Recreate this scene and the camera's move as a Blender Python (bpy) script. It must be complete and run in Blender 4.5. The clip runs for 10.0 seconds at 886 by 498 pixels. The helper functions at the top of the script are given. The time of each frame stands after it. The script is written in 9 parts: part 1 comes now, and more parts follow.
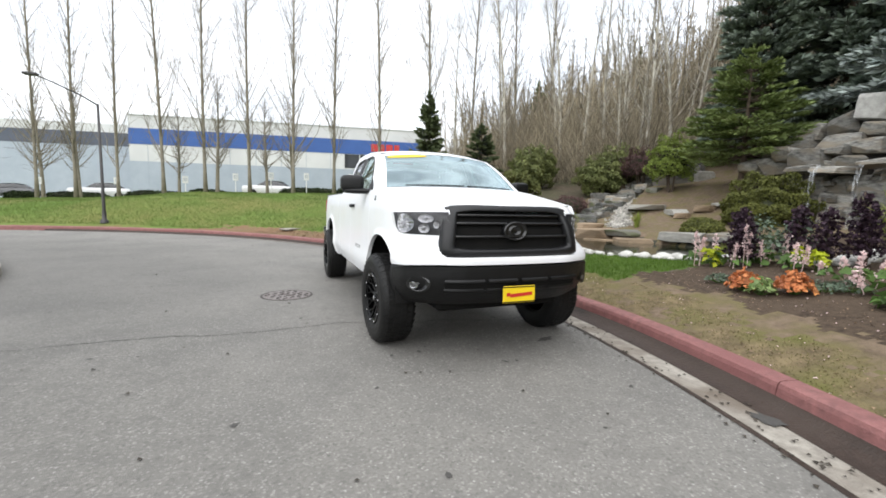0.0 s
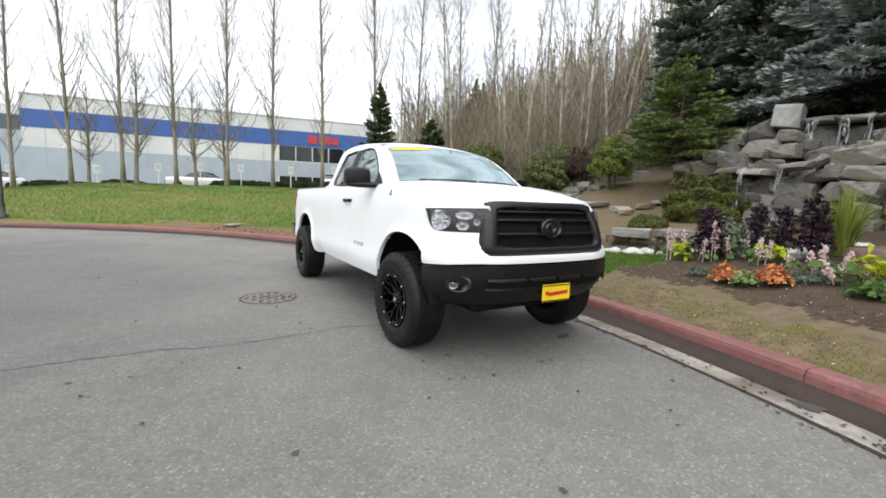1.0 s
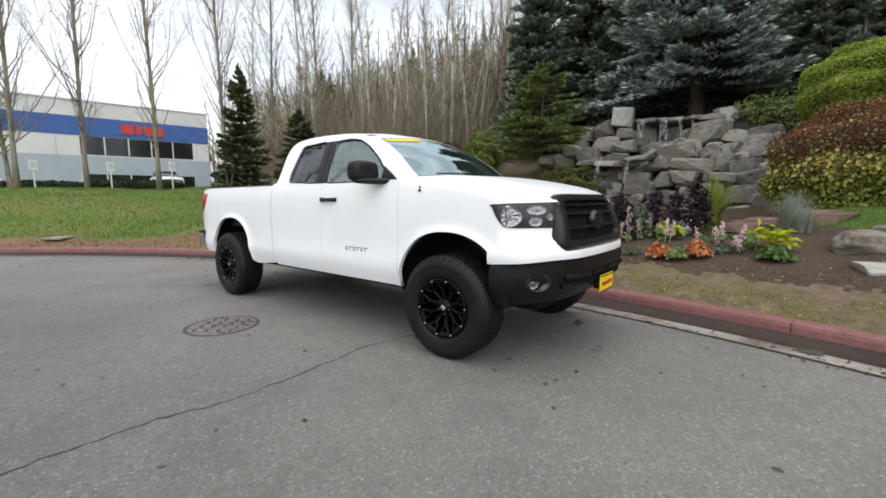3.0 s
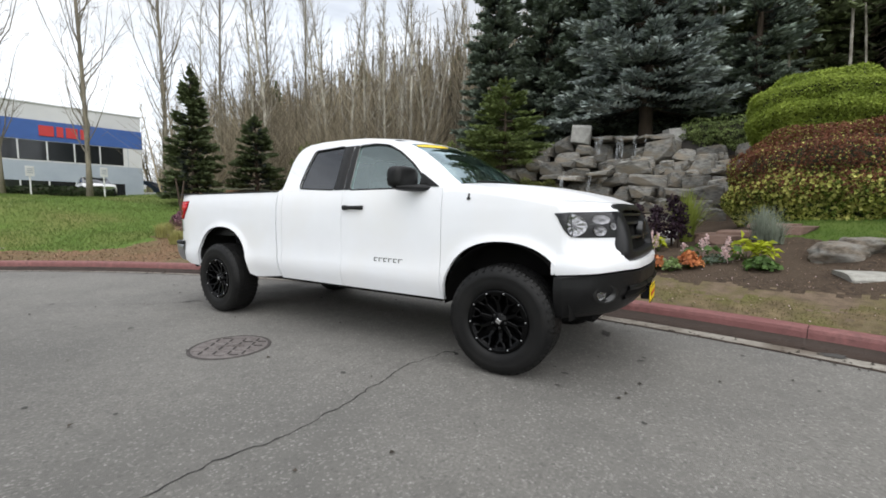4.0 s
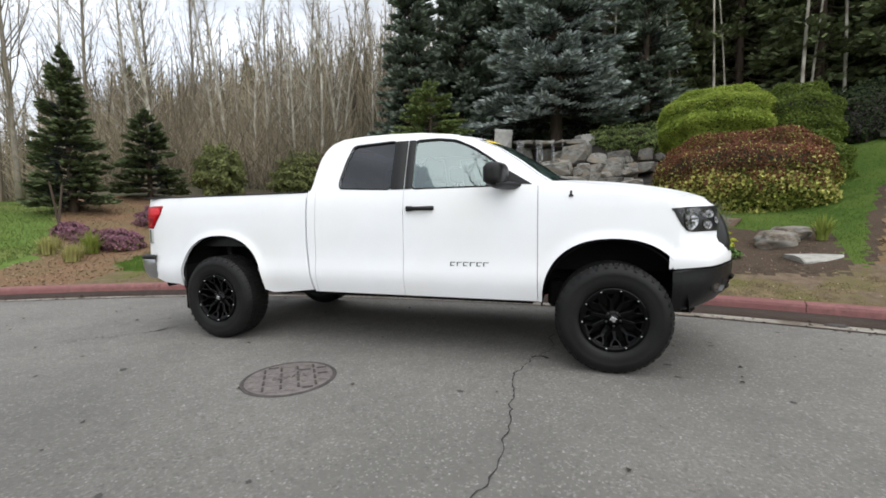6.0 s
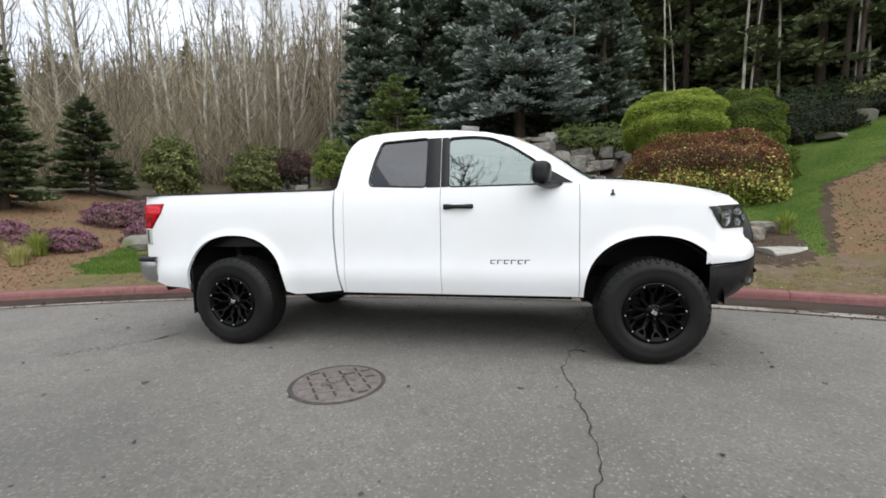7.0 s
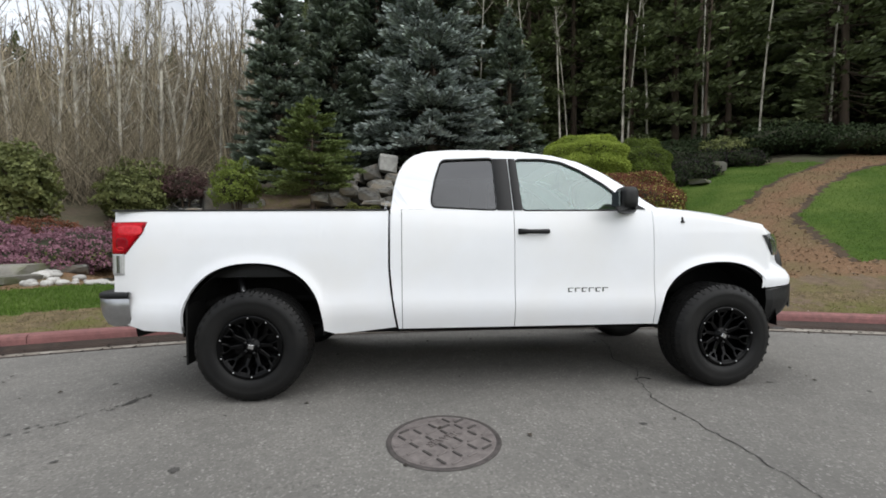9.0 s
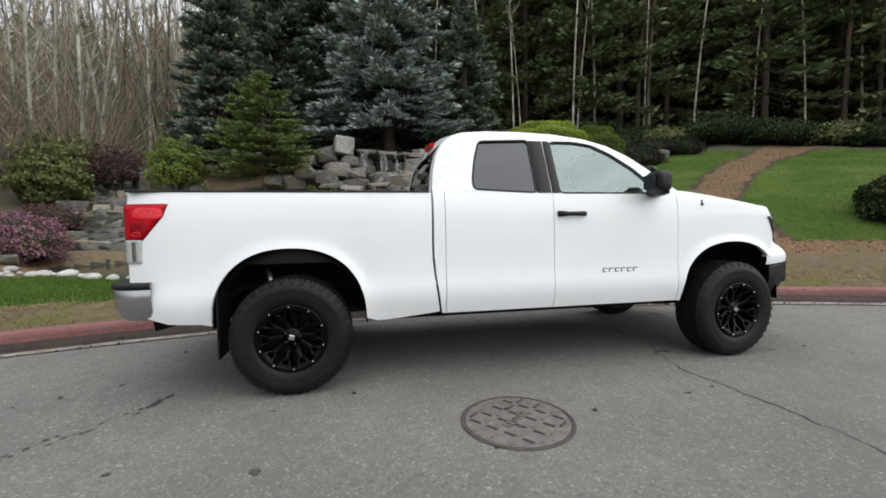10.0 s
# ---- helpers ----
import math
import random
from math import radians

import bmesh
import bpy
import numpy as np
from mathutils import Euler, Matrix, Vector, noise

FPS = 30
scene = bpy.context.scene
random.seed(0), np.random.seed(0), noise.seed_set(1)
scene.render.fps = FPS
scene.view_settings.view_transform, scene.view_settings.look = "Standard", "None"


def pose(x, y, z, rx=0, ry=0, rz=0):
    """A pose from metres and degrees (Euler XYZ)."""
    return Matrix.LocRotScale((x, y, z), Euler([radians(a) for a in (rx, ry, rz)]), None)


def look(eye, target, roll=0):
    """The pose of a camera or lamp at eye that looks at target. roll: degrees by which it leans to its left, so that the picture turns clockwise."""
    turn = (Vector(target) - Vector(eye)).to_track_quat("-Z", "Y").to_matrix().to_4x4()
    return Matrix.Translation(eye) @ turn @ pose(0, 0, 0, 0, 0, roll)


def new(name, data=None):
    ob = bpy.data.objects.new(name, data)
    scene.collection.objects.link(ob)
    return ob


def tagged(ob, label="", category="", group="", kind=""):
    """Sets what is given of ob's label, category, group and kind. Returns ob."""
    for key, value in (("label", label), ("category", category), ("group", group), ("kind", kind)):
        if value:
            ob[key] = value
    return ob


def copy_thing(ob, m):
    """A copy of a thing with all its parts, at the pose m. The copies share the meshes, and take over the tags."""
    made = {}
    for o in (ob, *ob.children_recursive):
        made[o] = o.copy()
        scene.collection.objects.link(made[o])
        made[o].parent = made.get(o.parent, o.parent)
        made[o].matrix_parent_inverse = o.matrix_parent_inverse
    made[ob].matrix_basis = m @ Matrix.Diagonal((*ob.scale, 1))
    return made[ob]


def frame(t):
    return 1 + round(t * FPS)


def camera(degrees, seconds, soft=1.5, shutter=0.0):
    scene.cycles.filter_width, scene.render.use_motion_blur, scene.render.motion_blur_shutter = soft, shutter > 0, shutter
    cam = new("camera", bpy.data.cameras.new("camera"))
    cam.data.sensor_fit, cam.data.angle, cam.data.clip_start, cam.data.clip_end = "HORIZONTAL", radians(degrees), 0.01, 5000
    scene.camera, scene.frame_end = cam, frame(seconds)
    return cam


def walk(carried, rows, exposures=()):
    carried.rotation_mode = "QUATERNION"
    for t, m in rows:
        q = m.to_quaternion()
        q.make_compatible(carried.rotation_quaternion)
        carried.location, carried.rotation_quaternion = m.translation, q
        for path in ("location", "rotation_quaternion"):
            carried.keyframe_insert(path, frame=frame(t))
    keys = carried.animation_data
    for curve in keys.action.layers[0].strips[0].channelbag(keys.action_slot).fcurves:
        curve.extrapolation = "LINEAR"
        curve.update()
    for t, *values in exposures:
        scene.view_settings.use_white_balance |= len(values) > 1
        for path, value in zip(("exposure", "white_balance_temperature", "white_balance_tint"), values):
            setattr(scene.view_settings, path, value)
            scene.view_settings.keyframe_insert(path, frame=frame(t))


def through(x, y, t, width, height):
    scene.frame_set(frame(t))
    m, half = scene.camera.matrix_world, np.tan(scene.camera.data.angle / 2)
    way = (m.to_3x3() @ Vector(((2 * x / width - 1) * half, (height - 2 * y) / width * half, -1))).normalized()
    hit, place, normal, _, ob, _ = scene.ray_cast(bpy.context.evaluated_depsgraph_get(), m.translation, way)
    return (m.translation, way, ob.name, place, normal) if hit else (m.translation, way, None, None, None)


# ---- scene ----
cam = camera(92.8, 10.0, 1.7)
PATH = [
    (0, (-0.827, -3.84, 1.285), (-0.092, -1.991, 1.081), 1.3),
    (0.5, (-1.13, -3.588, 1.264), (-0.252, -1.805, 1.041), 0.4),
    (1, (-1.464, -3.327, 1.268), (-0.458, -1.612, 1.05), 1.8),
    (1.5, (-1.804, -3.045, 1.281), (-0.633, -1.439, 1.055), 1.3),
    (2, (-2.032, -2.705, 1.288), (-0.706, -1.226, 1.057), 1.3),
    (2.5, (-2.279, -2.39, 1.272), (-0.858, -0.999, 1.054), 1.1),
    (3, (-2.478, -2.065, 1.262), (-0.947, -0.799, 1.027), -0.3),
    (3.2, (-2.543, -1.916, 1.26), (-0.984, -0.681, 1.05), -2.2),
    (4.3, (-2.889, -1.089, 1.222), (-1.166, -0.087, 1.054), -0.0),
    (4.5, (-2.918, -0.951, 1.228), (-1.175, 0.016, 1.06), -1.2),
    (5, (-3.025, -0.561, 1.223), (-1.244, 0.332, 1.047), 0.6),
    (5.5, (-3.157, -0.167, 1.218), (-1.309, 0.569, 1.007), 0.0),
    (5.7, (-3.193, 0.002, 1.209), (-1.326, 0.694, 1.02), -0.6),
    (6.8, (-3.443, 0.77, 1.233), (-1.501, 1.214, 1.055), -1.1),
    (7, (-3.439, 0.934, 1.245), (-1.491, 1.342, 1.056), -1.2),
    (7.5, (-3.393, 1.323, 1.238), (-1.426, 1.661, 1.112), -2.5),
    (8, (-3.375, 1.75, 1.223), (-1.382, 1.891, 1.129), -2.0),
    (8.5, (-3.298, 2.108, 1.212), (-1.299, 2.102, 1.136), -3.1),
    (9, (-3.202, 2.47, 1.22), (-1.207, 2.34, 1.165), -0.4),
    (9.5, (-3.169, 2.874, 1.226), (-1.193, 2.578, 1.15), -0.2),
    (10, (-3.052, 3.234, 1.211), (-1.096, 2.837, 1.081), -0.7),
]
walk(cam, [(t, look(eye, target, roll)) for t, eye, target, roll in PATH],
     exposures=((0, 1.26), (1.2, 1.10), (2.2, 0.97), (3.2, 0.82), (4.5, 0.82), (7.2, 0.93), (8.6, 0.77), (10, 0.75)))

# ---- world, sun, exposure ----
world = bpy.data.worlds.new("overcast_sky")
scene.world = world
world.use_nodes = True
wn, wl = world.node_tree.nodes, world.node_tree.links
wbg = wn["Background"]
wsky = wn.new("ShaderNodeTexSky")
wsky.sky_type, wsky.sun_disc = "NISHITA", False
wsky.sun_elevation, wsky.sun_rotation = radians(55), radians(217)
wco = wn.new("ShaderNodeTexCoord")
wmap = wn.new("ShaderNodeMapping")
wmap.inputs["Scale"].default_value = (1.0, 1.0, 2.6)
wnz = wn.new("ShaderNodeTexNoise")
wnz.inputs["Scale"].default_value, wnz.inputs["Detail"].default_value, wnz.inputs["Roughness"].default_value = 2.2, 5.0, 0.55
wrm = wn.new("ShaderNodeMapRange")
wrm.inputs["From Min"].default_value, wrm.inputs["From Max"].default_value = 0.36, 0.60
wrm.inputs["To Min"].default_value, wrm.inputs["To Max"].default_value = 0.74, 0.97
wmx = wn.new("ShaderNodeMix")
wmx.data_type = "RGBA"
wmx.inputs["B"].default_value = (7.6, 7.9, 8.3, 1)
wl.new(wco.outputs["Generated"], wmap.inputs["Vector"])
wl.new(wmap.outputs["Vector"], wnz.inputs["Vector"])
# cloud bellies and bright breaks
wm2, wn2, wr2, wvm = wn.new("ShaderNodeMapping"), wn.new("ShaderNodeTexNoise"), wn.new("ShaderNodeMapRange"), wn.new("ShaderNodeVectorMath")
wm2.inputs["Scale"].default_value, wm2.inputs["Location"].default_value = (1.0, 1.0, 3.6), (0.3, 1.7, 0.4)
wn2.inputs["Scale"].default_value, wn2.inputs["Detail"].default_value = 2.6, 5.0
wr2.inputs["From Min"].default_value, wr2.inputs["From Max"].default_value = 0.36, 0.64
wr2.inputs["To Min"].default_value, wr2.inputs["To Max"].default_value = 0.62, 1.10
wvm.operation, wvm.inputs[0].default_value = "SCALE", (7.6, 7.9, 8.3)
wl.new(wco.outputs["Generated"], wm2.inputs["Vector"])
wl.new(wm2.outputs["Vector"], wn2.inputs["Vector"])
wl.new(wn2.outputs["Fac"], wr2.inputs["Value"])
wl.new(wr2.outputs["Result"], wvm.inputs["Scale"])
wl.new(wvm.outputs["Vector"], wmx.inputs["B"])
wl.new(wnz.outputs["Fac"], wrm.inputs["Value"])
wl.new(wrm.outputs["Result"], wmx.inputs["Factor"])
wl.new(wsky.outputs["Color"], wmx.inputs["A"])
wl.new(wmx.outputs["Result"], wbg.inputs["Color"])
wbg.inputs["Strength"].default_value = 0.100
sun = new("sun", bpy.data.lights.new("sun", "SUN"))
sun.data.energy, sun.data.angle, sun.data.color = 1.5, radians(100), (1.0, 0.985, 0.965)
sun.matrix_world = look((-19, -25, 45), (0, 0, 0))


# ---- materials ----
def mat(name, c1, c2=None, scale=6.0, rough=0.7, bump=0.0, bscale=None, metal=0.0, coat=0.0, c3=None, scale3=0.6, rnd=0.0, spec=0.5, stretch=(1, 1, 1), island=False, trans=0.0, detail=6.0):
    m = bpy.data.materials.new(name)
    m.use_nodes = True
    n, l = m.node_tree.nodes, m.node_tree.links
    b = n["Principled BSDF"]
    b.inputs["Roughness"].default_value, b.inputs["Metallic"].default_value = rough, metal
    b.inputs["Coat Weight"].default_value, b.inputs["Coat Roughness"].default_value = coat, 0.06
    b.inputs["Specular IOR Level"].default_value = spec
    b.inputs["Transmission Weight"].default_value = trans
    c2 = c2 or tuple(v * 0.8 for v in c1)
    co = n.new("ShaderNodeTexCoord")
    mp = n.new("ShaderNodeMapping")
    mp.inputs["Scale"].default_value = stretch
    l.new(co.outputs["Object"], mp.inputs["Vector"])
    nz = n.new("ShaderNodeTexNoise")
    nz.inputs["Scale"].default_value, nz.inputs["Detail"].default_value, nz.inputs["Roughness"].default_value = scale, detail, 0.62
    l.new(mp.outputs["Vector"], nz.inputs["Vector"])
    rp = n.new("ShaderNodeValToRGB")
    rp.color_ramp.elements[0].position, rp.color_ramp.elements[1].position = 0.32, 0.68
    rp.color_ramp.elements[0].color, rp.color_ramp.elements[1].color = (*c2, 1), (*c1, 1)
    l.new(nz.outputs["Fac"], rp.inputs["Fac"])
    out = rp.outputs["Color"]
    if c3:
        n3 = n.new("ShaderNodeTexNoise")
        n3.inputs["Scale"].default_value, n3.inputs["Detail"].default_value = scale3, 4.0
        l.new(mp.outputs["Vector"], n3.inputs["Vector"])
        r3 = n.new("ShaderNodeMapRange")
        r3.inputs["From Min"].default_value, r3.inputs["From Max"].default_value = 0.42, 0.66
        l.new(n3.outputs["Fac"], r3.inputs["Value"])
        mx = n.new("ShaderNodeMix")
        mx.data_type = "RGBA"
        l.new(r3.outputs["Result"], mx.inputs["Factor"])
        l.new(out, mx.inputs["A"])
        mx.inputs["B"].default_value = (*c3, 1)
        out = mx.outputs["Result"]
    if rnd:
        src = n.new("ShaderNodeNewGeometry").outputs["Random Per Island"] if island else n.new("ShaderNodeObjectInfo").outputs["Random"]
        rr = n.new("ShaderNodeMapRange")
        rr.inputs["To Min"].default_value, rr.inputs["To Max"].default_value = 1 - rnd, 1 + rnd
        l.new(src, rr.inputs["Value"])
        hs = n.new("ShaderNodeHueSaturation")
        l.new(rr.outputs["Result"], hs.inputs["Value"])
        l.new(out, hs.inputs["Color"])
        out = hs.outputs["Color"]
    l.new(out, b.inputs["Base Color"])
    if bump:
        nb = n.new("ShaderNodeTexNoise")
        nb.inputs["Scale"].default_value, nb.inputs["Detail"].default_value = bscale or scale * 4, 5.0
        l.new(mp.outputs["Vector"], nb.inputs["Vector"])
        bp = n.new("ShaderNodeBump")
        bp.inputs["Strength"].default_value, bp.inputs["Distance"].default_value = bump, 0.02
        l.new(nb.outputs["Fac"], bp.inputs["Height"])
        l.new(bp.outputs["Normal"], b.inputs["Normal"])
    return m


def leaf_mat(name, c1, c2, rough=0.6, rnd=0.35, through=0.25, spec=0.22):
    """Foliage: colour varies from leaf to leaf, and some light passes through."""
    m = mat(name, c1, c2, scale=1.2, rough=rough, rnd=rnd, island=True, spec=spec)
    n, l = m.node_tree.nodes, m.node_tree.links
    b, o = n["Principled BSDF"], n["Material Output"]
    tr = n.new("ShaderNodeBsdfTranslucent")
    tr.inputs["Color"].default_value = (*[0.5 * (a + c) * 1.2 for a, c in zip(c1, c2)], 1)
    mx = n.new("ShaderNodeMixShader")
    mx.inputs["Fac"].default_value = through
    l.new(b.outputs["BSDF"], mx.inputs[1])
    l.new(tr.outputs["BSDF"], mx.inputs[2])
    l.new(mx.outputs["Shader"], o.inputs["Surface"])
    return m


def glass_mat(name, tint, base=0.05, rough=0.0, tone=(1, 1, 1)):
    """A thin pane: tinted see-through, with a gloss that grows towards grazing sight."""
    m = bpy.data.materials.new(name)
    m.use_nodes = True
    n, l = m.node_tree.nodes, m.node_tree.links
    n.remove(n["Principled BSDF"])
    t, g, f, x = n.new("ShaderNodeBsdfTransparent"), n.new("ShaderNodeBsdfGlossy"), n.new("ShaderNodeLayerWeight"), n.new("ShaderNodeMixShader")
    t.inputs["Color"].default_value = (*tint, 1)
    g.inputs["Roughness"].default_value = rough
    g.inputs["Color"].default_value = (*tone, 1)
    p = n.new("ShaderNodeMath")
    p.operation, p.inputs[1].default_value = "POWER", 4.0
    r = n.new("ShaderNodeMapRange")
    r.inputs["To Min"].default_value, r.inputs["To Max"].default_value = base, 1.0
    l.new(f.outputs["Facing"], p.inputs[0])
    l.new(p.outputs["Value"], r.inputs["Value"])
    l.new(r.outputs["Result"], x.inputs["Fac"])
    l.new(t.outputs["BSDF"], x.inputs[1])
    l.new(g.outputs["BSDF"], x.inputs[2])
    l.new(x.outputs["Shader"], n["Material Output"].inputs["Surface"])
    return m


M_ASPHALT = mat("asphalt", (0.178, 0.170, 0.155), (0.118, 0.112, 0.102), scale=45, rough=0.8, bump=0.4, bscale=180, c3=(0.116, 0.111, 0.102), scale3=0.7)
def speckle(m, scale, lo, hi, colour, amount):
    """Small stones of another colour set in a surface."""
    n, l = m.node_tree.nodes, m.node_tree.links
    b = n["Principled BSDF"]
    src = b.inputs["Base Color"].links[0].from_socket
    co = next(x for x in n if x.type == "TEX_COORD")
    v = n.new("ShaderNodeTexVoronoi")
    v.inputs["Scale"].default_value = scale
    l.new(co.outputs["Object"], v.inputs["Vector"])
    sp = n.new("ShaderNodeSeparateColor")
    l.new(v.outputs["Color"], sp.inputs["Color"])
    r = n.new("ShaderNodeMapRange")
    r.inputs["From Min"].default_value, r.inputs["From Max"].default_value = lo, hi
    r.inputs["To Max"].default_value = amount
    l.new(sp.outputs["Red"], r.inputs["Value"])
    x = n.new("ShaderNodeMix")
    x.data_type = "RGBA"
    l.new(r.outputs["Result"], x.inputs["Factor"])
    l.new(src, x.inputs["A"])
    x.inputs["B"].default_value = (*colour, 1)
    l.new(x.outputs["Result"], b.inputs["Base Color"])


speckle(M_ASPHALT, 84, 0.82, 1.0, (0.36, 0.35, 0.32), 0.36)
speckle(M_ASPHALT, 95, 0.97, 1.0, (0.42, 0.41, 0.39), 0.5)
speckle(M_ASPHALT, 60, 0.88, 0.99, (0.05, 0.048, 0.044), 0.38)
speckle(M_ASPHALT, 11, 0.55, 1.0, (0.105, 0.10, 0.092), 0.4)
def pale_lane(m, r0, r1, lo, hi):
    """Makes the asphalt paler in the outer lane than towards the loop's middle."""
    n, l = m.node_tree.nodes, m.node_tree.links
    b = n["Principled BSDF"]
    src = b.inputs["Base Color"].links[0].from_socket
    co = next(x for x in n if x.type == "TEX_COORD")
    s = n.new("ShaderNodeVectorMath")
    s.operation, s.inputs[1].default_value = "SUBTRACT", (-13.2, 1.8, 0)
    g = n.new("ShaderNodeVectorMath")
    g.operation = "LENGTH"
    z = n.new("ShaderNodeTexNoise")
    z.inputs["Scale"].default_value, z.inputs["Detail"].default_value = 0.5, 5.0
    a = n.new("ShaderNodeMath")
    a.operation, a.inputs[1].default_value = "MULTIPLY_ADD", 3.0
    r = n.new("ShaderNodeMapRange")
    r.interpolation_type = "SMOOTHSTEP"
    r.inputs["From Min"].default_value, r.inputs["From Max"].default_value = r0 + 1.5, r1 + 1.5
    r.inputs["To Min"].default_value, r.inputs["To Max"].default_value = lo, hi
    h = n.new("ShaderNodeHueSaturation")
    l.new(co.outputs["Object"], s.inputs[0])
    l.new(s.outputs["Vector"], g.inputs[0])
    l.new(co.outputs["Object"], z.inputs["Vector"])
    l.new(z.outputs["Fac"], a.inputs[0])
    l.new(g.outputs["Value"], a.inputs[2])
    l.new(a.outputs["Value"], r.inputs["Value"])
    l.new(r.outputs["Result"], h.inputs["Value"])
    l.new(src, h.inputs["Color"])
    l.new(h.outputs["Color"], b.inputs["Base Color"])


pale_lane(M_ASPHALT, 10.2, 14.0, 0.88, 1.18)
M_CONCRETE = mat("concrete", (0.36, 0.335, 0.29), (0.19, 0.17, 0.145), scale=9, rough=0.85, bump=0.4, bscale=70, c3=(0.14, 0.115, 0.09), scale3=1.8)
M_KERB = mat("red_kerb_paint", (0.27, 0.115, 0.108), (0.145, 0.064, 0.060), scale=12, rough=0.75, bump=0.35, bscale=60, c3=(0.19, 0.075, 0.072), scale3=2.2)
M_MOSS = mat("mossy_soil", (0.205, 0.158, 0.09), (0.095, 0.073, 0.043), scale=7, rough=0.95, bump=1.0, bscale=50, c3=(0.12, 0.115, 0.04), scale3=1.6, spec=0.15)
M_TRODDEN = mat("trodden_soil", (0.205, 0.152, 0.108), (0.105, 0.078, 0.054), scale=9, rough=0.95, bump=1.0, bscale=60, c3=(0.14, 0.12, 0.055), scale3=2.5, spec=0.15)
M_SOIL = mat("dark_soil", (0.102, 0.074, 0.053), (0.036, 0.026, 0.019), scale=16, rough=0.95, bump=1.0, bscale=60, c3=(0.085, 0.062, 0.044), scale3=1.2, spec=0.15)
M_BARK = mat("bark_mulch", (0.245, 0.150, 0.088), (0.135, 0.084, 0.05), scale=18, rough=0.95, bump=1.0, bscale=55, c3=(0.15, 0.115, 0.06), scale3=1.1, spec=0.15)
M_LAWN = mat("lawn", (0.08, 0.135, 0.024), (0.042, 0.082, 0.014), scale=9, rough=0.9, bump=0.9, bscale=140, c3=(0.105, 0.15, 0.034), scale3=0.8, spec=0.12)
M_ROUGHGRASS = mat("rough_grass", (0.125, 0.19, 0.042), (0.08, 0.13, 0.028), scale=5, rough=0.95, bump=0.9, bscale=60, c3=(0.16, 0.165, 0.055), scale3=0.35, spec=0.12)
M_LITTER = mat("leaf_litter", (0.10, 0.075, 0.05), (0.05, 0.04, 0.025), scale=5, rough=0.95, bump=0.8, bscale=25, c3=(0.05, 0.062, 0.022), scale3=0.25)
M_POND = mat("pond_bed", (0.035, 0.035, 0.022), (0.02, 0.02, 0.013), scale=6, rough=0.9)


# ---- mesh helpers ----
def ob_of(name, bm, material=None, smooth=False):
    me = bpy.data.meshes.new(name)
    bm.normal_update()
    bm.to_mesh(me)
    bm.free()
    if material:
        me.materials.append(material)
    if smooth:
        me.polygons.foreach_set("use_smooth", [True] * len(me.polygons))
    return new(name, me)


def part(name, bm, material, parent, label="", smooth=False):
    o = ob_of(name, bm, material, smooth)
    o.parent = parent
    if label:
        tagged(o, label)
    return o


def mesh_of(name, verts, faces, material=None, smooth=False, parent=None, label=""):
    me = bpy.data.meshes.new(name)
    me.from_pydata([tuple(v) for v in verts], [], faces)
    me.update()
    if material:
        me.materials.append(material)
    if smooth:
        me.polygons.foreach_set("use_smooth", [True] * len(me.polygons))
    o = new(name, me)
    o.parent = parent
    if label:
        tagged(o, label)
    return o


def fast_mesh(name, V, F, material):
    """A mesh from arrays: V (n, 3) places, F (m, k) corners."""
    me = bpy.data.meshes.new(name)
    V, F = np.asarray(V, dtype=np.float32), np.asarray(F, dtype=np.int32)
    m, k = F.shape
    me.vertices.add(len(V))
    me.vertices.foreach_set("co", V.ravel())
    me.loops.add(m * k)
    me.loops.foreach_set("vertex_index", F.ravel())
    me.polygons.add(m)
    me.polygons.foreach_set("loop_start", np.arange(m, dtype=np.int32) * k)
    me.update(calc_edges=True)
    me.validate()
    if material:
        me.materials.append(material)
    return me


def empty(name, m, label, category, group="", kind=""):
    o = new(name)
    o.empty_display_size = 0.1
    o.matrix_world = m
    return tagged(o, label, category, group, kind)


def add_box(bm, x0, x1, y0, y1, z0, z1, bevel=0.0, seg=2):
    r = bmesh.ops.create_cube(bm, size=1)
    for v in r["verts"]:
        v.co = Vector(((x0 + x1) / 2 + v.co.x * (x1 - x0), (y0 + y1) / 2 + v.co.y * (y1 - y0), (z0 + z1) / 2 + v.co.z * (z1 - z0)))
    if bevel:
        es = list({e for v in r["verts"] for e in v.link_edges})
        bmesh.ops.bevel(bm, geom=es, offset=bevel, segments=seg, affect="EDGES", profile=0.5)
    return bm


def add_tube(bm, pts, radii, sides=8, cap=True):
    """A tube along pts."""
    rings = []
    for i, p in enumerate(pts):
        p = Vector(p)
        a = Vector(pts[max(i - 1, 0)])
        b = Vector(pts[min(i + 1, len(pts) - 1)])
        d = (b - a).normalized()
        u = d.orthogonal().normalized() if abs(d.z) > 0.95 else d.cross(Vector((0, 0, 1))).normalized()
        w = d.cross(u)
        r = radii[i] if hasattr(radii, "__len__") else radii
        rings.append([bm.verts.new(p + (u * math.cos(2 * math.pi * k / sides) + w * math.sin(2 * math.pi * k / sides)) * r) for k in range(sides)])
    for r0, r1 in zip(rings, rings[1:]):
        for k in range(sides):
            bm.faces.new((r0[k], r0[(k + 1) % sides], r1[(k + 1) % sides], r1[k]))
    if cap:
        bm.faces.new(rings[0][::-1])
        bm.faces.new(rings[-1])
    return bm


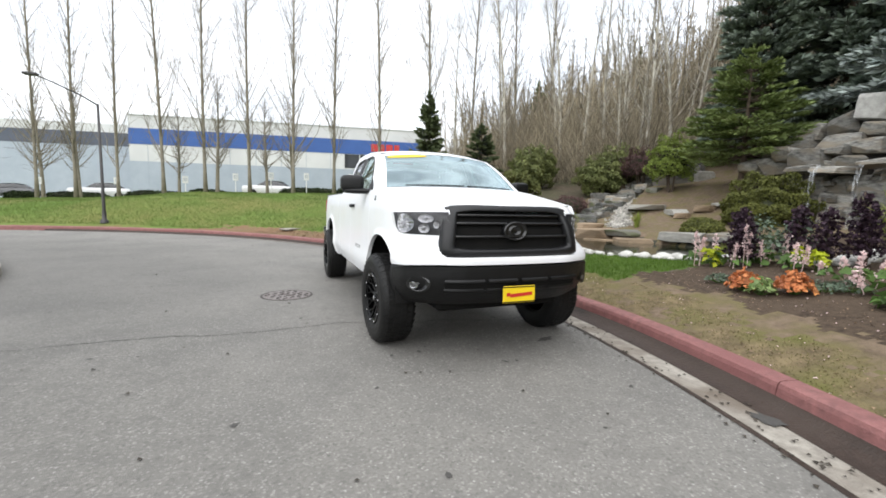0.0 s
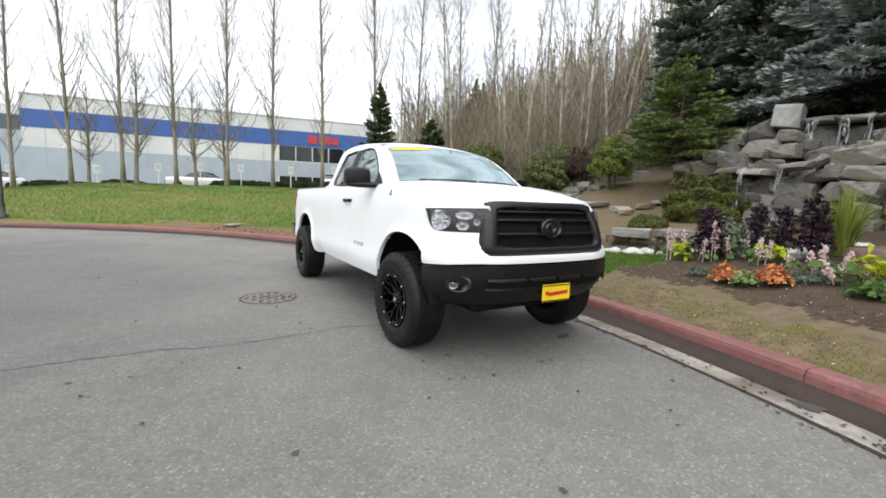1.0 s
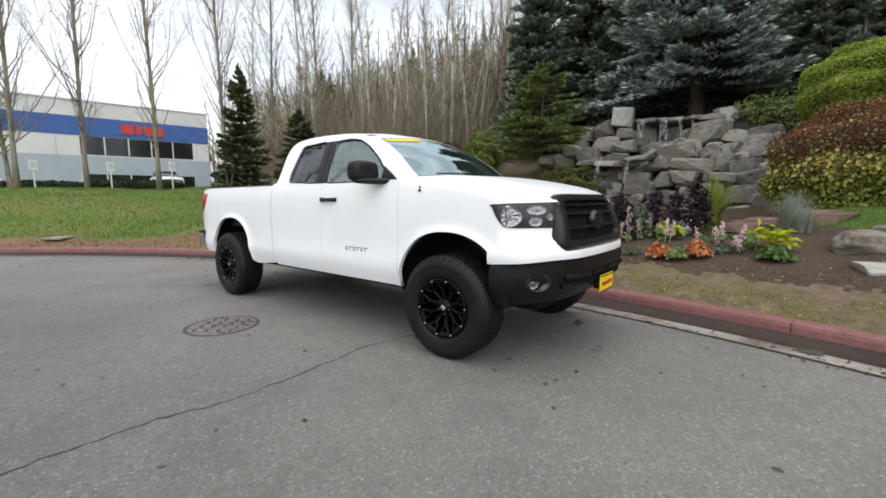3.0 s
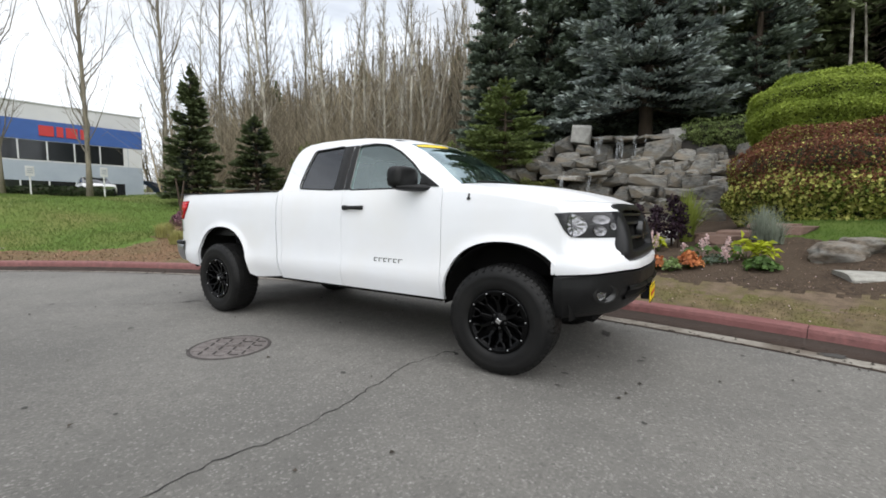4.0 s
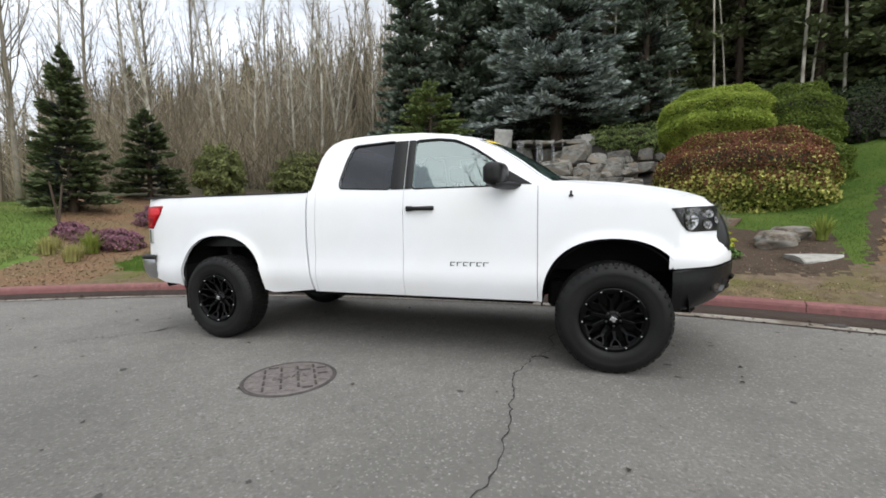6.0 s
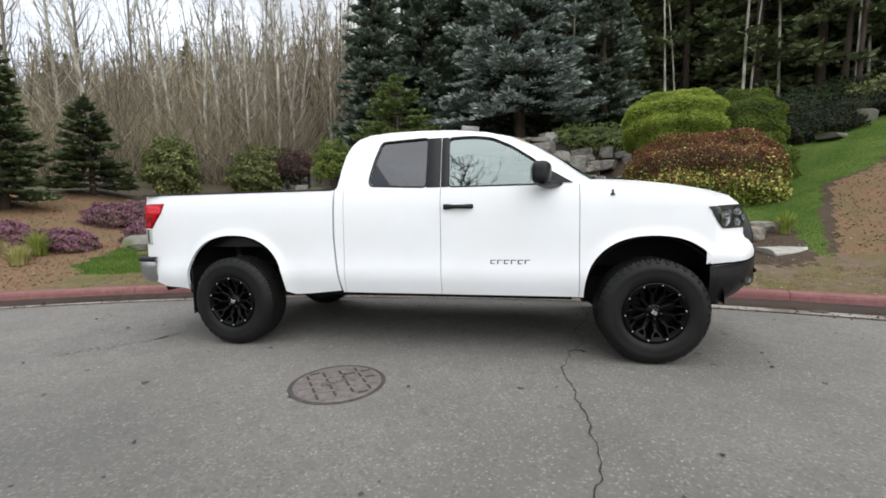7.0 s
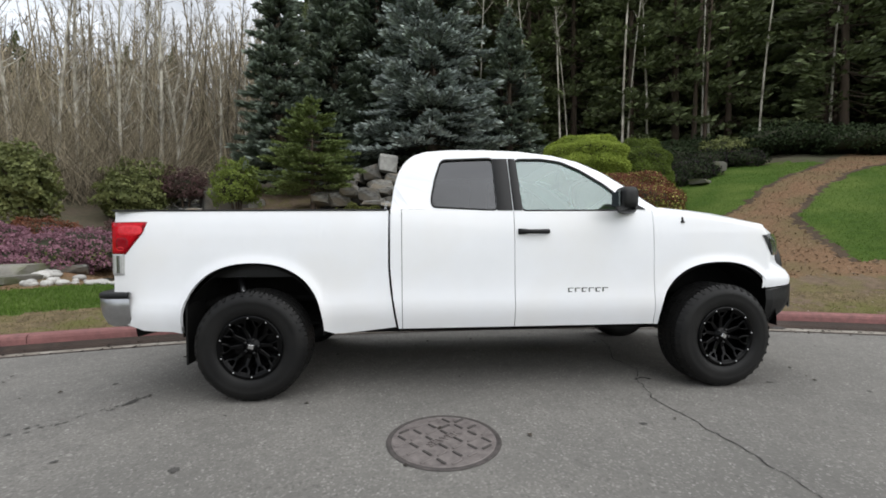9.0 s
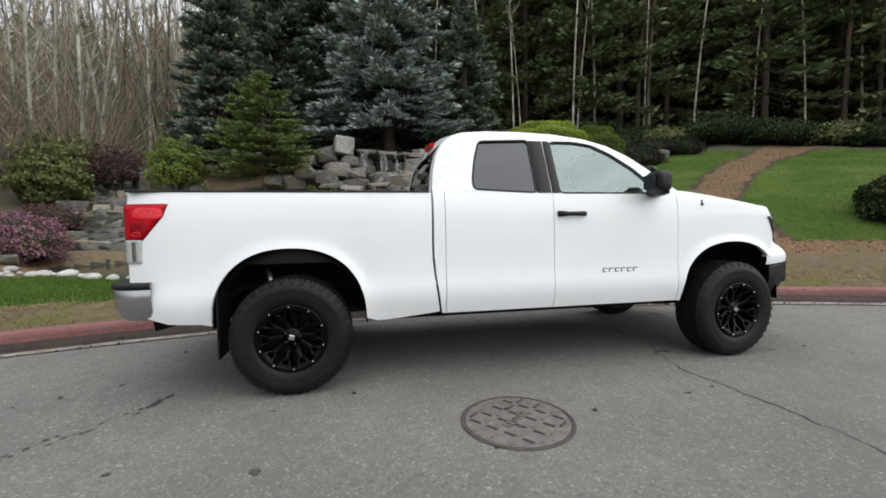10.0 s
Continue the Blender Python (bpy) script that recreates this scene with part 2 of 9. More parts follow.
def add_lathe(bm, prof, axis_at, sides=32, axis="x"):
    """Turns prof, a list of (along, radius), round an axis through axis_at."""
    rings = []
    c = Vector(axis_at)
    for a, r in prof:
        ring = []
        for k in range(sides):
            t = 2 * math.pi * k / sides
            cs, sn = math.cos(t) * r, math.sin(t) * r
            ring.append(bm.verts.new(c + (Vector((a, cs, sn)) if axis == "x" else Vector((cs, sn, a)) if axis == "z" else Vector((cs, a, sn)))))
        rings.append(ring)
    for r0, r1 in zip(rings, rings[1:]):
        for k in range(sides):
            bm.faces.new((r0[k], r0[(k + 1) % sides], r1[(k + 1) % sides], r1[k]))
    return rings


# ---- the lie of the land ----
CX0, CY0, RK = -13.2, 1.8, 15.8      # centre of the turning loop and radius of the kerb's face
RI = 8.85                            # radius of the middle island
D_KN = np.array([0, 0.3, 1, 2.5, 5, 8, 11, 15, 20, 30, 45, 60, 100, 200, 600])
PROFILES = [
    (-180, (0.14, 0.14, 0.18, 0.25, 0.4, 0.5, 0.6, 0.8, 1, 1.2, 1.5, 2, 3, 5, 10)),
    (-70, (0.14, 0.14, 0.2, 0.5, 0.9, 1.3, 1.8, 2.4, 3, 4.5, 6, 8, 14, 25, 40)),
    (-27, (0.14, 0.15, 0.27, 0.78, 1.6, 2.5, 3.4, 4.5, 5.8, 8.5, 12, 16, 27, 50, 70)),
    (-13, (0.14, 0.15, 0.26, 0.52, 0.95, 1.5, 2.6, 4.0, 5.4, 8.0, 12, 16, 27, 50, 70)),
    (-7, (0.14, 0.15, 0.25, 0.46, 0.68, 0.8, 0.95, 3.9, 5.0, 7.5, 12, 16, 27, 50, 70)),
    (4, (0.14, 0.15, 0.22, 0.38, 0.5, 0.62, 0.95, 3.4, 4.6, 7, 12, 16, 27, 50, 70)),
    (14, (0.14, 0.15, 0.2, 0.32, 0.40, 0.6, 1.05, 2.5, 4.1, 6, 11, 15, 27, 48, 65)),
    (24, (0.14, 0.15, 0.2, 0.36, 0.5, 0.65, 0.95, 2.0, 3.5, 5.3, 10, 14, 26, 45, 60)),
    (36, (0.14, 0.15, 0.2, 0.42, 0.8, 1.4, 2.0, 2.7, 3.3, 4.8, 8, 12, 24, 42, 55)),
    (49, (0.14, 0.15, 0.2, 0.6, 1.25, 1.68, 1.76, 1.82, 1.9, 2.6, 5.2, 8.5, 20, 36, 48)),
    (55.5, (0.14, 0.15, 0.2, 0.6, 1.3, 1.75, 1.82, 1.86, 1.92, 2.0, 2.2, 3.4, 8, 22, 34)),
    (68, (0.14, 0.15, 0.3, 0.8, 1.45, 1.72, 1.78, 1.8, 1.8, 1.8, 1.8, 1.9, 2.6, 7, 14)),
    (88, (0.14, 0.15, 0.26, 0.60, 0.98, 1.15, 1.2, 1.2, 1.2, 1.2, 1.25, 1.3, 2.0, 6, 12)),
    (110, (0.14, 0.15, 0.22, 0.4, 0.7, 0.8, 0.82, 0.84, 0.86, 0.9, 1.0, 1.2, 2.0, 6, 12)),
    (180, (0.14, 0.14, 0.18, 0.25, 0.4, 0.5, 0.6, 0.8, 1, 1.2, 1.5, 2, 3, 5, 10)),
]
TH_KN = np.array([p[0] for p in PROFILES], dtype=float)
Z_KN = np.array([p[1] for p in PROFILES])


def flare(th):
    """How far the kerb swings out of the round where the loop opens to the lane."""
    f = np.interp(th, (-110, -80, -9, 4), (0, 1, 1, 0))
    return 0.2 * f * f * (3 - 2 * f)


FADE = 1.8


def polar(x, y):
    """Bearing about the loop's centre and distance behind the kerb's face."""
    x, y = np.asarray(x, float), np.asarray(y, float)
    th, d = np.degrees(np.arctan2(y - CY0, x - CX0)), np.hypot(x - CX0, y - CY0) - RK
    w = flare(th)
    return th, np.where(d < FADE, (d - w) / (1 - w / FADE), d)


def radius_of(th, d):
    return RK + d + flare(th) * np.clip(1 - d / FADE, 0, 1.5)


def xy_of(th, d):
    r = float(radius_of(th, d))
    return CX0 + r * math.cos(radians(th)), CY0 + r * math.sin(radians(th))


def pond_f(th, d):
    """Under 1 inside the pond."""
    a = (np.radians(th) * 20.5 - 3.0) / (4.8 + 0.3 * np.sin(np.asarray(d) * 2.1))
    b = (d - 5.2) / (2.3 + 0.2 * np.sin(np.radians(th) * 34))
    return np.sqrt(a * a + b * b)


def bumps(x, y):
    return 0.5 * np.sin(x * 0.9 + 1.3 * np.sin(y * 0.53)) * np.sin(y * 1.1 + 0.7) + 0.3 * np.sin(2.3 * x + 0.4) * np.sin(2.7 * y + 1.1)


def H(x, y):
    th, d = polar(x, y)
    th, d = np.atleast_1d(th), np.atleast_1d(d)
    dd = np.clip(d, 0, 599)
    rows = np.stack([np.interp(dd, D_KN, z) for z in Z_KN])
    i = np.clip(np.searchsorted(TH_KN, th) - 1, 0, len(TH_KN) - 2)
    f = (th - TH_KN[i]) / (TH_KN[i + 1] - TH_KN[i])
    f = f * f * (3 - 2 * f)
    k = np.arange(len(th))
    z = rows[i, k] * (1 - f) + rows[i + 1, k] * f
    z = z + np.clip(d - 0.4, 0, 3) / 3 * 0.07 * bumps(np.atleast_1d(x), np.atleast_1d(y)) * np.clip(1 + d / 25, 1, 6)
    pf = pond_f(th, d)
    inside = np.clip((1.12 - pf) / 0.3, 0, 1)
    z = z * (1 - inside) + (0.02) * inside
    return z


def hz(x, y):
    return float(H(np.array([x]), np.array([y]))[0])


def wob(x, y, s=1.0):
    return 0.5 * np.sin(x * 2.1 * s + 0.7) * np.cos(y * 1.7 * s) + 0.3 * np.sin(5.3 * s * x + 3 * np.cos(y * 3.1 * s)) + 0.2 * np.sin(9.1 * s * y + 2 * np.sin(7 * s * x))


# kinds of ground: 0 moss, 1 soil, 2 bark, 3 lawn, 4 rough grass, 5 litter, 6 pond bed, 7 bare trodden soil
def kind_of_ground(x, y):
    th, d = polar(x, y)
    w = wob(x, y)
    k = np.full(x.shape, 5)
    # far side of the loop and the berm by the parking place
    k[(th > 50 + 4 * w) | (th < -75)] = 4
    k[(th > 44) & (th <= 70) & (d < np.interp(th, (44, 52, 60), (1.3, 0.8, 0.35)) + 0.12 * w)] = 2
    k[(th > 70) & (d < 0.3 + 0.08 * w)] = 2
    # bark and shrubs between pond and berm
    g = (th > 24) & (th <= 50 + 4 * w)
    k[g] = 2
    k[g & (d > 12)] = 5
    k[g & (th > np.interp(d, (1.3, 1.8, 2.6, 3.7, 9.2, 14), (34, 31.4, 31.2, 33, 38.5, 42)) + 0.5 * w) & (d > 1.35 + 0.12 * w) & (d < 24)] = 4
    k[g & (th < 25.6 + 0.4 * w) & (d > 1.15 + 0.1 * w + np.clip(th - 22.5, 0, 9) * 0.3) & (d < 4.1 + 0.15 * w)] = 3
    # pond side
    g = (th > -3.2) & (th <= 24)
    k[g] = 2
    k[g & (d < 12) & (d > 6.5)] = 7
    k[g & (d >= 12) & ((d > 19) | (th < 9))] = 5
    k[g & (d >= 12) & (d <= 19) & (th >= 9)] = 7
    k[g & (d < 3.4) & (d > 1.25 + 0.15 * w)] = 3
    k[g & (d < 1.25 + 0.15 * w)] = 0
    # flower bed
    g = (th > -16.5) & (th <= -3.0 + 1.0 * w + np.where(d > 3.2, 4.0, 0.0))
    k[g] = 1
    k[g & (d < 1.45 + 0.3 * w)] = 7
    k[g & (d < 1.05 + 0.35 * w)] = 0
    k[g & (th < -11.0 + 0.6 * w) & (d > 4.1 + 0.15 * w) & (d < 6.2)] = 3
    k[g & (d > 15)] = 5
    # lawns with the bark path between them
    g = (th > -75) & (th <= -16.5)
    k[g] = 3
    left = np.interp(d, (1.5, 2.5, 6.5, 7.6, 12, 18, 30), (-17.0, -17.4, -19.6, -22.3, -29.3, -36, -45)) + 0.15 * w
    right = np.interp(d, (1.5, 2.4, 2.6, 5.5, 6.3, 12.9, 18, 30), (-40, -27, -22.6, -23.3, -24.5, -33.9, -40, -49)) + 0.15 * w
    k[g & (th < left) & (th > right)] = 2
    k[g & (d < 1.9 + 0.12 * w)] = 7
    k[g & (d < 1.3 + 0.35 * w)] = 0
    k[g & (d > 13.5 + 0.8 * w) & ((th > left) | (th < right))] = 5
    # cut soil edge along the lawns
    e = (th > -75) & (th <= -17) & (d > 1.9) & (d < 14) & ((np.abs(th - left) < 0.24) | (np.abs(th - right) < 0.24) | ((d < 2.06 + 0.12 * w) & (d > 1.9 + 0.12 * w) & ((th > left) | (th < right))))
    k[e] = 1
    k[(k == 0) & (wob(x + 3.1, y - 1.7, 1.6) > 0.34)] = 7
    k[pond_f(th, d) < 1.0] = 6
    return k


def build_ground():
    fine = np.concatenate([np.arange(-48, 30, 0.22), np.arange(30, 60, 0.45), np.arange(60, 130, 1.2)])
    ths = np.concatenate([fine, np.arange(130, 312, 4.0)])
    ds = np.concatenate([np.arange(0.155, 5, 0.075), np.arange(5, 16, 0.15), 16 + np.geomspace(0.3, 584, 46)])
    T, D = np.meshgrid(np.radians(ths), ds, indexing="ij")
    R = radius_of(np.degrees(T), D)
    X, Y = CX0 + R * np.cos(T), CY0 + R * np.sin(T)
    Z = H(X.ravel(), Y.ravel())
    V = np.stack([X.ravel(), Y.ravel(), Z], 1)
    a, b = T.shape
    i, j = np.meshgrid(np.arange(a), np.arange(b - 1), indexing="ij")
    i2 = (i + 1) % a
    F = np.stack([i * b + j, i * b + j + 1, i2 * b + j + 1, i2 * b + j], -1).reshape(-1, 4)[:, ::-1]
    me = fast_mesh("ground", V, F, None)
    for m in (M_MOSS, M_SOIL, M_BARK, M_LAWN, M_ROUGHGRASS, M_LITTER, M_POND, M_TRODDEN):
        me.materials.append(m)
    C = V[F].mean(1)
    jit = np.random.default_rng(4).normal(0, 1, (len(C), 2)) * np.where(polar(C[:, 0], C[:, 1])[1] < 2.0, 0.055, 0.03)[:, None]
    me.polygons.foreach_set("material_index", kind_of_ground(C[:, 0] + jit[:, 0], C[:, 1] + jit[:, 1]).astype(np.int32))
    me.polygons.foreach_set("use_smooth", [True] * len(F))
    return tagged(new("ground", me), "garden ground of moss, soil, bark mulch, lawn and rough grass", "ground", kind="structure")


build_ground()


# ---- road, kerbs, island ----
def ring_mesh(name, prof, th0, th1, steps, material, parent=None, label="", smooth=False):
    """Sweeps prof, a list of (radius, z), round the loop's centre."""
    V, F = [], []
    n = len(prof)
    for s in range(steps + 1):
        th = th0 + (th1 - th0) * s / steps
        t, out = radians(th), float(flare((th + 180) % 360 - 180))
        for r, z in prof:
            r += out * float(np.interp(r - RK, (-3, -0.4, -0.2, -0.05, 0), (0, 0.36, 0.62, 0.95, 1)))
            V.append((CX0 + r * math.cos(t), CY0 + r * math.sin(t), z))
    for s in range(steps):
        for k in range(n - 1):
            F.append((s * n + k, (s + 1) * n + k, (s + 1) * n + k + 1, s * n + k + 1))
    F.append(tuple(range(n)))
    F.append(tuple(steps * n + k for k in reversed(range(n))))
    return mesh_of(name, V, F, material, smooth, parent, label)


road = ring_mesh("road", [(RI - 0.05, -0.004), (RI + 2, 0.0), (RK - 0.36, 0.0), (RK - 0.36, -0.06)], 0, 360, 240, M_ASPHALT)
tagged(road, "worn grey asphalt turning loop with cracks", "road", kind="structure")
gutter = ring_mesh("gutter", [(RK - 0.352, -0.05), (RK - 0.352, 0.004), (RK - 0.01, -0.014), (RK + 0.05, -0.014)], 0, 360, 240, M_CONCRETE)
tagged(gutter, "stained concrete gutter pan along the kerb", "gutter", kind="structure")
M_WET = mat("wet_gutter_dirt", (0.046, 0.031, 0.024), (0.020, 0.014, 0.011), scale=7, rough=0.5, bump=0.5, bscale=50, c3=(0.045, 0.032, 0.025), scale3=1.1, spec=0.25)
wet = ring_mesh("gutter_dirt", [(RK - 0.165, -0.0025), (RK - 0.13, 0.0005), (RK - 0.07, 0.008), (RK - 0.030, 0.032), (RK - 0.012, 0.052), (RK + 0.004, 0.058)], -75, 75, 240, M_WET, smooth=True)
tagged(wet, "damp brown dirt in the gutter beside the kerb", "gutter dirt", kind="structure")
joint = ring_mesh("road_joint", [(RK - 0.378, 0.0045), (RK - 0.345, 0.0065)], -75, 75, 120, M_WET)
tagged(joint, "dark seam between asphalt and gutter", "seam", kind="structure")
kerb = empty("kerb", pose(0, 0, 0), "faded red painted concrete kerb in long jointed pieces", "kerb", kind="structure")
KP = [(RK - 0.012, -0.03), (RK, 0.112), (RK + 0.012, 0.143), (RK + 0.035, 0.157), (RK + 0.15, 0.160), (RK + 0.165, 0.150), (RK + 0.165, -0.03)]
KSTEP = 360 / 33
# core added in the gutter dirt's dark colour, to shade the kerb's joints
ring_mesh("kerb_core", [(RK + 0.004, -0.03), (RK + 0.012, 0.10), (RK + 0.035, 0.132), (RK + 0.15, 0.135), (RK + 0.155, -0.03)], 0, 360, 240, M_WET, kerb)
for k in range(33):
    a = -14.2 + k * KSTEP
    ring_mesh("kerb_stone", KP, a + 0.014, a + KSTEP - 0.014, 14, M_KERB, kerb)
island = ring_mesh("island_kerb", [(RI, -0.03), (RI - 0.01, 0.12), (RI - 0.04, 0.14), (RI - 0.16, 0.14), (RI - 0.17, 0.0)], 0, 360, 160, M_CONCRETE)
tagged(island, "plain concrete kerb round the middle island", "kerb", kind="structure")
bm = bmesh.new()
bmesh.ops.create_circle(bm, cap_ends=True, segments=96, radius=RI - 0.155, matrix=pose(CX0, CY0, 0.1))
tagged(ob_of("island_ground", bm, M_ROUGHGRASS), "rough grass on the middle island", "ground", kind="structure")


# ---- the pickup truck ----
M_PAINT = mat("white_paint", (0.838, 0.85, 0.878), (0.808, 0.82, 0.848), scale=2.5, rough=0.4, coat=0.4, spec=0.3, c3=(0.81, 0.81, 0.816), scale3=1.7)
M_PLASTIC = mat("black_plastic", (0.0065, 0.0065, 0.0068), (0.0043, 0.0043, 0.0047), scale=40, rough=0.42, bump=0.15, bscale=400, spec=0.3)
M_GLOSSBLACK = mat("gloss_black", (0.007, 0.007, 0.0075), (0.005, 0.005, 0.0055), scale=10, rough=0.28, coat=0.2)
M_DARK = mat("underbody_black", (0.006, 0.006, 0.006), (0.009, 0.0085, 0.008), scale=8, rough=0.85, spec=0.12)
M_RUBBER = mat("tyre_rubber", (0.007, 0.007, 0.0073), (0.0095, 0.0093, 0.009), scale=25, rough=0.48, bump=0.1, bscale=200, c3=(0.012, 0.0117, 0.0113), scale3=5, spec=0.2)
M_CHROME = mat("chrome", (0.75, 0.75, 0.76), (0.65, 0.65, 0.66), scale=10, rough=0.12, metal=1.0)
M_STEEL = mat("brushed_bumper_steel", (0.55, 0.55, 0.56), (0.42, 0.42, 0.43), scale=8, rough=0.3, metal=1.0)
M_RED = mat("red_lens", (0.60, 0.004, 0.014), (0.34, 0.002, 0.006), scale=14, rough=0.25, coat=0.04, spec=0.12)
M_LENS = mat("milky_lens", (0.5, 0.5, 0.5), (0.4, 0.4, 0.4), scale=40, rough=0.15, coat=0.6)
M_GLASS = glass_mat("green_tinted_glass", (0.44, 0.58, 0.55), 0.19, tone=(0.86, 1.0, 0.98))
M_WINDSHIELD = glass_mat("windshield_glass", (0.5, 0.70, 0.66), 0.40, tone=(0.80, 0.97, 1.0))
M_DARKGLASS = glass_mat("dark_privacy_glass", (0.07, 0.072, 0.076), 0.075, tone=(0.94, 0.96, 1.0))
M_CLEAR = glass_mat("clear_lens", (0.92, 0.92, 0.92), 0.012)
M_REFLECTOR = mat("bright_reflector", (0.44, 0.44, 0.46), (0.11, 0.11, 0.12), scale=55, rough=0.22, metal=1.0)
M_RIM = mat("satin_black_rim", (0.0022, 0.0022, 0.0024), (0.0016, 0.0016, 0.0018), scale=10, rough=0.16, spec=0.14)
M_GRILLE = mat("satin_dark_grille", (0.012, 0.012, 0.013), (0.009, 0.009, 0.010), scale=20, rough=0.4, spec=0.35)
M_SEAT = mat("grey_seat_cloth", (0.075, 0.072, 0.07), (0.05, 0.048, 0.046), scale=60, rough=0.9)
M_YELLOW = mat("yellow_print", (0.80, 0.58, 0.01), (0.75, 0.52, 0.01), scale=10, rough=0.5)
M_REDPRINT = mat("red_print", (0.5, 0.02, 0.015), (0.45, 0.02, 0.015), scale=10, rough=0.5)
M_MIRROR = mat("tinted_mirror", (0.10, 0.105, 0.11), (0.08, 0.085, 0.09), scale=10, rough=0.05, metal=1.0)
M_BADGE = mat("dark_chrome_badge", (0.3, 0.3, 0.31), (0.2, 0.2, 0.21), scale=10, rough=0.25, metal=1.0)

TCX = 1.01
Z_SILL = 0.508
ARCHES = ((0.005, 0.515, 0.50), (3.703, 0.525, 0.528))     # y of the middle, half length, height


def hw_of(z):
    return float(np.interp(z, (0.40, 0.52, 0.58, 0.65, 0.70, 0.78, 0.9, 1.1, 1.25, 1.34, 1.42, 1.47), (0.89, 0.915, 0.938, 0.955, 0.957, 0.944, 0.938, 0.936, 0.93, 0.918, 0.90, 0.875)))


def side_hw(y, z):
    f = 0.0
    for yc, a, b in ARCHES:
        rho = (abs((y - yc) / a) ** 2.3 + (max(z - Z_SILL, 0) / b) ** 2.3) ** (1 / 2.3)
        f = max(f, 0.020 * math.exp(-(((rho - 1) / 0.075) ** 2)))
    w = hw_of(z) + f
    if y > 4.45:
        w -= 0.05 * ((y - 4.45) / 0.28) ** 2
    if y < -0.1:
        w -= 0.02 * min((-0.1 - y) / 0.3, 1.0) ** 2
    return w


PLAN = ((1.0, -0.40), (0.995, -0.47), (0.98, -0.55), (0.955, -0.61), (0.92, -0.655), (0.85, -0.71), (0.72, -0.786), (0.6, -0.838), (0.5, -0.866), (0.25, -0.886), (0.0, -0.892))
PL_F, PL_Y = [p[0] for p in PLAN], [p[1] for p in PLAN]
PL_S = [0.0]
for (f0, y0), (f1, y1) in zip(PLAN, PLAN[1:]):
    PL_S.append(PL_S[-1] + math.hypot((f1 - f0) * 0.92, y1 - y0))


def nose_off(z):
    return float(np.interp(z, (0.48, 0.52, 0.58, 0.64, 0.70, 0.78, 0.82, 0.86, 0.92, 0.95, 0.97, 1.0, 1.1, 1.2, 1.24, 1.275), (0.16, 0.09, 0.045, 0.015, -0.01, -0.015, -0.015, -0.018, -0.006, 0.018, 0.045, 0.058, 0.066, 0.08, 0.10, 0.14)))


def nose(s, z, out=0.0):
    """A point of the nose: s metres along the plan from the wheel side, up to PL_S[-1] in the middle."""
    f, y = float(np.interp(s, PL_S, PL_F)), float(np.interp(s, PL_S, PL_Y))
    w = side_hw(-0.40, z)
    k = min(1.0, s / 0.25)
    y += nose_off(z) * k + 0.075 * k * min(1.0, max(0.0, (z - 0.90) / 0.10)) * min(1.0, max(0.0, (f - 0.70) / 0.2))
    d = Vector((-f * 0.9, -(1.02 - f) * 2.2)).normalized()
    return Vector((-f * w + d.x * out, y + d.y * out, z))


def s_of_hw(h):
    return float(np.interp(1 - h / 0.92, [1 - f for f in PL_F], PL_S))


def skin(y, z, out=0.0):
    """A point of the right-hand side, and of the nose past the front wheel."""
    if y < -0.40:
        return nose(float(np.interp(-y, [-v for v in PL_Y], PL_S)), z, out)
    return Vector((-side_hw(y, z) - out, y, z))


def z_low(y):
    z = Z_SILL
    for yc, a, b in ARCHES:
        t = (y - yc) / a
        if abs(t) < 1:
            z = max(z, Z_SILL + b * (1 - abs(t) ** 2.3) ** (1 / 2.3))
    return z


def grid_mesh(bm, rows, mirror=False):
    """Quads through rows of points, each row as long as the next."""
    vs = [[bm.verts.new((-p[0] if mirror else p[0], p[1], p[2])) for p in r] for r in rows]
    for r0, r1 in zip(vs, vs[1:]):
        for k in range(len(r0) - 1):
            q = [r0[k], r0[k + 1], r1[k + 1], r1[k]]
            if mirror:
                q.reverse()
            if len({tuple(round(c, 6) for c in v.co) for v in q}) >= 3:
                bm.faces.new(q)
    return vs


def with_rim(bm, depth, inward):
    """Turns the open edges of a panel inwards, so that it has thickness."""
    es = [e for e in bm.edges if e.is_boundary]
    for e in es:
        e.smooth = False
    r = bmesh.ops.extrude_edge_only(bm, edges=es)
    for v in r["geom"]:
        if isinstance(v, bmesh.types.BMVert):
            v.co += Vector(inward) * depth
    return bm


def arch_ys(y0, y1, step=0.07):
    ys = {round(y0, 4), round(y1, 4)}
    for yc, a, b in ARCHES:
        for k in range(0, 33):
            y = yc - a * math.cos(math.pi * k / 32)
            if y0 < y < y1:
                ys.add(round(y, 4))
    y = y0
    while y < y1:
        if all(abs(y - yc) > a for yc, a, b in ARCHES) and all(abs(y - o) > 0.02 for o in ys):
            ys.add(round(y, 4))
        y += step
    return sorted(ys)


def face_to(bm, way):
    """Turns all faces to look along way."""
    bm.normal_update()
    for f in bm.faces:
        if f.normal.dot(Vector(way)) < 0:
            f.normal_flip()


def both(name, build, material, parent, label="", smooth=True, recalc=True):
    """A part on the right-hand side and its mirror image on the left."""
    made = []
    for mirror in (False, True):
        bm = bmesh.new()
        build(bm, mirror)
        bmesh.ops.remove_doubles(bm, verts=bm.verts, dist=0.0004)
        if recalc:
            bmesh.ops.recalc_face_normals(bm, faces=bm.faces)
        made.append(part(name, bm, material, parent, label, smooth))
    return made


def mx(p, mirror):
    return Vector((-p[0], p[1], p[2])) if mirror else Vector(p)


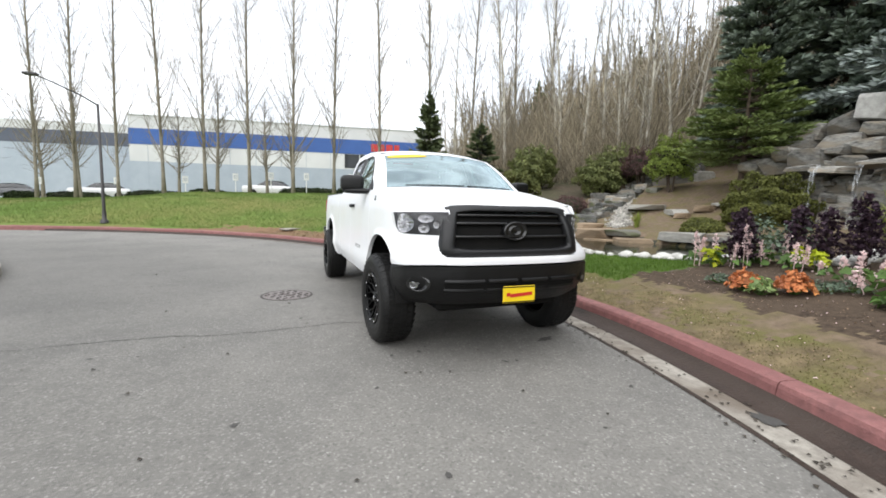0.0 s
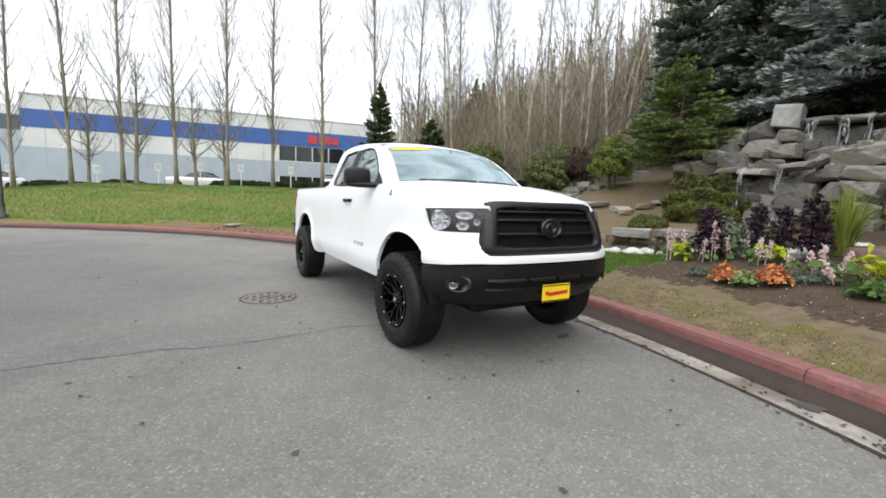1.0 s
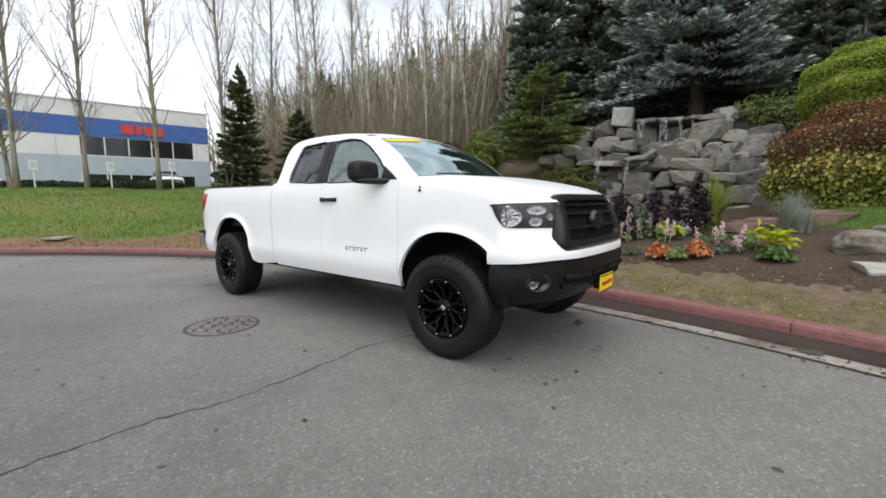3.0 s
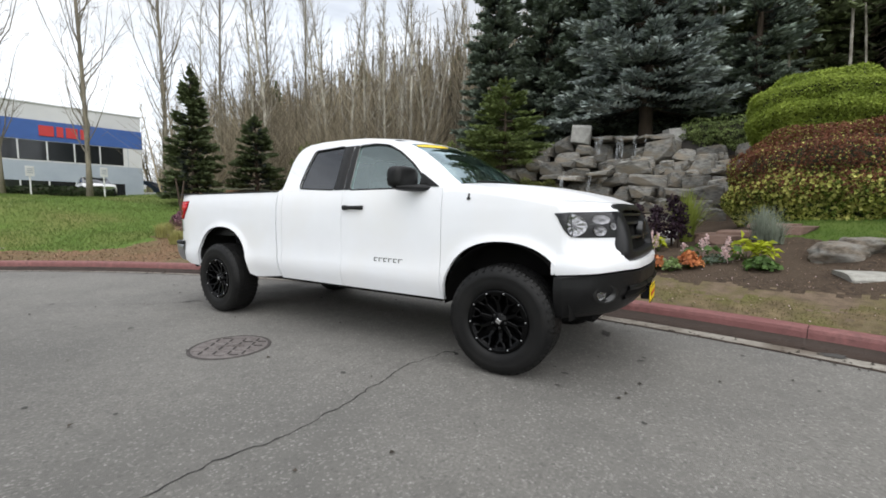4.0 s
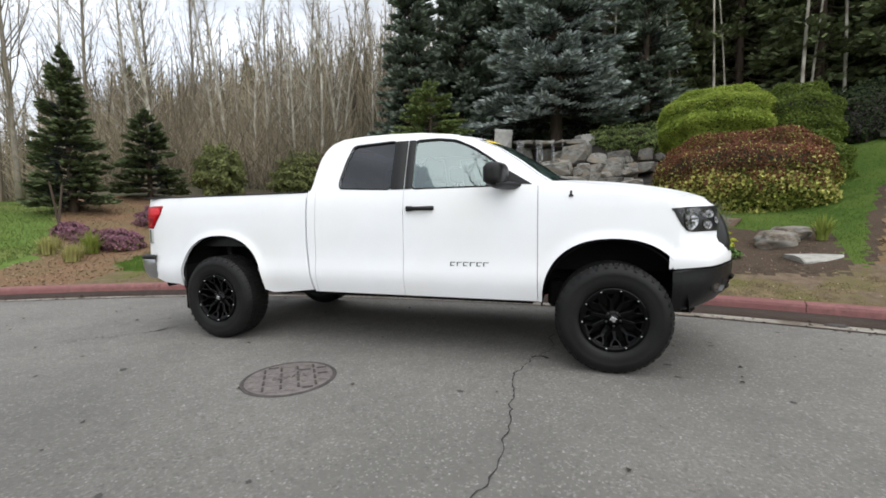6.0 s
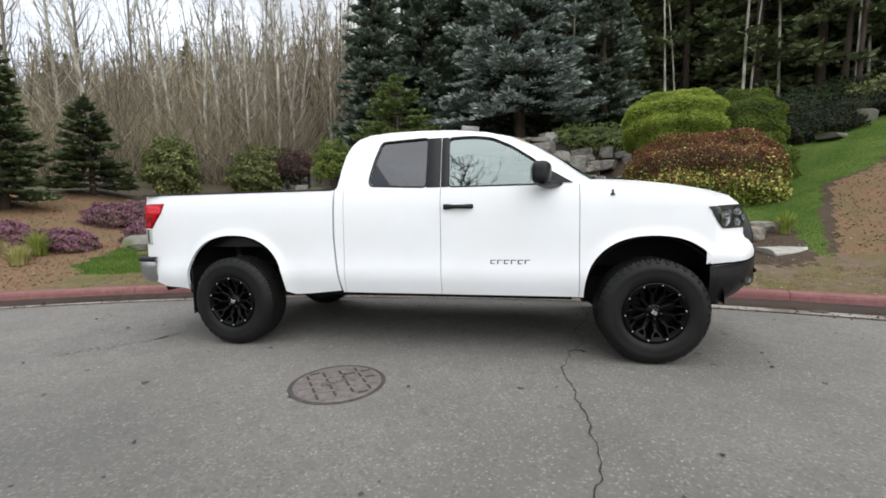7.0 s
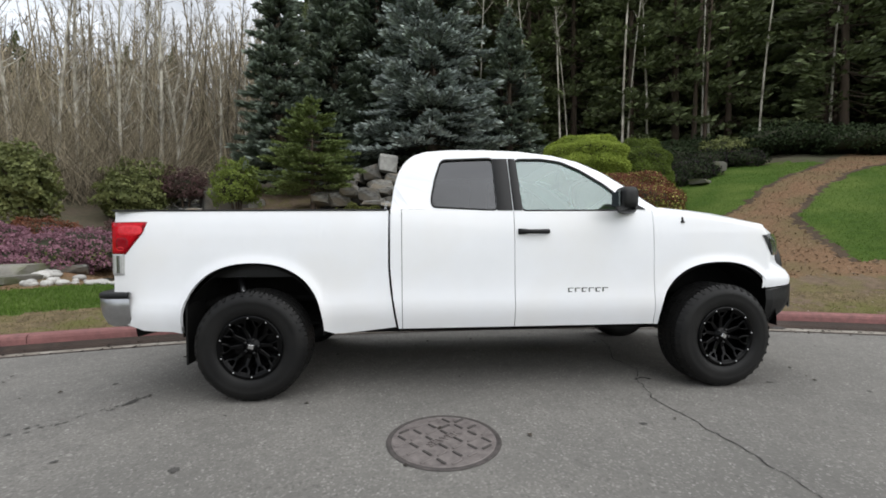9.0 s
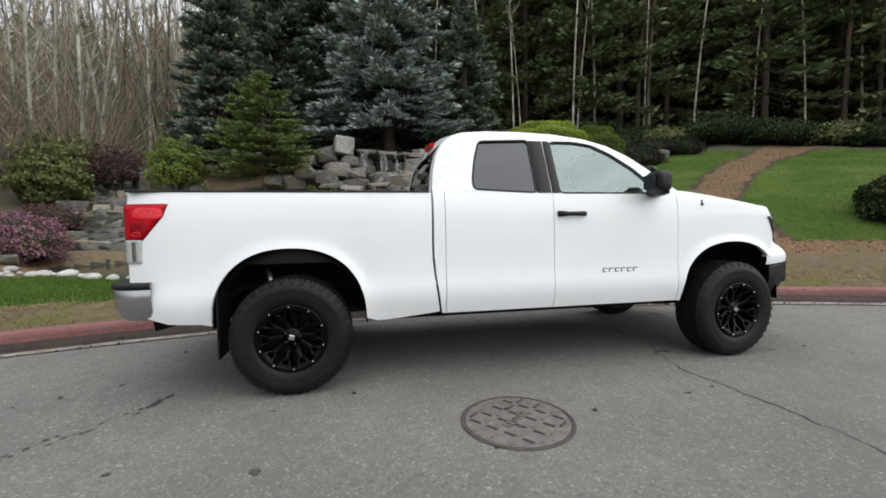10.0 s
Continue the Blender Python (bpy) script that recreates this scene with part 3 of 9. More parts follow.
def cab_edge(z):
    """How far back the cab's rear edge stands."""
    return float(np.interp(z, (0.49, 0.57, 0.68, 0.79, 0.9, 1.0, 1.43), (2.603, 2.616, 2.633, 2.649, 2.660, 2.666, 2.662)))


def bumper_dip(s):
    """The bumper's upper edge drops towards the wheel."""
    return -0.038 * max(0.0, 1 - s / 0.55) ** 1.5


def body_panel(y0, y1, z_hi, z_lo=None, n=16, shoulder=False, warp=None):
    lo = z_lo or z_low

    def go(bm, mirror):
        rows = []
        for y in arch_ys(y0, y1):
            a, b = lo(y), z_hi(y)
            row = []
            for k in range(n + 1):
                z = a + (b - a) * k / n
                yy = warp(y, z) if warp else y
                p = Vector((-side_hw(yy, z), yy, z))
                row.append(p)
            if shoulder:
                t = row[-1]
                row += [t + Vector((0.022, 0, 0.018)), t + Vector((0.05, 0, 0.029)), t + Vector((0.075, 0, 0.033))]
            rows.append(row)
        grid_mesh(bm, rows, mirror)
        with_rim(bm, 0.035, (1 if not mirror else -1, 0, 0))
    return go


def fender_top(y):
    return float(np.interp(y, (-0.40, -0.1, 0.2, 0.42, 0.57), (1.285, 1.338, 1.388, 1.418, 1.425)))


def build_truck():
    T = empty("pickup_truck", pose(TCX, 0, 0), "white lifted double-cab pickup truck with black grille, bumper and wheels", "pickup truck")
    belt = lambda y: 1.425
    # -- body sides
    both("front_fender", body_panel(-0.40, 0.550, fender_top, shoulder=True), M_PAINT, T)
    both("front_door", body_panel(0.555, 1.6865, belt), M_PAINT, T)
    both("rear_door", body_panel(1.6915, 2.574, lambda y: 1.425 + 0.02 * max(0, y - 1.7)), M_PAINT, T)
    both("cab_corner", body_panel(2.579, 2.66, lambda y: 1.445, warp=lambda y, z: 2.579 + (y - 2.579) * (cab_edge(z) - 2.579) / 0.081), M_PAINT, T)
    def bed_lo(y):
        if any(abs(y - yc) < a for yc, a, b in ARCHES):
            return z_low(y)
        return float(np.interp(y, (2.6, 2.75, 3.0, 3.2, 4.15, 4.5, 4.73), (0.535, 0.515, 0.485, 0.475, 0.51, 0.53, 0.62)))
    both("bed_side", body_panel(2.69, 4.735, lambda y: 1.432, bed_lo, warp=lambda y, z: y + (cab_edge(z) + 0.018 - 2.69) * max(0.0, 1 - (y - 2.69) / 0.5)), M_PAINT, T)

    # -- black strips put behind the door gaps as the seams' shadow
    for y in (0.5525, 1.689, 2.5765):
        def seams(bm, mirror):
            rows = [[Vector((-side_hw(y + d, z) + 0.02, y + d, z)) for z in np.linspace(0.53, 1.42, 12)] for d in (-0.02, 0.02)]
            grid_mesh(bm, rows, mirror)
        both("door_seal", seams, M_DARK, T, smooth=False)

    # -- nose: white lip and headlight surround
    def hood_z(x, y):
        a = min(1.0, abs(x) / 0.842)
        zc = float(np.interp(y, (-0.8, -0.74, -0.66, -0.55, -0.4, -0.2, 0.0, 0.34, 0.6), (1.268, 1.29, 1.325, 1.365, 1.40, 1.438, 1.462, 1.485, 1.49)))
        ze = fender_top(max(y, -0.4)) + 0.033 + min(0, y + 0.4) * 0.2
        return ze + (zc - ze) * (1 - a ** 2.6)

    bm = bmesh.new()
    mid = PL_S[-1]
    S2 = np.linspace(0, 2 * mid, 87)

    def nz2(s, z):
        return nose(s, z) if s <= mid else mx(nose(2 * mid - s, z), True)

    def under_grille(s, z):
        """The panel's top drops to the grille's foot between the headlights."""
        s = min(s, 2 * mid - s)
        k = float(np.interp(abs(nose(s, 0.9).x), (0.61, 0.655), (0.53, 1.0)))
        z += bumper_dip(s) * (0.935 - z) / 0.109
        return z if k > 0.999 else 0.826 + (z - 0.826) * k
    grid_mesh(bm, [[nz2(s, under_grille(s, z)) for z in (0.826, 0.84, 0.86, 0.89, 0.92, 0.935)] for s in S2])
    zs_up = [0.935, 0.95, 0.96, 0.97, 0.985, 1.0, 1.05, 1.12, 1.19, 1.22, 1.24, 1.26]
    for m in (False, True):
        rows = []
        for q in np.linspace(0, s_of_hw(0.56), 34):
            row = [nose(q, z) for z in zs_up]
            p = nose(q, 1.28)
            row.append(Vector((p.x * 0.985, p.y + 0.006, max(1.272, hood_z(p.x, p.y) - 0.012))))
            e = Vector((p.x * 0.955, p.y + 0.035, 0))
            row.append(Vector((e.x, e.y, hood_z(e.x, e.y) - 0.001)))
            rows.append(row)
        grid_mesh(bm, rows, m)
    bmesh.ops.remove_doubles(bm, verts=bm.verts, dist=0.0006)
    with_rim(bm, 0.03, (0, 1, 0))
    bmesh.ops.recalc_face_normals(bm, faces=bm.faces)
    part("nose_panel", bm, M_PAINT, T, smooth=True)

    # -- black bumper
    bm = bmesh.new()
    S = np.linspace(0, PL_S[-1], 40)
    zs = [0.48, 0.50, 0.53, 0.58, 0.63, 0.68, 0.73, 0.78, 0.80, 0.812]
    half = [[nose(s, z + bumper_dip(s) * max(0.0, (z - 0.68) / 0.132), 0.012) for z in zs] for s in S]
    full = half + [[mx(p, True) for p in row] for row in half[::-1]]
    first = [Vector((p.x, -0.452, p.z)) for p in full[0]]
    full = [first] + full[6:-6] + [[mx(p, True) for p in first]]
    grid_mesh(bm, full)
    with_rim(bm, 0.06, (0, 1, 0))
    bmesh.ops.remove_doubles(bm, verts=bm.verts, dist=0.0005)
    bmesh.ops.recalc_face_normals(bm, faces=bm.faces)
    bumper = part("front_bumper", bm, M_PLASTIC, T, "matt black front bumper", True)

    def recess(bm, mirror):
        for h0, h1 in ((0.02, 0.27), (0.30, 0.60)):
            rows = []
            for h in np.linspace(h0, h1, 8):
                s = s_of_hw(h)
                rows.append([nose(s, z, o) for z, o in ((0.600, 0.013), (0.612, 0.034), (0.624, 0.034), (0.634, 0.016), (0.655, 0.0135), (0.676, 0.016), (0.686, 0.032), (0.698, 0.032), (0.712, 0.013))])
            grid_mesh(bm, rows, mirror)
    both("bumper_rib", recess, M_PLASTIC, bumper)
    bm = bmesh.new()
    rows = []
    for h in np.linspace(-0.58, 0.58, 30):
        s = s_of_hw(abs(h))
        rows.append([mx(nose(s, z, o), h > 0) for z, o in ((0.60, 0.012), (0.605, 0.022), (0.615, 0.022), (0.62, 0.014))])
    grid_mesh(bm, rows)
    part("bumper_lip", bm, M_PLASTIC, bumper, smooth=True)

    # flat near-black strip on the bumper, standing in for a recess's shade
    def slot(bm, mirror):
        rows = [[nose(s_of_hw(h), z, 0.0175) for z in (0.636, 0.655, 0.675)] for h in np.linspace(0.02, 0.595, 14)]
        grid_mesh(bm, rows, mirror)
    both("bumper_slot", slot, M_DARK, bumper)

    # -- fog lamps
    def fog_face():
        s = s_of_hw(0.80)
        d = nose(s + 0.02, 0.668) - nose(s - 0.02, 0.668)
        return Vector((-abs(d.y), -abs(d.x), 0)).normalized()

    def fog_bezel(bm, mirror):
        c = nose(s_of_hw(0.80), 0.668, 0.008)
        n = fog_face()
        u, w = Vector((n.y, -n.x, 0)), Vector((0, 0, 1))
        rows = []
        for rx, rz, o in ((0.105, 0.068, 0.0), (0.09, 0.06, 0.012), (0.075, 0.052, 0.004), (0.06, 0.045, -0.02)):
            rows.append([mx(c + u * (math.cos(t) * rx + (-0.03 if rx > 0.07 else 0.0)) + w * math.sin(t) * rz + n * o, mirror) for t in np.linspace(0, 2 * math.pi, 25)])
        grid_mesh(bm, rows)
    fogs = both("fog_lamp", fog_bezel, M_GLOSSBLACK, T)
    for f, mirror in zip(fogs, (False, True)):
        n = fog_face()
        u, w = Vector((n.y, -n.x, 0)), Vector((0, 0, 1))
        c = nose(s_of_hw(0.80), 0.668, 0.008) + n * 0.016 + u * 0.012
        bm = bmesh.new()
        grid_mesh(bm, [[mx(c + (u * math.cos(t) + w * math.sin(t)) * r + n * o, mirror) for t in np.linspace(0, 2 * math.pi, 21)] for r, o in ((0.047, -0.035), (0.047, -0.012), (0.042, -0.008), (0.036, -0.013), (0.02, -0.009), (0.0005, -0.007))])
        bmesh.ops.recalc_face_normals(bm, faces=bm.faces)
        part("lens", bm, M_REFLECTOR, f, "clear round fog lamp", True)

    # -- headlights: housing, reflectors, clear cover
    S_IN = s_of_hw(0.565)
    S_TIP = -0.02

    def hl_edge(k):
        """Top and bottom of the headlight at k from 0 at its tip to 1 beside the grille."""
        s = S_TIP + (S_IN - S_TIP) * k
        return s, 1.222 + 0.016 * k, float(np.interp(k, (0, 0.08, 0.2, 0.33, 0.5, 1.0), (1.215, 1.165, 1.105, 1.062, 1.05, 1.052)))

    def hl_pt(s, z, out):
        return skin(-0.40 - s, z, out) if s < 0 else nose(s, z, out)

    def hl_patch(out, bulge):
        def go(bm, mirror):
            rows = []
            for k in np.linspace(0, 1, 26):
                s, zt, zb = hl_edge(k)
                rows.append([hl_pt(s, zb + (zt - zb) * j / 8, out + bulge * math.sin(math.pi * j / 8) * math.sin(math.pi * min(1, max(0, k)))) for j in range(9)])
            grid_mesh(bm, rows, mirror)
        return go
    M_HOUSING = mat("smoked_headlight_housing", (0.03, 0.03, 0.033), (0.012, 0.012, 0.014), scale=30, rough=0.3, spec=0.3)
    housings = both("headlight", hl_patch(0.004, 0.0), M_HOUSING, T, "dark-housed headlight with chrome reflectors")
    for f, mirror in zip(housings, (False, True)):
        for k, zc, r, rz in ((0.43, 1.137, 0.094, 0.078), (0.72, 1.180, 0.058, 0.034), (0.70, 1.102, 0.042, 0.038), (0.84, 1.135, 0.022, 0.03)):
            s = hl_edge(k)[0]
            bm = bmesh.new()
            rows = []
            for rr, o in ((1.0, 0.001), (1.0, 0.006), (0.8, 0.001), (0.5, -0.001), (0.24, 0.001), (0.2, 0.010), (0.01, 0.012)):
                rows.append([mx(hl_pt(s + math.cos(t) * rr * r, zc + math.sin(t) * rr * rz, 0.0055 + o + (0.002 if j % 2 and 0.1 < rr < 0.9 else 0)), mirror) for j, t in enumerate(np.linspace(0, 2 * math.pi, 23))])
            grid_mesh(bm, rows)
            part("reflector", bm, M_REFLECTOR if k < 0.8 else M_BADGE, f)
    covers = both("headlight_cover", hl_patch(0.021, 0.008), M_CLEAR, T, "clear headlight cover")
    for o, h in zip(covers, housings):
        o.parent = h

    # -- grille
    def half_at(z):
        return 0.652 - 0.07 * ((z - 0.915) / 0.37) ** 1.6 if z > 0.915 else 0.652

    def hood_edge(x):
        y = nose(s_of_hw(abs(x)), 1.28).y + 0.032
        return y, hood_z(x, y)

    def gr_pt(x, z, out):
        low = float(np.interp(abs(x), (0, 0.3, 0.5, 0.58, 0.66), (-0.860, -0.853, -0.840, -0.824, -0.785)))
        ye, ze = hood_edge(x)
        out *= 1 - 0.75 * min(1.0, max(0.0, (z - 1.19) / 0.06)) if out > 0 else 1
        return Vector((x, low + (ye - 0.012 - low) * ((z - 0.915) / (ze - 0.915)) ** 1.9 - out, z)) if z > 0.915 else Vector((x, low - out, z))
    bm = bmesh.new()
    loops = []
    for ins, out in ((0.0, -0.05), (0.0, 0.0), (0.014, 0.018), (0.066, 0.022), (0.084, 0.008), (0.088, -0.05)):
        za, zb = 0.878 + ins * 0.75, hood_edge(0.56)[1] - ins * 0.55
        ring = []
        n = 14
        for k in range(n):
            x = -1 + 2 * k / n
            ring.append((x * (half_at(za) - 1.25 * ins), za + 0.02 * abs(x) ** 8))
        for k in range(6):
            z = za + (zb - za) * k / 6
            ring.append((half_at(z) - 1.25 * ins, z + (0.02 if k == 0 else 0)))
        for k in range(n):
            x = 1 - 2 * k / n
            xx = x * (half_at(zb) - 1.25 * ins)
            ring.append((xx, hood_edge(xx)[1] - 0.004 - ins * 0.55 - 0.024 * abs(x) ** 8))
        for k in range(6):
            z = zb + (za - zb) * k / 6
            ring.append((-(half_at(z) - 1.25 * ins), z - (0.026 if k == 0 else 0)))
        ring.append(ring[0])
        loops.append([gr_pt(x, z, out) for x, z in ring])
    grid_mesh(bm, loops)
    bmesh.ops.remove_doubles(bm, verts=bm.verts, dist=0.0005)
    bmesh.ops.recalc_face_normals(bm, faces=bm.faces)
    grille = part("grille", bm, M_GRILLE, T, "matt black grille with horizontal bars", True)
    for z in (1.045, 1.15, 1.215):
        bm = bmesh.new()
        hh = half_at(z) - 0.09
        rows = [[gr_pt(x, z + dz, o) for dz, o in ((-0.013, -0.035), (-0.011, -0.012), (0.0, -0.002), (0.008, -0.008), (0.010, -0.035))] for x in np.linspace(-hh, hh, 22)]
        grid_mesh(bm, rows)
        bmesh.ops.recalc_face_normals(bm, faces=bm.faces)
        part("bar", bm, M_GLOSSBLACK, grille, smooth=True)
    bm = bmesh.new()
    grid_mesh(bm, [[gr_pt(x, z, -0.045) for z in (0.90, 1.1, 1.235)] for x in np.linspace(-0.56, 0.56, 14)])
    part("mesh_backing", bm, M_DARK, grille)
    bm = bmesh.new()
    c = gr_pt(0, 1.09, -0.010)
    grid_mesh(bm, [[c + Vector((math.cos(t) * 0.112 * k, o, math.sin(t) * 0.078 * k)) for t in np.linspace(0, 2 * math.pi, 33)] for k, o in ((1.0, 0.03), (1.0, -0.012), (0.95, -0.022), (0.86, -0.022), (0.80, -0.008), (0.56, -0.008), (0.5, -0.02), (0.38, -0.02), (0.32, -0.008), (0.02, -0.008))])
    bmesh.ops.recalc_face_normals(bm, faces=bm.faces)
    part("emblem", bm, M_GLOSSBLACK, grille, "plain black oval emblem", True)

    # -- yellow plate
    bm = bmesh.new()
    add_box(bm, -0.15, 0.15, -0.927, -0.919, 0.512, 0.652, 0.004, 1)
    plate = part("dealer_plate", bm, M_YELLOW, T, "yellow dealer plate with a red scribbled bar")
    bm = bmesh.new()
    xs = np.linspace(-0.12, 0.12, 40)
    grid_mesh(bm, [[Vector((x, -0.9295, 0.578 + 0.06 * x + (0.012 if x < -0.085 else 0.0) + o)) for o in (-0.014, 0.014)] for x in xs])
    part("lettering_bar", bm, M_REDPRINT, plate)
    bm = bmesh.new()
    for z in (0.517, 0.640):
        add_box(bm, -0.152, 0.152, -0.931, -0.9275, z, z + 0.008)
    part("plate_frame", bm, M_PLASTIC, plate)
    bm = bmesh.new()
    add_box(bm, -0.10, 0.10, -0.918, -0.85, 0.53, 0.64, 0.008, 1)
    part("plate_bracket", bm, M_PLASTIC, T)

    # -- hood
    def hood_pt(u, v):
        a = abs(u)
        xe = u * 0.842
        p = nose(s_of_hw(abs(xe)), 1.28)
        yr, yf = 0.335 + 0.21 * a ** 2.2, p.y + 0.032
        y = yr + (yf - yr) * v
        x = u * float(np.interp(y, (-0.5, -0.1, 0.2, 0.55), (0.842, 0.846, 0.842, 0.826)))
        b = 0.010 * max(0, 1 - abs(a - 0.62) / 0.14)
        return Vector((x, y, hood_z(x, y) + b * (1 - abs(2 * v - 1) ** 4)))
    bm = bmesh.new()
    grid_mesh(bm, [[hood_pt(u, v) for u in np.linspace(-1, 1, 45)] for v in np.linspace(0, 1, 34)])
    with_rim(bm, 0.03, (0, 0, -1))
    bmesh.ops.recalc_face_normals(bm, faces=bm.faces)
    part("hood", bm, M_PAINT, T, smooth=True)

    # -- cab: roof rail line from the cowl over the roof to the bed
    RAIL = ((0.455, 1.437, 0.838), (0.57, 1.515, 0.81), (0.72, 1.635, 0.77), (0.905, 1.758, 0.728), (1.10, 1.848, 0.70), (1.31, 1.903, 0.685), (1.6, 1.938, 0.68), (1.9, 1.949, 0.678), (2.18, 1.947, 0.68), (2.38, 1.93, 0.688), (2.49, 1.893, 0.70), (2.555, 1.835, 0.718), (2.605, 1.75, 0.742), (2.64, 1.62, 0.78), (2.656, 1.5, 0.825), (2.662, 1.445, 0.86))
    ry, rz_, rw = [p[0] for p in RAIL], [p[1] for p in RAIL], [p[2] for p in RAIL]
    arc = [0.0]
    for p, q in zip(RAIL, RAIL[1:]):
        arc.append(arc[-1] + math.dist(p, q))

    def rail(k):
        return Vector((-float(np.interp(k, arc, rw)), float(np.interp(k, arc, ry)), float(np.interp(k, arc, rz_))))

    def glass_hw(y, z):
        return float(np.interp(z, (1.42, 1.55, 1.7, 1.85, 1.95), (0.895, 0.845, 0.785, 0.722, 0.668)))

    # window outlines on the side, in y and z
    W_FRONT = [(0.70, 1.437), (1.615, 1.437), (1.632, 1.86), (1.42, 1.862), (1.26, 1.838), (1.10, 1.762), (0.92, 1.64)]
    W_REAR = [(1.822, 1.44), (2.33, 1.467), (2.335, 1.53), (2.30, 1.70), (2.25, 1.85), (1.83, 1.87)]

    def fillet(poly, r, n=4):
        out = []
        for i, p in enumerate(poly):
            a, p, b = Vector(poly[i - 1]), Vector(p), Vector(poly[(i + 1) % len(poly)])
            r1 = min(r, (a - p).length * 0.45, (b - p).length * 0.45)
            p0, p1 = p + (a - p).normalized() * r1, p + (b - p).normalized() * r1
            for k in range(n + 1):
                t = k / n
                out.append(tuple(p0 * (1 - t) ** 2 + p * 2 * t * (1 - t) + p1 * t * t))
        return out
    front_o, rear_o = fillet(W_FRONT, 0.035), fillet(W_REAR, 0.035)

    def grow(poly, d):
        c = Vector((sum(p[0] for p in poly) / len(poly), sum(p[1] for p in poly) / len(poly)))
        out = []
        n = len(poly)
        for i in range(n):
            a, b = Vector(poly[i - 1]), Vector(poly[(i + 1) % n])
            t = (b - a)
            nn = Vector((t.y, -t.x)).normalized() if t.length > 1e-6 else Vector((0, 0))
            if nn.dot(Vector(poly[i]) - c) < 0:
                nn = -nn
            out.append(tuple(Vector(poly[i]) + nn * d))
        return out

    def cab_side(bm, mirror):
        outer = [(float(y), float(z)) for y, z in zip(ry, rz_)]
        outer = [tuple(rail(k).yz) for k in np.linspace(0, arc[-1], 60)]
        base = [(y, 1.424 + 0.021 * max(0, min(1, (y - 1.7) / 0.9))) for y in np.linspace(2.652, 0.48, 30)]
        edges = []
        for loop in (outer + base, front_o, rear_o):
            vs = [bm.verts.new((0, y, z)) for y, z in loop]
            edges += [bm.edges.new((vs[i], vs[(i + 1) % len(vs)])) for i in range(len(vs))]
        bmesh.ops.triangle_fill(bm, edges=edges, use_beauty=True, use_dissolve=False)
        for v in bm.verts:
            y, z = v.co.y, v.co.z
            w = glass_hw(y, z)
            kk = min(range(60), key=lambda i: (outer[i][0] - y) ** 2 + (outer[i][1] - z) ** 2)
            dd = math.hypot(outer[kk][0] - y, outer[kk][1] - z)
            rr = rail(arc[-1] * kk / 59)
            t = max(0, 1 - dd / 0.05)
            v.co.x = -(w * (1 - t) + (-rr.x) * t)
            if mirror:
                v.co.x *= -1
        with_rim(bm, 0.04, (-1 if mirror else 1, 0, 0))
    both("cab_frame", cab_side, M_PAINT, T, smooth=False)

    def window(outline, out, hole=False):
        def go(bm, mirror):
            vs = [bm.verts.new((-(glass_hw(y, z) + out), y, z)) for y, z in outline]
            es = [bm.edges.new((vs[i], vs[(i + 1) % len(vs)])) for i in range(len(vs))]
            bmesh.ops.triangle_fill(bm, edges=es, use_beauty=True)
            if mirror:
                for v in bm.verts:
                    v.co.x *= -1
            face_to(bm, (1 if mirror else -1, 0, 0.3))
        return go
    both("front_window", window(front_o, -0.012), M_GLASS, T, "green-tinted side window", recalc=False)
    both("rear_window", window(rear_o, -0.012), M_DARKGLASS, T, "dark tinted rear side window", recalc=False)

    def frame_ring(poly, d):
        def go(bm, mirror):
            big = grow(poly, d)
            rows = [[Vector((-(glass_hw(y, z) + o), y, z)) for y, z in pl + pl[:1]] for pl, o in ((poly, -0.014), (poly, 0.004), (big, 0.0045), (big, -0.01))]
            grid_mesh(bm, rows, mirror)
        return go
    both("window_seal", frame_ring(front_o, 0.014), M_PLASTIC, T)
    both("window_seal", frame_ring(rear_o, 0.014), M_PLASTIC, T)

    def pillar(y0, y1, t0, t1):
        def go(bm, mirror):
            rows = []
            for z in np.linspace(1.43, 1.872, 10):
                k = (z - 1.43) / 0.442
                a, b = y0 + (t0 - y0) * k, y1 + (t1 - y1) * k
                rows.append([Vector((-(glass_hw(a, z) + o), y, z)) for y, o in ((a, 0.0), (a + 0.004, 0.006), (b - 0.004, 0.006), (b, 0.0))])
            grid_mesh(bm, rows, mirror)
        return go
    both("door_pillar", pillar(1.62, 1.688, 1.637, 1.700), M_PLASTIC, T)
    both("door_pillar", pillar(1.692, 1.818, 1.704, 1.826), M_PLASTIC, T)

    def mirror_base(bm, mirror):
        pl = [(0.60, 1.437), (0.80, 1.437), (0.80, 1.56)]
        vs = [bm.verts.new((-(glass_hw(y, z) + 0.006), y, z)) for y, z in pl]
        bm.faces.new(vs)
        if mirror:
            for v in bm.verts:
                v.co.x *= -1
        with_rim(bm, 0.02, (-1 if mirror else 1, 0, 0))
    both("mirror_sail", mirror_base, M_PLASTIC, T, smooth=False)

    # -- roof
    bm = bmesh.new()
    rows = []
    for k in np.linspace(arc[4] + 0.01, arc[10], 26):
        p = rail(k)
        rows.append([Vector((p.x * u, p.y - 0.055 * (1 - u * u) * max(0, 1 - (k - arc[4]) / 0.5), p.z + 0.052 * (1 - abs(u) ** 2.4))) for u in np.linspace(1, -1, 31)])
    grid_mesh(bm, rows)
    with_rim(bm, 0.02, (0, 0, -1))
    bmesh.ops.recalc_face_normals(bm, faces=bm.faces)
    part("roof", bm, M_PAINT, T, smooth=True)

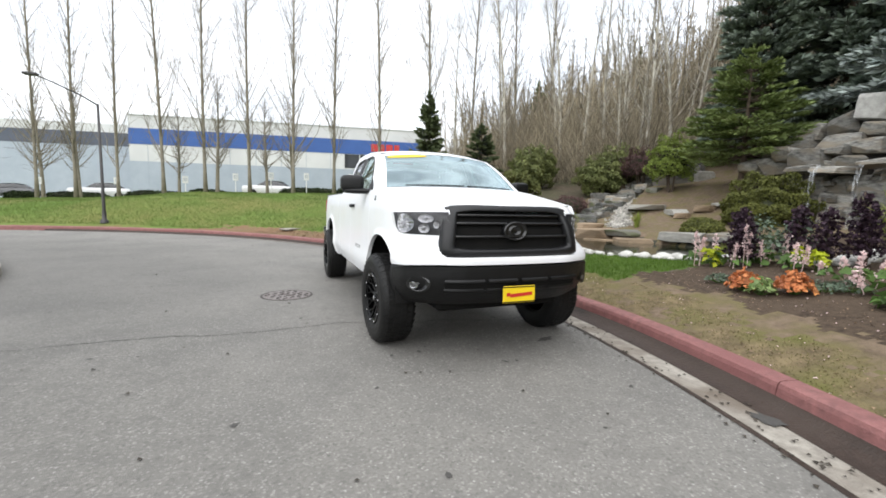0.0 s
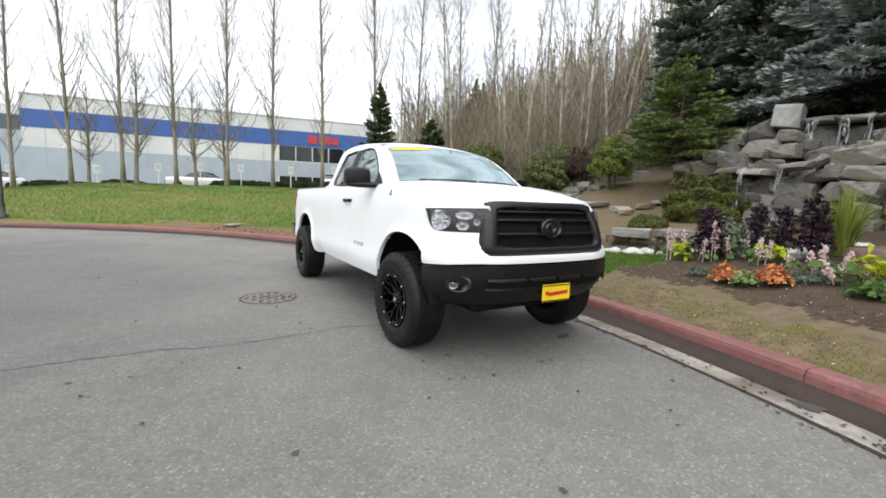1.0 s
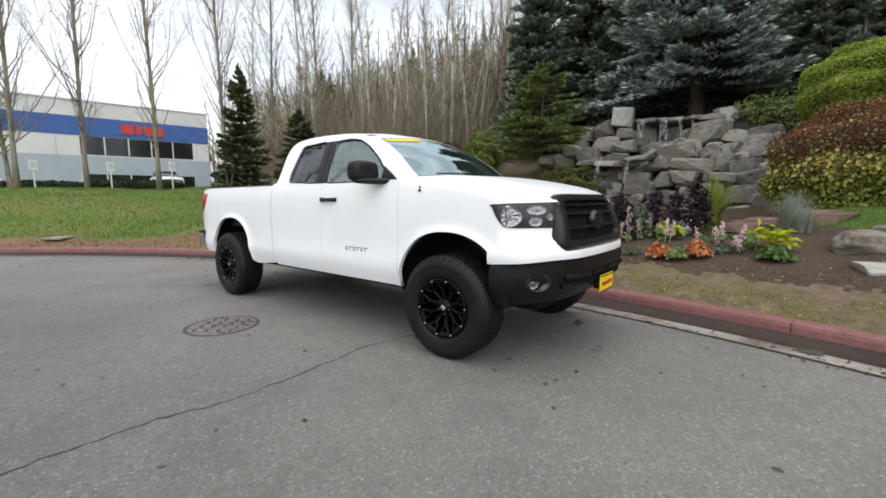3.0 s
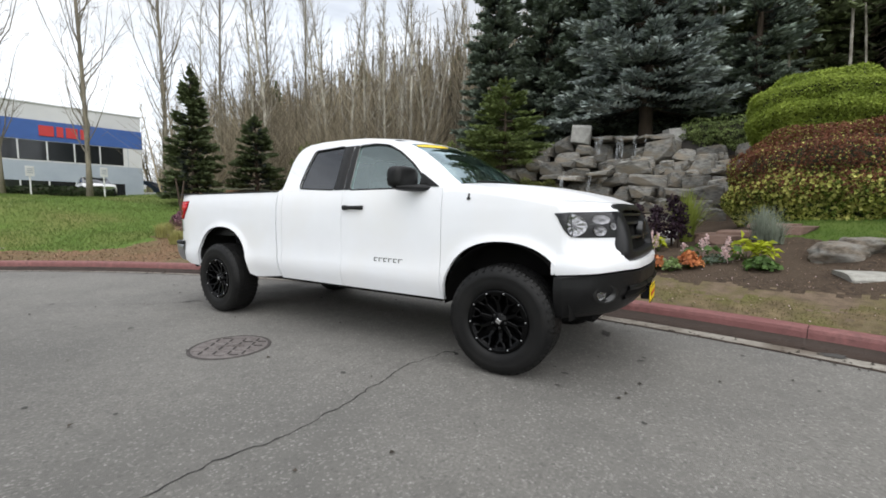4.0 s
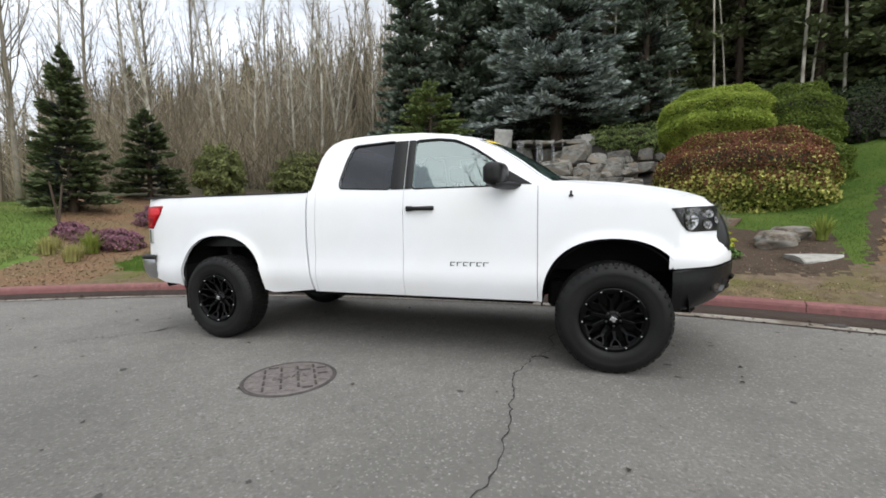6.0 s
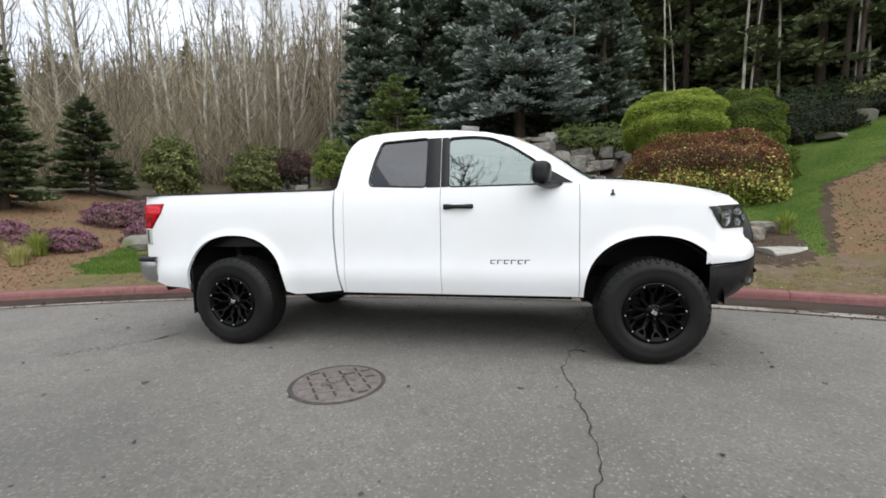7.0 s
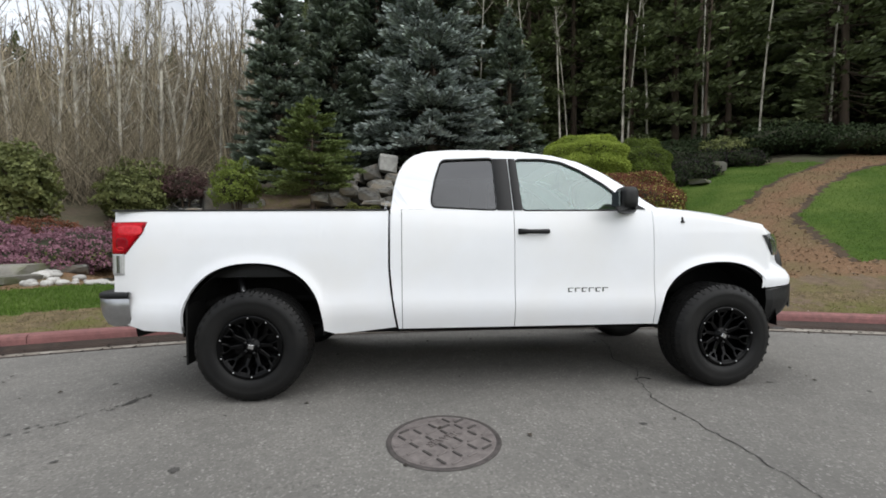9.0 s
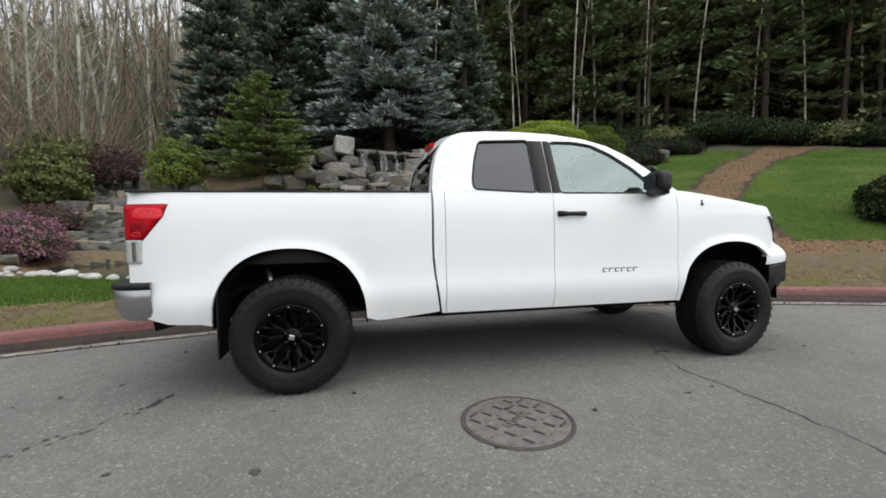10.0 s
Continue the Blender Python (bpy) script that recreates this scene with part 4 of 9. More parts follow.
    # -- windshield with its pillars and black band
    def ws_pt(u, v, out=0.0):
        p = rail(arc[4] * v + 0.012)
        x = p.x * u
        bow = 1 - u * u
        return Vector((x, p.y - (0.165 - 0.11 * v) * bow - out * 0.55, p.z + (0.048 + 0.004 * v) * bow * (0.6 + 0.4 * v) + out * 0.83))
    bm = bmesh.new()
    grid_mesh(bm, [[ws_pt(u, v) for u in np.linspace(0.925, -0.925, 30)] for v in np.linspace(0.0, 0.965, 16)])
    face_to(bm, (0, -0.6, 0.8))
    part("windshield", bm, M_WINDSHIELD, T, "green-tinted windshield", True)
    both("windshield_pillar", lambda bm, m: grid_mesh(bm, [[ws_pt(u, v, 0.004) for u in np.linspace(1.0, 0.925, 5)] for v in np.linspace(0, 1.0, 16)], m), M_PAINT, T)
    bm = bmesh.new()
    grid_mesh(bm, [[ws_pt(u, v, 0.003) for u in np.linspace(0.925, -0.925, 30)] for v in np.linspace(0.955, 1.0, 3)])
    part("windshield_header", bm, M_PAINT, T, smooth=True)
    bm = bmesh.new()
    grid_mesh(bm, [[ws_pt(u, v, 0.005) for u in np.linspace(0.93, -0.93, 30)] for v in np.linspace(-0.01, 0.03, 3)])
    part("cowl", bm, M_PLASTIC, T, smooth=True)
    bm = bmesh.new()
    rows = []
    for i in range(9):
        t = -1 + 2 * i / 8
        hgt = 0.05 * math.sqrt(max(0, 1 - t * t * 0.86))
        rows.append([ws_pt(0.56 + 0.32 * t, 0.885 + hgt * s, 0.004) for s in (-1, -0.5, 0, 0.5, 1)])
    grid_mesh(bm, rows)
    part("sticker", bm, M_YELLOW, T, "oval yellow sticker inside the windshield")

    def wiper(bm, mirror):
        a = [ws_pt(u, 0.035 + 0.02 * abs(u), 0.012) for u in ((-0.05, 0.2, 0.45, 0.7) if not mirror else (-0.8, -0.55, -0.3, -0.1))]
        add_tube(bm, a, 0.007, 6)
    both("wiper", wiper, M_PLASTIC, T)

    # -- back of the cab with its window
    bm = bmesh.new()
    kk = np.linspace(arc[10], arc[-1], 10)
    grid_mesh(bm, [[Vector((rail(k).x * u, rail(k).y + 0.012 * (1 - u * u), rail(k).z + (0.052 * (1 - abs(u) ** 2.4) if i == 0 else 0))) for u in np.linspace(1, 0.84, 4)] for i, k in enumerate(kk)])
    grid_mesh(bm, [[Vector((rail(k).x * u, rail(k).y + 0.012 * (1 - u * u), rail(k).z + (0.052 * (1 - abs(u) ** 2.4) if i == 0 else 0))) for u in np.linspace(-0.84, -1, 4)] for i, k in enumerate(kk)])
    grid_mesh(bm, [[Vector((rail(k).x * u, rail(k).y + 0.012 * (1 - u * u), rail(k).z + (0.052 * (1 - abs(u) ** 2.4) if i == 0 else 0))) for u in np.linspace(0.84, -0.84, 9)] for i, k in enumerate(kk[:2])])
    bmesh.ops.remove_doubles(bm, verts=bm.verts, dist=0.001)
    part("cab_back", bm, M_PAINT, T, smooth=True)
    bm = bmesh.new()
    grid_mesh(bm, [[Vector((rail(k).x * u, rail(k).y + 0.008 * (1 - u * u) - 0.004, rail(k).z)) for u in np.linspace(0.85, -0.85, 9)] for k in kk[1:]])
    face_to(bm, (0, 1, 0.1))
    part("back_window", bm, M_DARKGLASS, T, "dark tinted back window", True)
    bm = bmesh.new()
    add_box(bm, -0.16, 0.16, 2.50, 2.555, 1.90, 1.94, 0.008)
    part("brake_light", bm, M_RED, T, "red high brake light")
    bm = bmesh.new()
    add_box(bm, -0.885, 0.885, 2.642, 2.652, 0.72, 1.45)
    add_box(bm, -0.885, 0.885, 2.592, 2.602, 0.55, 0.72)
    part("cab_back_panel", bm, M_PAINT, T)

    # -- bed inside, rails, tailgate
    bm = bmesh.new()
    add_box(bm, -0.84, 0.84, 2.70, 4.70, 0.92, 0.94)
    part("bed_floor", bm, M_PLASTIC, T)
    both("bed_inner_side", lambda bm, m: add_box(bm, *((-0.845, -0.80) if not m else (0.80, 0.845)), 2.70, 4.70, 0.93, 1.43), M_PLASTIC, T, smooth=False)
    bm = bmesh.new()
    add_box(bm, -0.845, 0.845, 2.695, 2.73, 0.93, 1.43)
    part("bed_front_panel", bm, M_PAINT, T)
    both("bed_rail_cap", lambda bm, m: add_box(bm, *((-0.902, -0.80) if not m else (0.80, 0.902)), 2.692, 4.735, 1.43, 1.443, 0.004, 1), M_PLASTIC, T, smooth=False)
    bm = bmesh.new()
    add_box(bm, -0.80, 0.80, 4.68, 4.742, 0.80, 1.435, 0.02, 3)
    tail = part("tailgate", bm, M_PAINT, T, "white tailgate", True)
    bm = bmesh.new()
    add_box(bm, -0.13, 0.13, 4.742, 4.757, 1.16, 1.23, 0.006)
    part("handle", bm, M_PLASTIC, tail)
    both("bed_corner", lambda bm, m: grid_mesh(bm, [[Vector((-x, y, z)) for x, y in ((side_hw(4.73, z) - 0.002, 4.732), (side_hw(4.73, z) - 0.02, 4.745), (0.84, 4.748), (0.80, 4.746))] for z in np.linspace(0.62, 1.43, 12)], m), M_PAINT, T)

    # -- tail lamps
    def tl_patch(z0, z1, y_top, y_bot, out):
        def go(bm, mirror):
            rows = []
            for z in np.linspace(z0, z1, 9):
                t = (z - z0) / (z1 - z0)
                ya = float(np.interp(t, (0, 0.1, 0.65, 1), (y_bot, y_bot * 0.86 + y_top * 0.14, y_bot * 0.18 + y_top * 0.82, y_top)))
                row = [Vector((-side_hw(y, z) - out * min(1, j / 1.0), y, z)) for j, y in enumerate(np.linspace(ya, 4.725, 8))]
                row[0].x += out
                row += [Vector((-side_hw(4.725, z) + 0.012, 4.752, z)), Vector((-0.86, 4.762, z)), Vector((-0.805, 4.76, z))]
                rows.append(row)
            rows.insert(0, [p + Vector((0.01, 0, -0.003)) for p in rows[0]])
            rows.append([p + Vector((0.01, 0, 0.003)) for p in rows[-1]])
            grid_mesh(bm, rows, mirror)
        return go
    lamps = both("tail_lamp", tl_patch(1.118, 1.342, 4.462, 4.632, 0.012), M_RED, T, "red tail lamp")
    M_REDDARK = mat("deep_red_lens", (0.30, 0.003, 0.010), (0.15, 0.002, 0.005), scale=30, rough=0.2, coat=0.05, spec=0.15)
    M_REDLIT = mat("bright_red_reflector", (0.72, 0.018, 0.03), (0.58, 0.006, 0.016), scale=40, rough=0.2, coat=0.1)
    rims = both("lamp_rim", tl_patch(1.111, 1.349, 4.452, 4.622, 0.008), M_REDDARK, T)
    for lamp, rim, mirror in zip(lamps, rims, (False, True)):
        rim.parent = lamp
        for name, m, yc, zc, ry, rz, power in (("lamp_bowl", M_REDDARK, 4.655, 1.188, 0.055, 0.048, 3.0), ("lamp_bowl", M_REDLIT, 4.668, 1.150, 0.034, 0.016, 2.4), ("lamp_bowl", M_REDLIT, 4.595, 1.288, 0.098, 0.038, 3.4)):
            bm = bmesh.new()
            rows = []
            for rr, o in ((1.0, 0.0125), (0.9, 0.0145), (0.5, 0.014), (0.02, 0.0136)):
                row = []
                for t in np.linspace(0, 2 * math.pi, 25):
                    c, q = math.cos(t), math.sin(t)
                    y = yc + ry * rr * math.copysign(abs(c) ** (2 / power), c)
                    z = zc + rz * rr * math.copysign(abs(q) ** (2 / power), q)
                    row.append(Vector((-side_hw(y, z) - o, y, z)))
                rows.append(row)
            grid_mesh(bm, rows, mirror)
            part(name, bm, m, lamp, smooth=True)
    rev = both("reversing_lamp", tl_patch(0.955, 1.112, 4.632, 4.636, 0.008), M_LENS, T, "clear reversing lamp")
    for lamp, mirror in zip(rev, (False, True)):
        for y0, y1, m in ((4.650, 4.668, M_LENS), (4.676, 4.706, M_BADGE)):
            bm = bmesh.new()
            grid_mesh(bm, [[Vector((-side_hw(y, z) - o, y, z)) for y, o in ((y0, 0.007), (y0 + 0.002, 0.0105), (y1 - 0.002, 0.0105), (y1, 0.007))] for z in np.linspace(0.968, 1.10, 6)], mirror)
            part("reflector", bm, m, lamp, smooth=True)

    # -- rear bumper
    curve = [(-0.960, 4.585), (-0.966, 4.66), (-0.960, 4.74), (-0.935, 4.80), (-0.885, 4.842), (-0.8, 4.868), (-0.5, 4.886), (-0.2, 4.89)]
    curve += [(-x, y) for x, y in curve[::-1]]

    def bumper_row(i, prof):
        a, b = Vector(curve[max(0, i - 1)]), Vector(curve[min(len(curve) - 1, i + 1)])
        n = Vector((-(b - a).y, (b - a).x)).normalized()
        x, y = curve[i]
        return [(x - n.x * d, y - n.y * d, z) for d, z in prof]
    bm = bmesh.new()
    grid_mesh(bm, [bumper_row(i, ((0.10, 0.79), (0.008, 0.79), (0.0, 0.78), (0.0, 0.72), (0.012, 0.65), (0.04, 0.59), (0.07, 0.565), (0.12, 0.555))) for i in range(len(curve))])
    bmesh.ops.recalc_face_normals(bm, faces=bm.faces)
    rb = part("rear_bumper", bm, M_STEEL, T, "chromed steel step bumper", True)
    bm = bmesh.new()
    grid_mesh(bm, [bumper_row(i, ((0.16, 0.826), (0.012, 0.828), (-0.006, 0.818), (-0.008, 0.788), (0.004, 0.782))) for i in range(len(curve))])
    bmesh.ops.recalc_face_normals(bm, faces=bm.faces)
    part("step_pad", bm, M_PLASTIC, rb, "black step pad", True)
    bm = bmesh.new()
    add_box(bm, -0.6, 0.6, 4.5, 4.72, 0.5, 0.6, 0.01)
    part("hitch_beam", bm, M_DARK, T)

    # -- mirrors
    def housing(bm, mirror):
        rows = []
        for x, k, cy in ((-0.915, 0.3, 0.82), (-0.92, 0.7, 0.825), (-0.94, 0.9, 0.835), (-1.0, 1.0, 0.845), (-1.06, 1.0, 0.855), (-1.11, 1.0, 0.86), (-1.15, 0.96, 0.865), (-1.18, 0.86, 0.87), (-1.195, 0.66, 0.875), (-1.2, 0.35, 0.88)):
            row = []
            x = -1.055 + (x + 1.055) * 0.84
            for t in np.linspace(0, 2 * math.pi, 29):
                c, q = math.cos(t), math.sin(t)
                fwd = 0.072 if c < 0 else 0.066
                row.append(Vector((x, cy + math.copysign(abs(c) ** 0.62, c) * fwd * k, 1.507 + math.copysign(abs(q) ** 0.5, q) * 0.090 * k)))
            rows.append(row)
        rows.append([Vector((-1.177, 0.878, 1.505))] * 29)
        rows.insert(0, [Vector((-0.937, 0.82, 1.505))] * 29)
        grid_mesh(bm, rows, mirror)
    mirrors = both("wing_mirror", housing, M_PLASTIC, T, "large black towing mirror")

    def arm(bm, mirror):
        rows = []
        for x, y, w, h in ((-0.84, 0.74, 0.09, 0.03), (-0.90, 0.765, 0.08, 0.03), (-0.97, 0.80, 0.07, 0.032), (-1.06, 0.83, 0.058, 0.03), (-1.13, 0.845, 0.045, 0.024), (-1.16, 0.85, 0.02, 0.01)):
            rows.append([Vector((x, y + math.cos(t) * w, 1.425 + math.sin(t) * h)) for t in np.linspace(0, 2 * math.pi, 17)])
        grid_mesh(bm, rows, mirror)
    both("mirror_arm", arm, M_PLASTIC, T)
    for o, m in zip(mirrors, (False, True)):
        bm = bmesh.new()
        grid_mesh(bm, [[mx((x, 0.930 + (0.0 if x > -1.1 else 0.006), z), m) for x in np.linspace(-1.135, -0.985, 5)] for z in np.linspace(1.45, 1.56, 5)])
        part("mirror_glass", bm, M_MIRROR, o, "mirror glass")

    # -- handles, badge, antenna, small trims
    def handle(bm, mirror):
        rows = []
        for y, o, h in ((1.405, 0.004, 0.017), (1.42, 0.022, 0.02), (1.45, 0.036, 0.019), (1.52, 0.042, 0.017), (1.58, 0.04, 0.017), (1.61, 0.036, 0.022), (1.65, 0.03, 0.024), (1.662, 0.004, 0.022)):
            x = -side_hw(y, 1.262) - o
            rows.append([Vector((x + 0.02, y, 1.262 - h)), Vector((x, y, 1.262 - h * 0.8)), Vector((x - 0.004, y, 1.262)), Vector((x, y, 1.262 + h * 0.8)), Vector((x + 0.02, y, 1.262 + h))])
        grid_mesh(bm, rows, mirror)
    both("door_handle", handle, M_PLASTIC, T, "black door handle")

    def badge(bm, mirror):
        for k in range(6):
            a = 1.265 - 0.056 * k
            for z0, z1, w in ((0.808, 0.814, 0.046), (0.780, 0.786, 0.034), (0.780, 0.814, 0.010)):
                if k % 2 and w == 0.034:
                    continue
                grid_mesh(bm, [[skin(yy, z, 0.004) for yy in (a, a - w)] for z in (z0, z1)], mirror)
    both("badge", badge, M_BADGE, T, "dark grey badge of small plain bars", smooth=False)
    bm = bmesh.new()
    add_lathe(bm, [(0.0, 0.02), (0.012, 0.018), (0.02, 0.010), (0.045, 0.008), (0.047, 0.0005)], (-0.912, 0.305, 1.325), 12, "z")
    part("antenna", bm, M_PLASTIC, T, smooth=True)

    def flap(bm, mirror):
        add_box(bm, *((-0.94, -0.66) if not mirror else (0.66, 0.94)), 4.185, 4.20, 0.27, 0.80, 0.004, 1)
    both("mud_flap", flap, M_RUBBER, T, smooth=False)

    # -- wheel housings and chassis
    for yc, a, b in ARCHES:
        def liner(bm, mirror):
            rows = [[Vector((x, yc - math.cos(t) * a * g, Z_SILL + math.sin(t) * b * g - 0.01)) for t in np.linspace(-0.05, math.pi + 0.05, 21)] for x, g in ((-0.93, 0.99), (-0.90, 1.02), (-0.45, 1.03))]
            rows.append([Vector((-0.45, yc, 0.7))] * 21)
            grid_mesh(bm, rows, mirror)
        both("wheel_housing", liner, M_DARK, T)
    bm = bmesh.new()
    add_box(bm, -0.55, 0.55, -0.70, 0.58, 0.72, 1.22)
    add_box(bm, -0.84, 0.84, 0.60, 2.62, 0.47, 0.66)
    add_box(bm, -0.84, 0.84, 2.60, 3.14, 0.47, 0.92)
    add_box(bm, -0.80, 0.80, 4.20, 4.62, 0.52, 0.92)
    add_box(bm, -0.6, 0.6, -0.62, 0.5, 0.40, 0.62, 0.03, 1)
    for x in (-0.44, 0.36):
        add_box(bm, x, x + 0.08, -0.7, 4.6, 0.50, 0.64, 0.01, 1)
    part("chassis", bm, M_DARK, T)
    bm = bmesh.new()
    add_tube(bm, [(-0.72, 3.70, 0.42), (0.72, 3.70, 0.42)], 0.05, 12)
    bmesh.ops.create_uvsphere(bm, u_segments=14, v_segments=10, radius=0.16, matrix=pose(0.05, 3.70, 0.42))
    part("rear_axle", bm, M_DARK, T, smooth=True)
    bm = bmesh.new()
    add_tube(bm, [(-0.70, 0, 0.42), (0.70, 0, 0.42)], 0.04, 10)
    bmesh.ops.create_uvsphere(bm, u_segments=14, v_segments=10, radius=0.13, matrix=pose(-0.1, 0, 0.42))
    part("front_axle", bm, M_DARK, T, smooth=True)
    bm = bmesh.new()
    add_tube(bm, [(0.0, 0.4, 0.5), (0.03, 3.55, 0.44)], 0.04, 10)
    part("drive_shaft", bm, M_DARK, T, smooth=True)
    bm = bmesh.new()
    add_tube(bm, [(-0.5, 1.2, 0.5), (-0.5, 3.0, 0.52), (-0.56, 3.3, 0.72), (-0.58, 4.1, 0.72), (-0.66, 4.45, 0.53), (-0.76, 4.66, 0.49)], 0.035, 10)
    part("exhaust_pipe", bm, M_DARK, T, "dark exhaust pipe", True)
    for x in (-0.62, 0.62):
        bm = bmesh.new()
        add_tube(bm, [(x, 3.82, 0.46), (x * 0.95, 3.95, 0.98)], [0.035, 0.035], 10)
        part("shock_absorber", bm, M_STEEL, T, smooth=True)
        bm = bmesh.new()
        add_box(bm, x - 0.03, x + 0.03, 2.95, 4.4, 0.50, 0.535, 0.005, 1)
        part("leaf_spring", bm, M_DARK, T)

    # -- inside
    M_DASH = mat("dark_grey_dashboard", (0.06, 0.06, 0.062), (0.045, 0.045, 0.047), scale=30, rough=0.7)
    bm = bmesh.new()
    grid_mesh(bm, [[Vector((x, y, z)) for y, z in ((0.50, 1.40), (0.62, 1.43), (0.82, 1.415), (0.92, 1.36), (0.96, 1.22), (0.90, 0.9))] for x in np.linspace(-0.78, 0.78, 14)])
    part("dashboard", bm, M_DASH, T, smooth=True)
    for x, y in ((-0.40, 1.45), (0.40, 1.45), (-0.40, 2.22), (0.40, 2.22)):
        bm = bmesh.new()
        add_box(bm, x - 0.25, x + 0.25, y - 0.42, y + 0.08, 0.86, 1.0, 0.05, 3)
        add_box(bm, x - 0.24, x + 0.24, y + 0.05, y + 0.19, 0.98, 1.52, 0.06, 3)
        seat = part("seat", bm, M_SEAT, T, "grey cloth seat", True)
        bm = bmesh.new()
        add_box(bm, x - 0.14, x + 0.14, y + 0.08, y + 0.19, 1.56, 1.74, 0.045, 3)
        for dx in (-0.06, 0.06):
            add_tube(bm, [(x + dx, y + 0.13, 1.5), (x + dx, y + 0.13, 1.6)], 0.008, 6)
        part("headrest", bm, M_SEAT, seat, smooth=True)
    bm = bmesh.new()
    ring = []
    for t in np.linspace(0, 2 * math.pi, 29):
        c = Vector((0.40 + math.cos(t) * 0.19, 1.03 - math.sin(t) * 0.08, 1.31 + math.sin(t) * 0.17))
        d = Vector((math.cos(t), -math.sin(t) * 0.42, math.sin(t) * 0.9))
        ring.append([c + d * 0.016 * math.cos(a) + Vector((0, 0.9, 0.42)) * 0.016 * math.sin(a) for a in np.linspace(0, 2 * math.pi, 9)])
    grid_mesh(bm, ring)
    add_box(bm, 0.32, 0.48, 0.98, 1.04, 1.25, 1.36, 0.02)
    add_box(bm, 0.22, 0.58, 1.0, 1.03, 1.29, 1.33, 0.01)
    part("steering_wheel", bm, M_DASH, T, smooth=True)
    bm = bmesh.new()
    add_box(bm, -0.13, 0.13, 1.02, 1.06, 1.70, 1.77, 0.015)
    add_tube(bm, [(0, 1.04, 1.77), (0, 1.03, 1.86)], 0.01, 6)
    part("inside_mirror", bm, M_DASH, T)
    bm = bmesh.new()
    grid_mesh(bm, [[Vector((x, y, 1.895 + 0.03 * (1 - (x / 0.66) ** 2))) for x in np.linspace(-0.66, 0.66, 9)] for y in np.linspace(1.2, 2.46, 6)])
    part("headliner", bm, M_SEAT, T, smooth=True)
    bm = bmesh.new()
    add_box(bm, -0.86, 0.86, 0.62, 2.58, 0.66, 0.70)
    part("cab_floor", bm, M_DASH, T)
    both("door_lining", lambda bm, m: add_box(bm, *((-0.88, -0.82) if not m else (0.82, 0.88)), 0.62, 2.58, 0.68, 1.41, 0.015, 1), M_DASH, T, smooth=False)

    # -- wheels
    def wheel_at(x, y, flip, steer):
        W = empty("wheel", pose(0, 0, 0), "", "")
        for k in ("label", "category"):
            if k in W:
                del W[k]
        W.parent = T
        W.matrix_local = pose(x, y, 0.414, 0, 0, steer + (180 if flip else 0))
        return W
    TW = 0.30

    def lathe_mesh(name, profs, material, sides=48):
        bm = bmesh.new()
        for pr in profs:
            add_lathe(bm, pr, (0, 0, 0), sides)
        bmesh.ops.recalc_face_normals(bm, faces=bm.faces)
        me = bpy.data.meshes.new(name)
        bm.to_mesh(me)
        bm.free()
        me.materials.append(material)
        me.polygons.foreach_set("use_smooth", [True] * len(me.polygons))
        return me

    bm = bmesh.new()
    prof = [(0.245, 0.232), (0.05, 0.232), (0.016, 0.236), (0.008, 0.244), (0.000, 0.257), (-0.008, 0.275), (-0.011, 0.305), (-0.009, 0.332), (-0.010, 0.336), (-0.006, 0.356), (0.004, 0.378), (0.020, 0.397), (0.042, 0.409), (TW / 2, 0.413), (TW - 0.042, 0.409), (TW - 0.020, 0.397), (TW + 0.008, 0.332), (TW, 0.252), (TW - 0.012, 0.24), (0.245, 0.232)]
    add_lathe(bm, prof, (0, 0, 0), 72)

    def block(pts_lo, pts_hi):
        vs = [bm.verts.new(p) for p in pts_lo + pts_hi]
        for q in ((4, 5, 7, 6), (0, 1, 5, 4), (2, 3, 7, 6), (0, 2, 6, 4), (1, 3, 7, 5)):
            bm.faces.new([vs[i] for i in q])
    for k in range(72):
        t0 = 2 * math.pi * k / 72
        for a0, a1, sh in ((0.044, 0.084, 0.0), (0.094, 0.142, 0.5), (0.156, 0.204, 0.1), (0.214, 0.256, 0.6)):
            lo, hi = [], []
            for rr, into in ((0.409, lo), (0.416, hi)):
                for a in (a0, a1):
                    for dt in (0.06, 0.84):
                        t = t0 + (dt + sh + 0.12 * ((k * 7 + int(a0 * 100)) % 3 - 1)) * 2 * math.pi / 72
                        into.append((a, math.cos(t) * rr, math.sin(t) * rr))
            block(lo, hi)
        # shoulder lugs reach round on to the side wall, long and short in turn
        reach_ = 0.372 if k % 2 else 0.386
        for side in (0, 1):
            lo, hi = [], []
            for (xa, ra), (xb, rb_), into in (((0.040, 0.407), (0.004, reach_), lo), ((0.039, 0.4135), (0.002, reach_ + 0.002), hi)):
                for x_, r_ in ((xa, ra), (xb, rb_)):
                    for dt in (0.12, 0.72):
                        t = t0 + dt * 2 * math.pi / 72
                        into.append((TW - x_ if side else x_, math.cos(t) * r_, math.sin(t) * r_))
            block(lo, hi)
    bmesh.ops.recalc_face_normals(bm, faces=bm.faces)
    tyre_me = bpy.data.meshes.new("tyre")
    bm.to_mesh(tyre_me)
    bm.free()
    tyre_me.materials.append(M_RUBBER)
    for p in tyre_me.polygons:
        p.use_smooth = p.index < 72 * (len(prof) - 1)
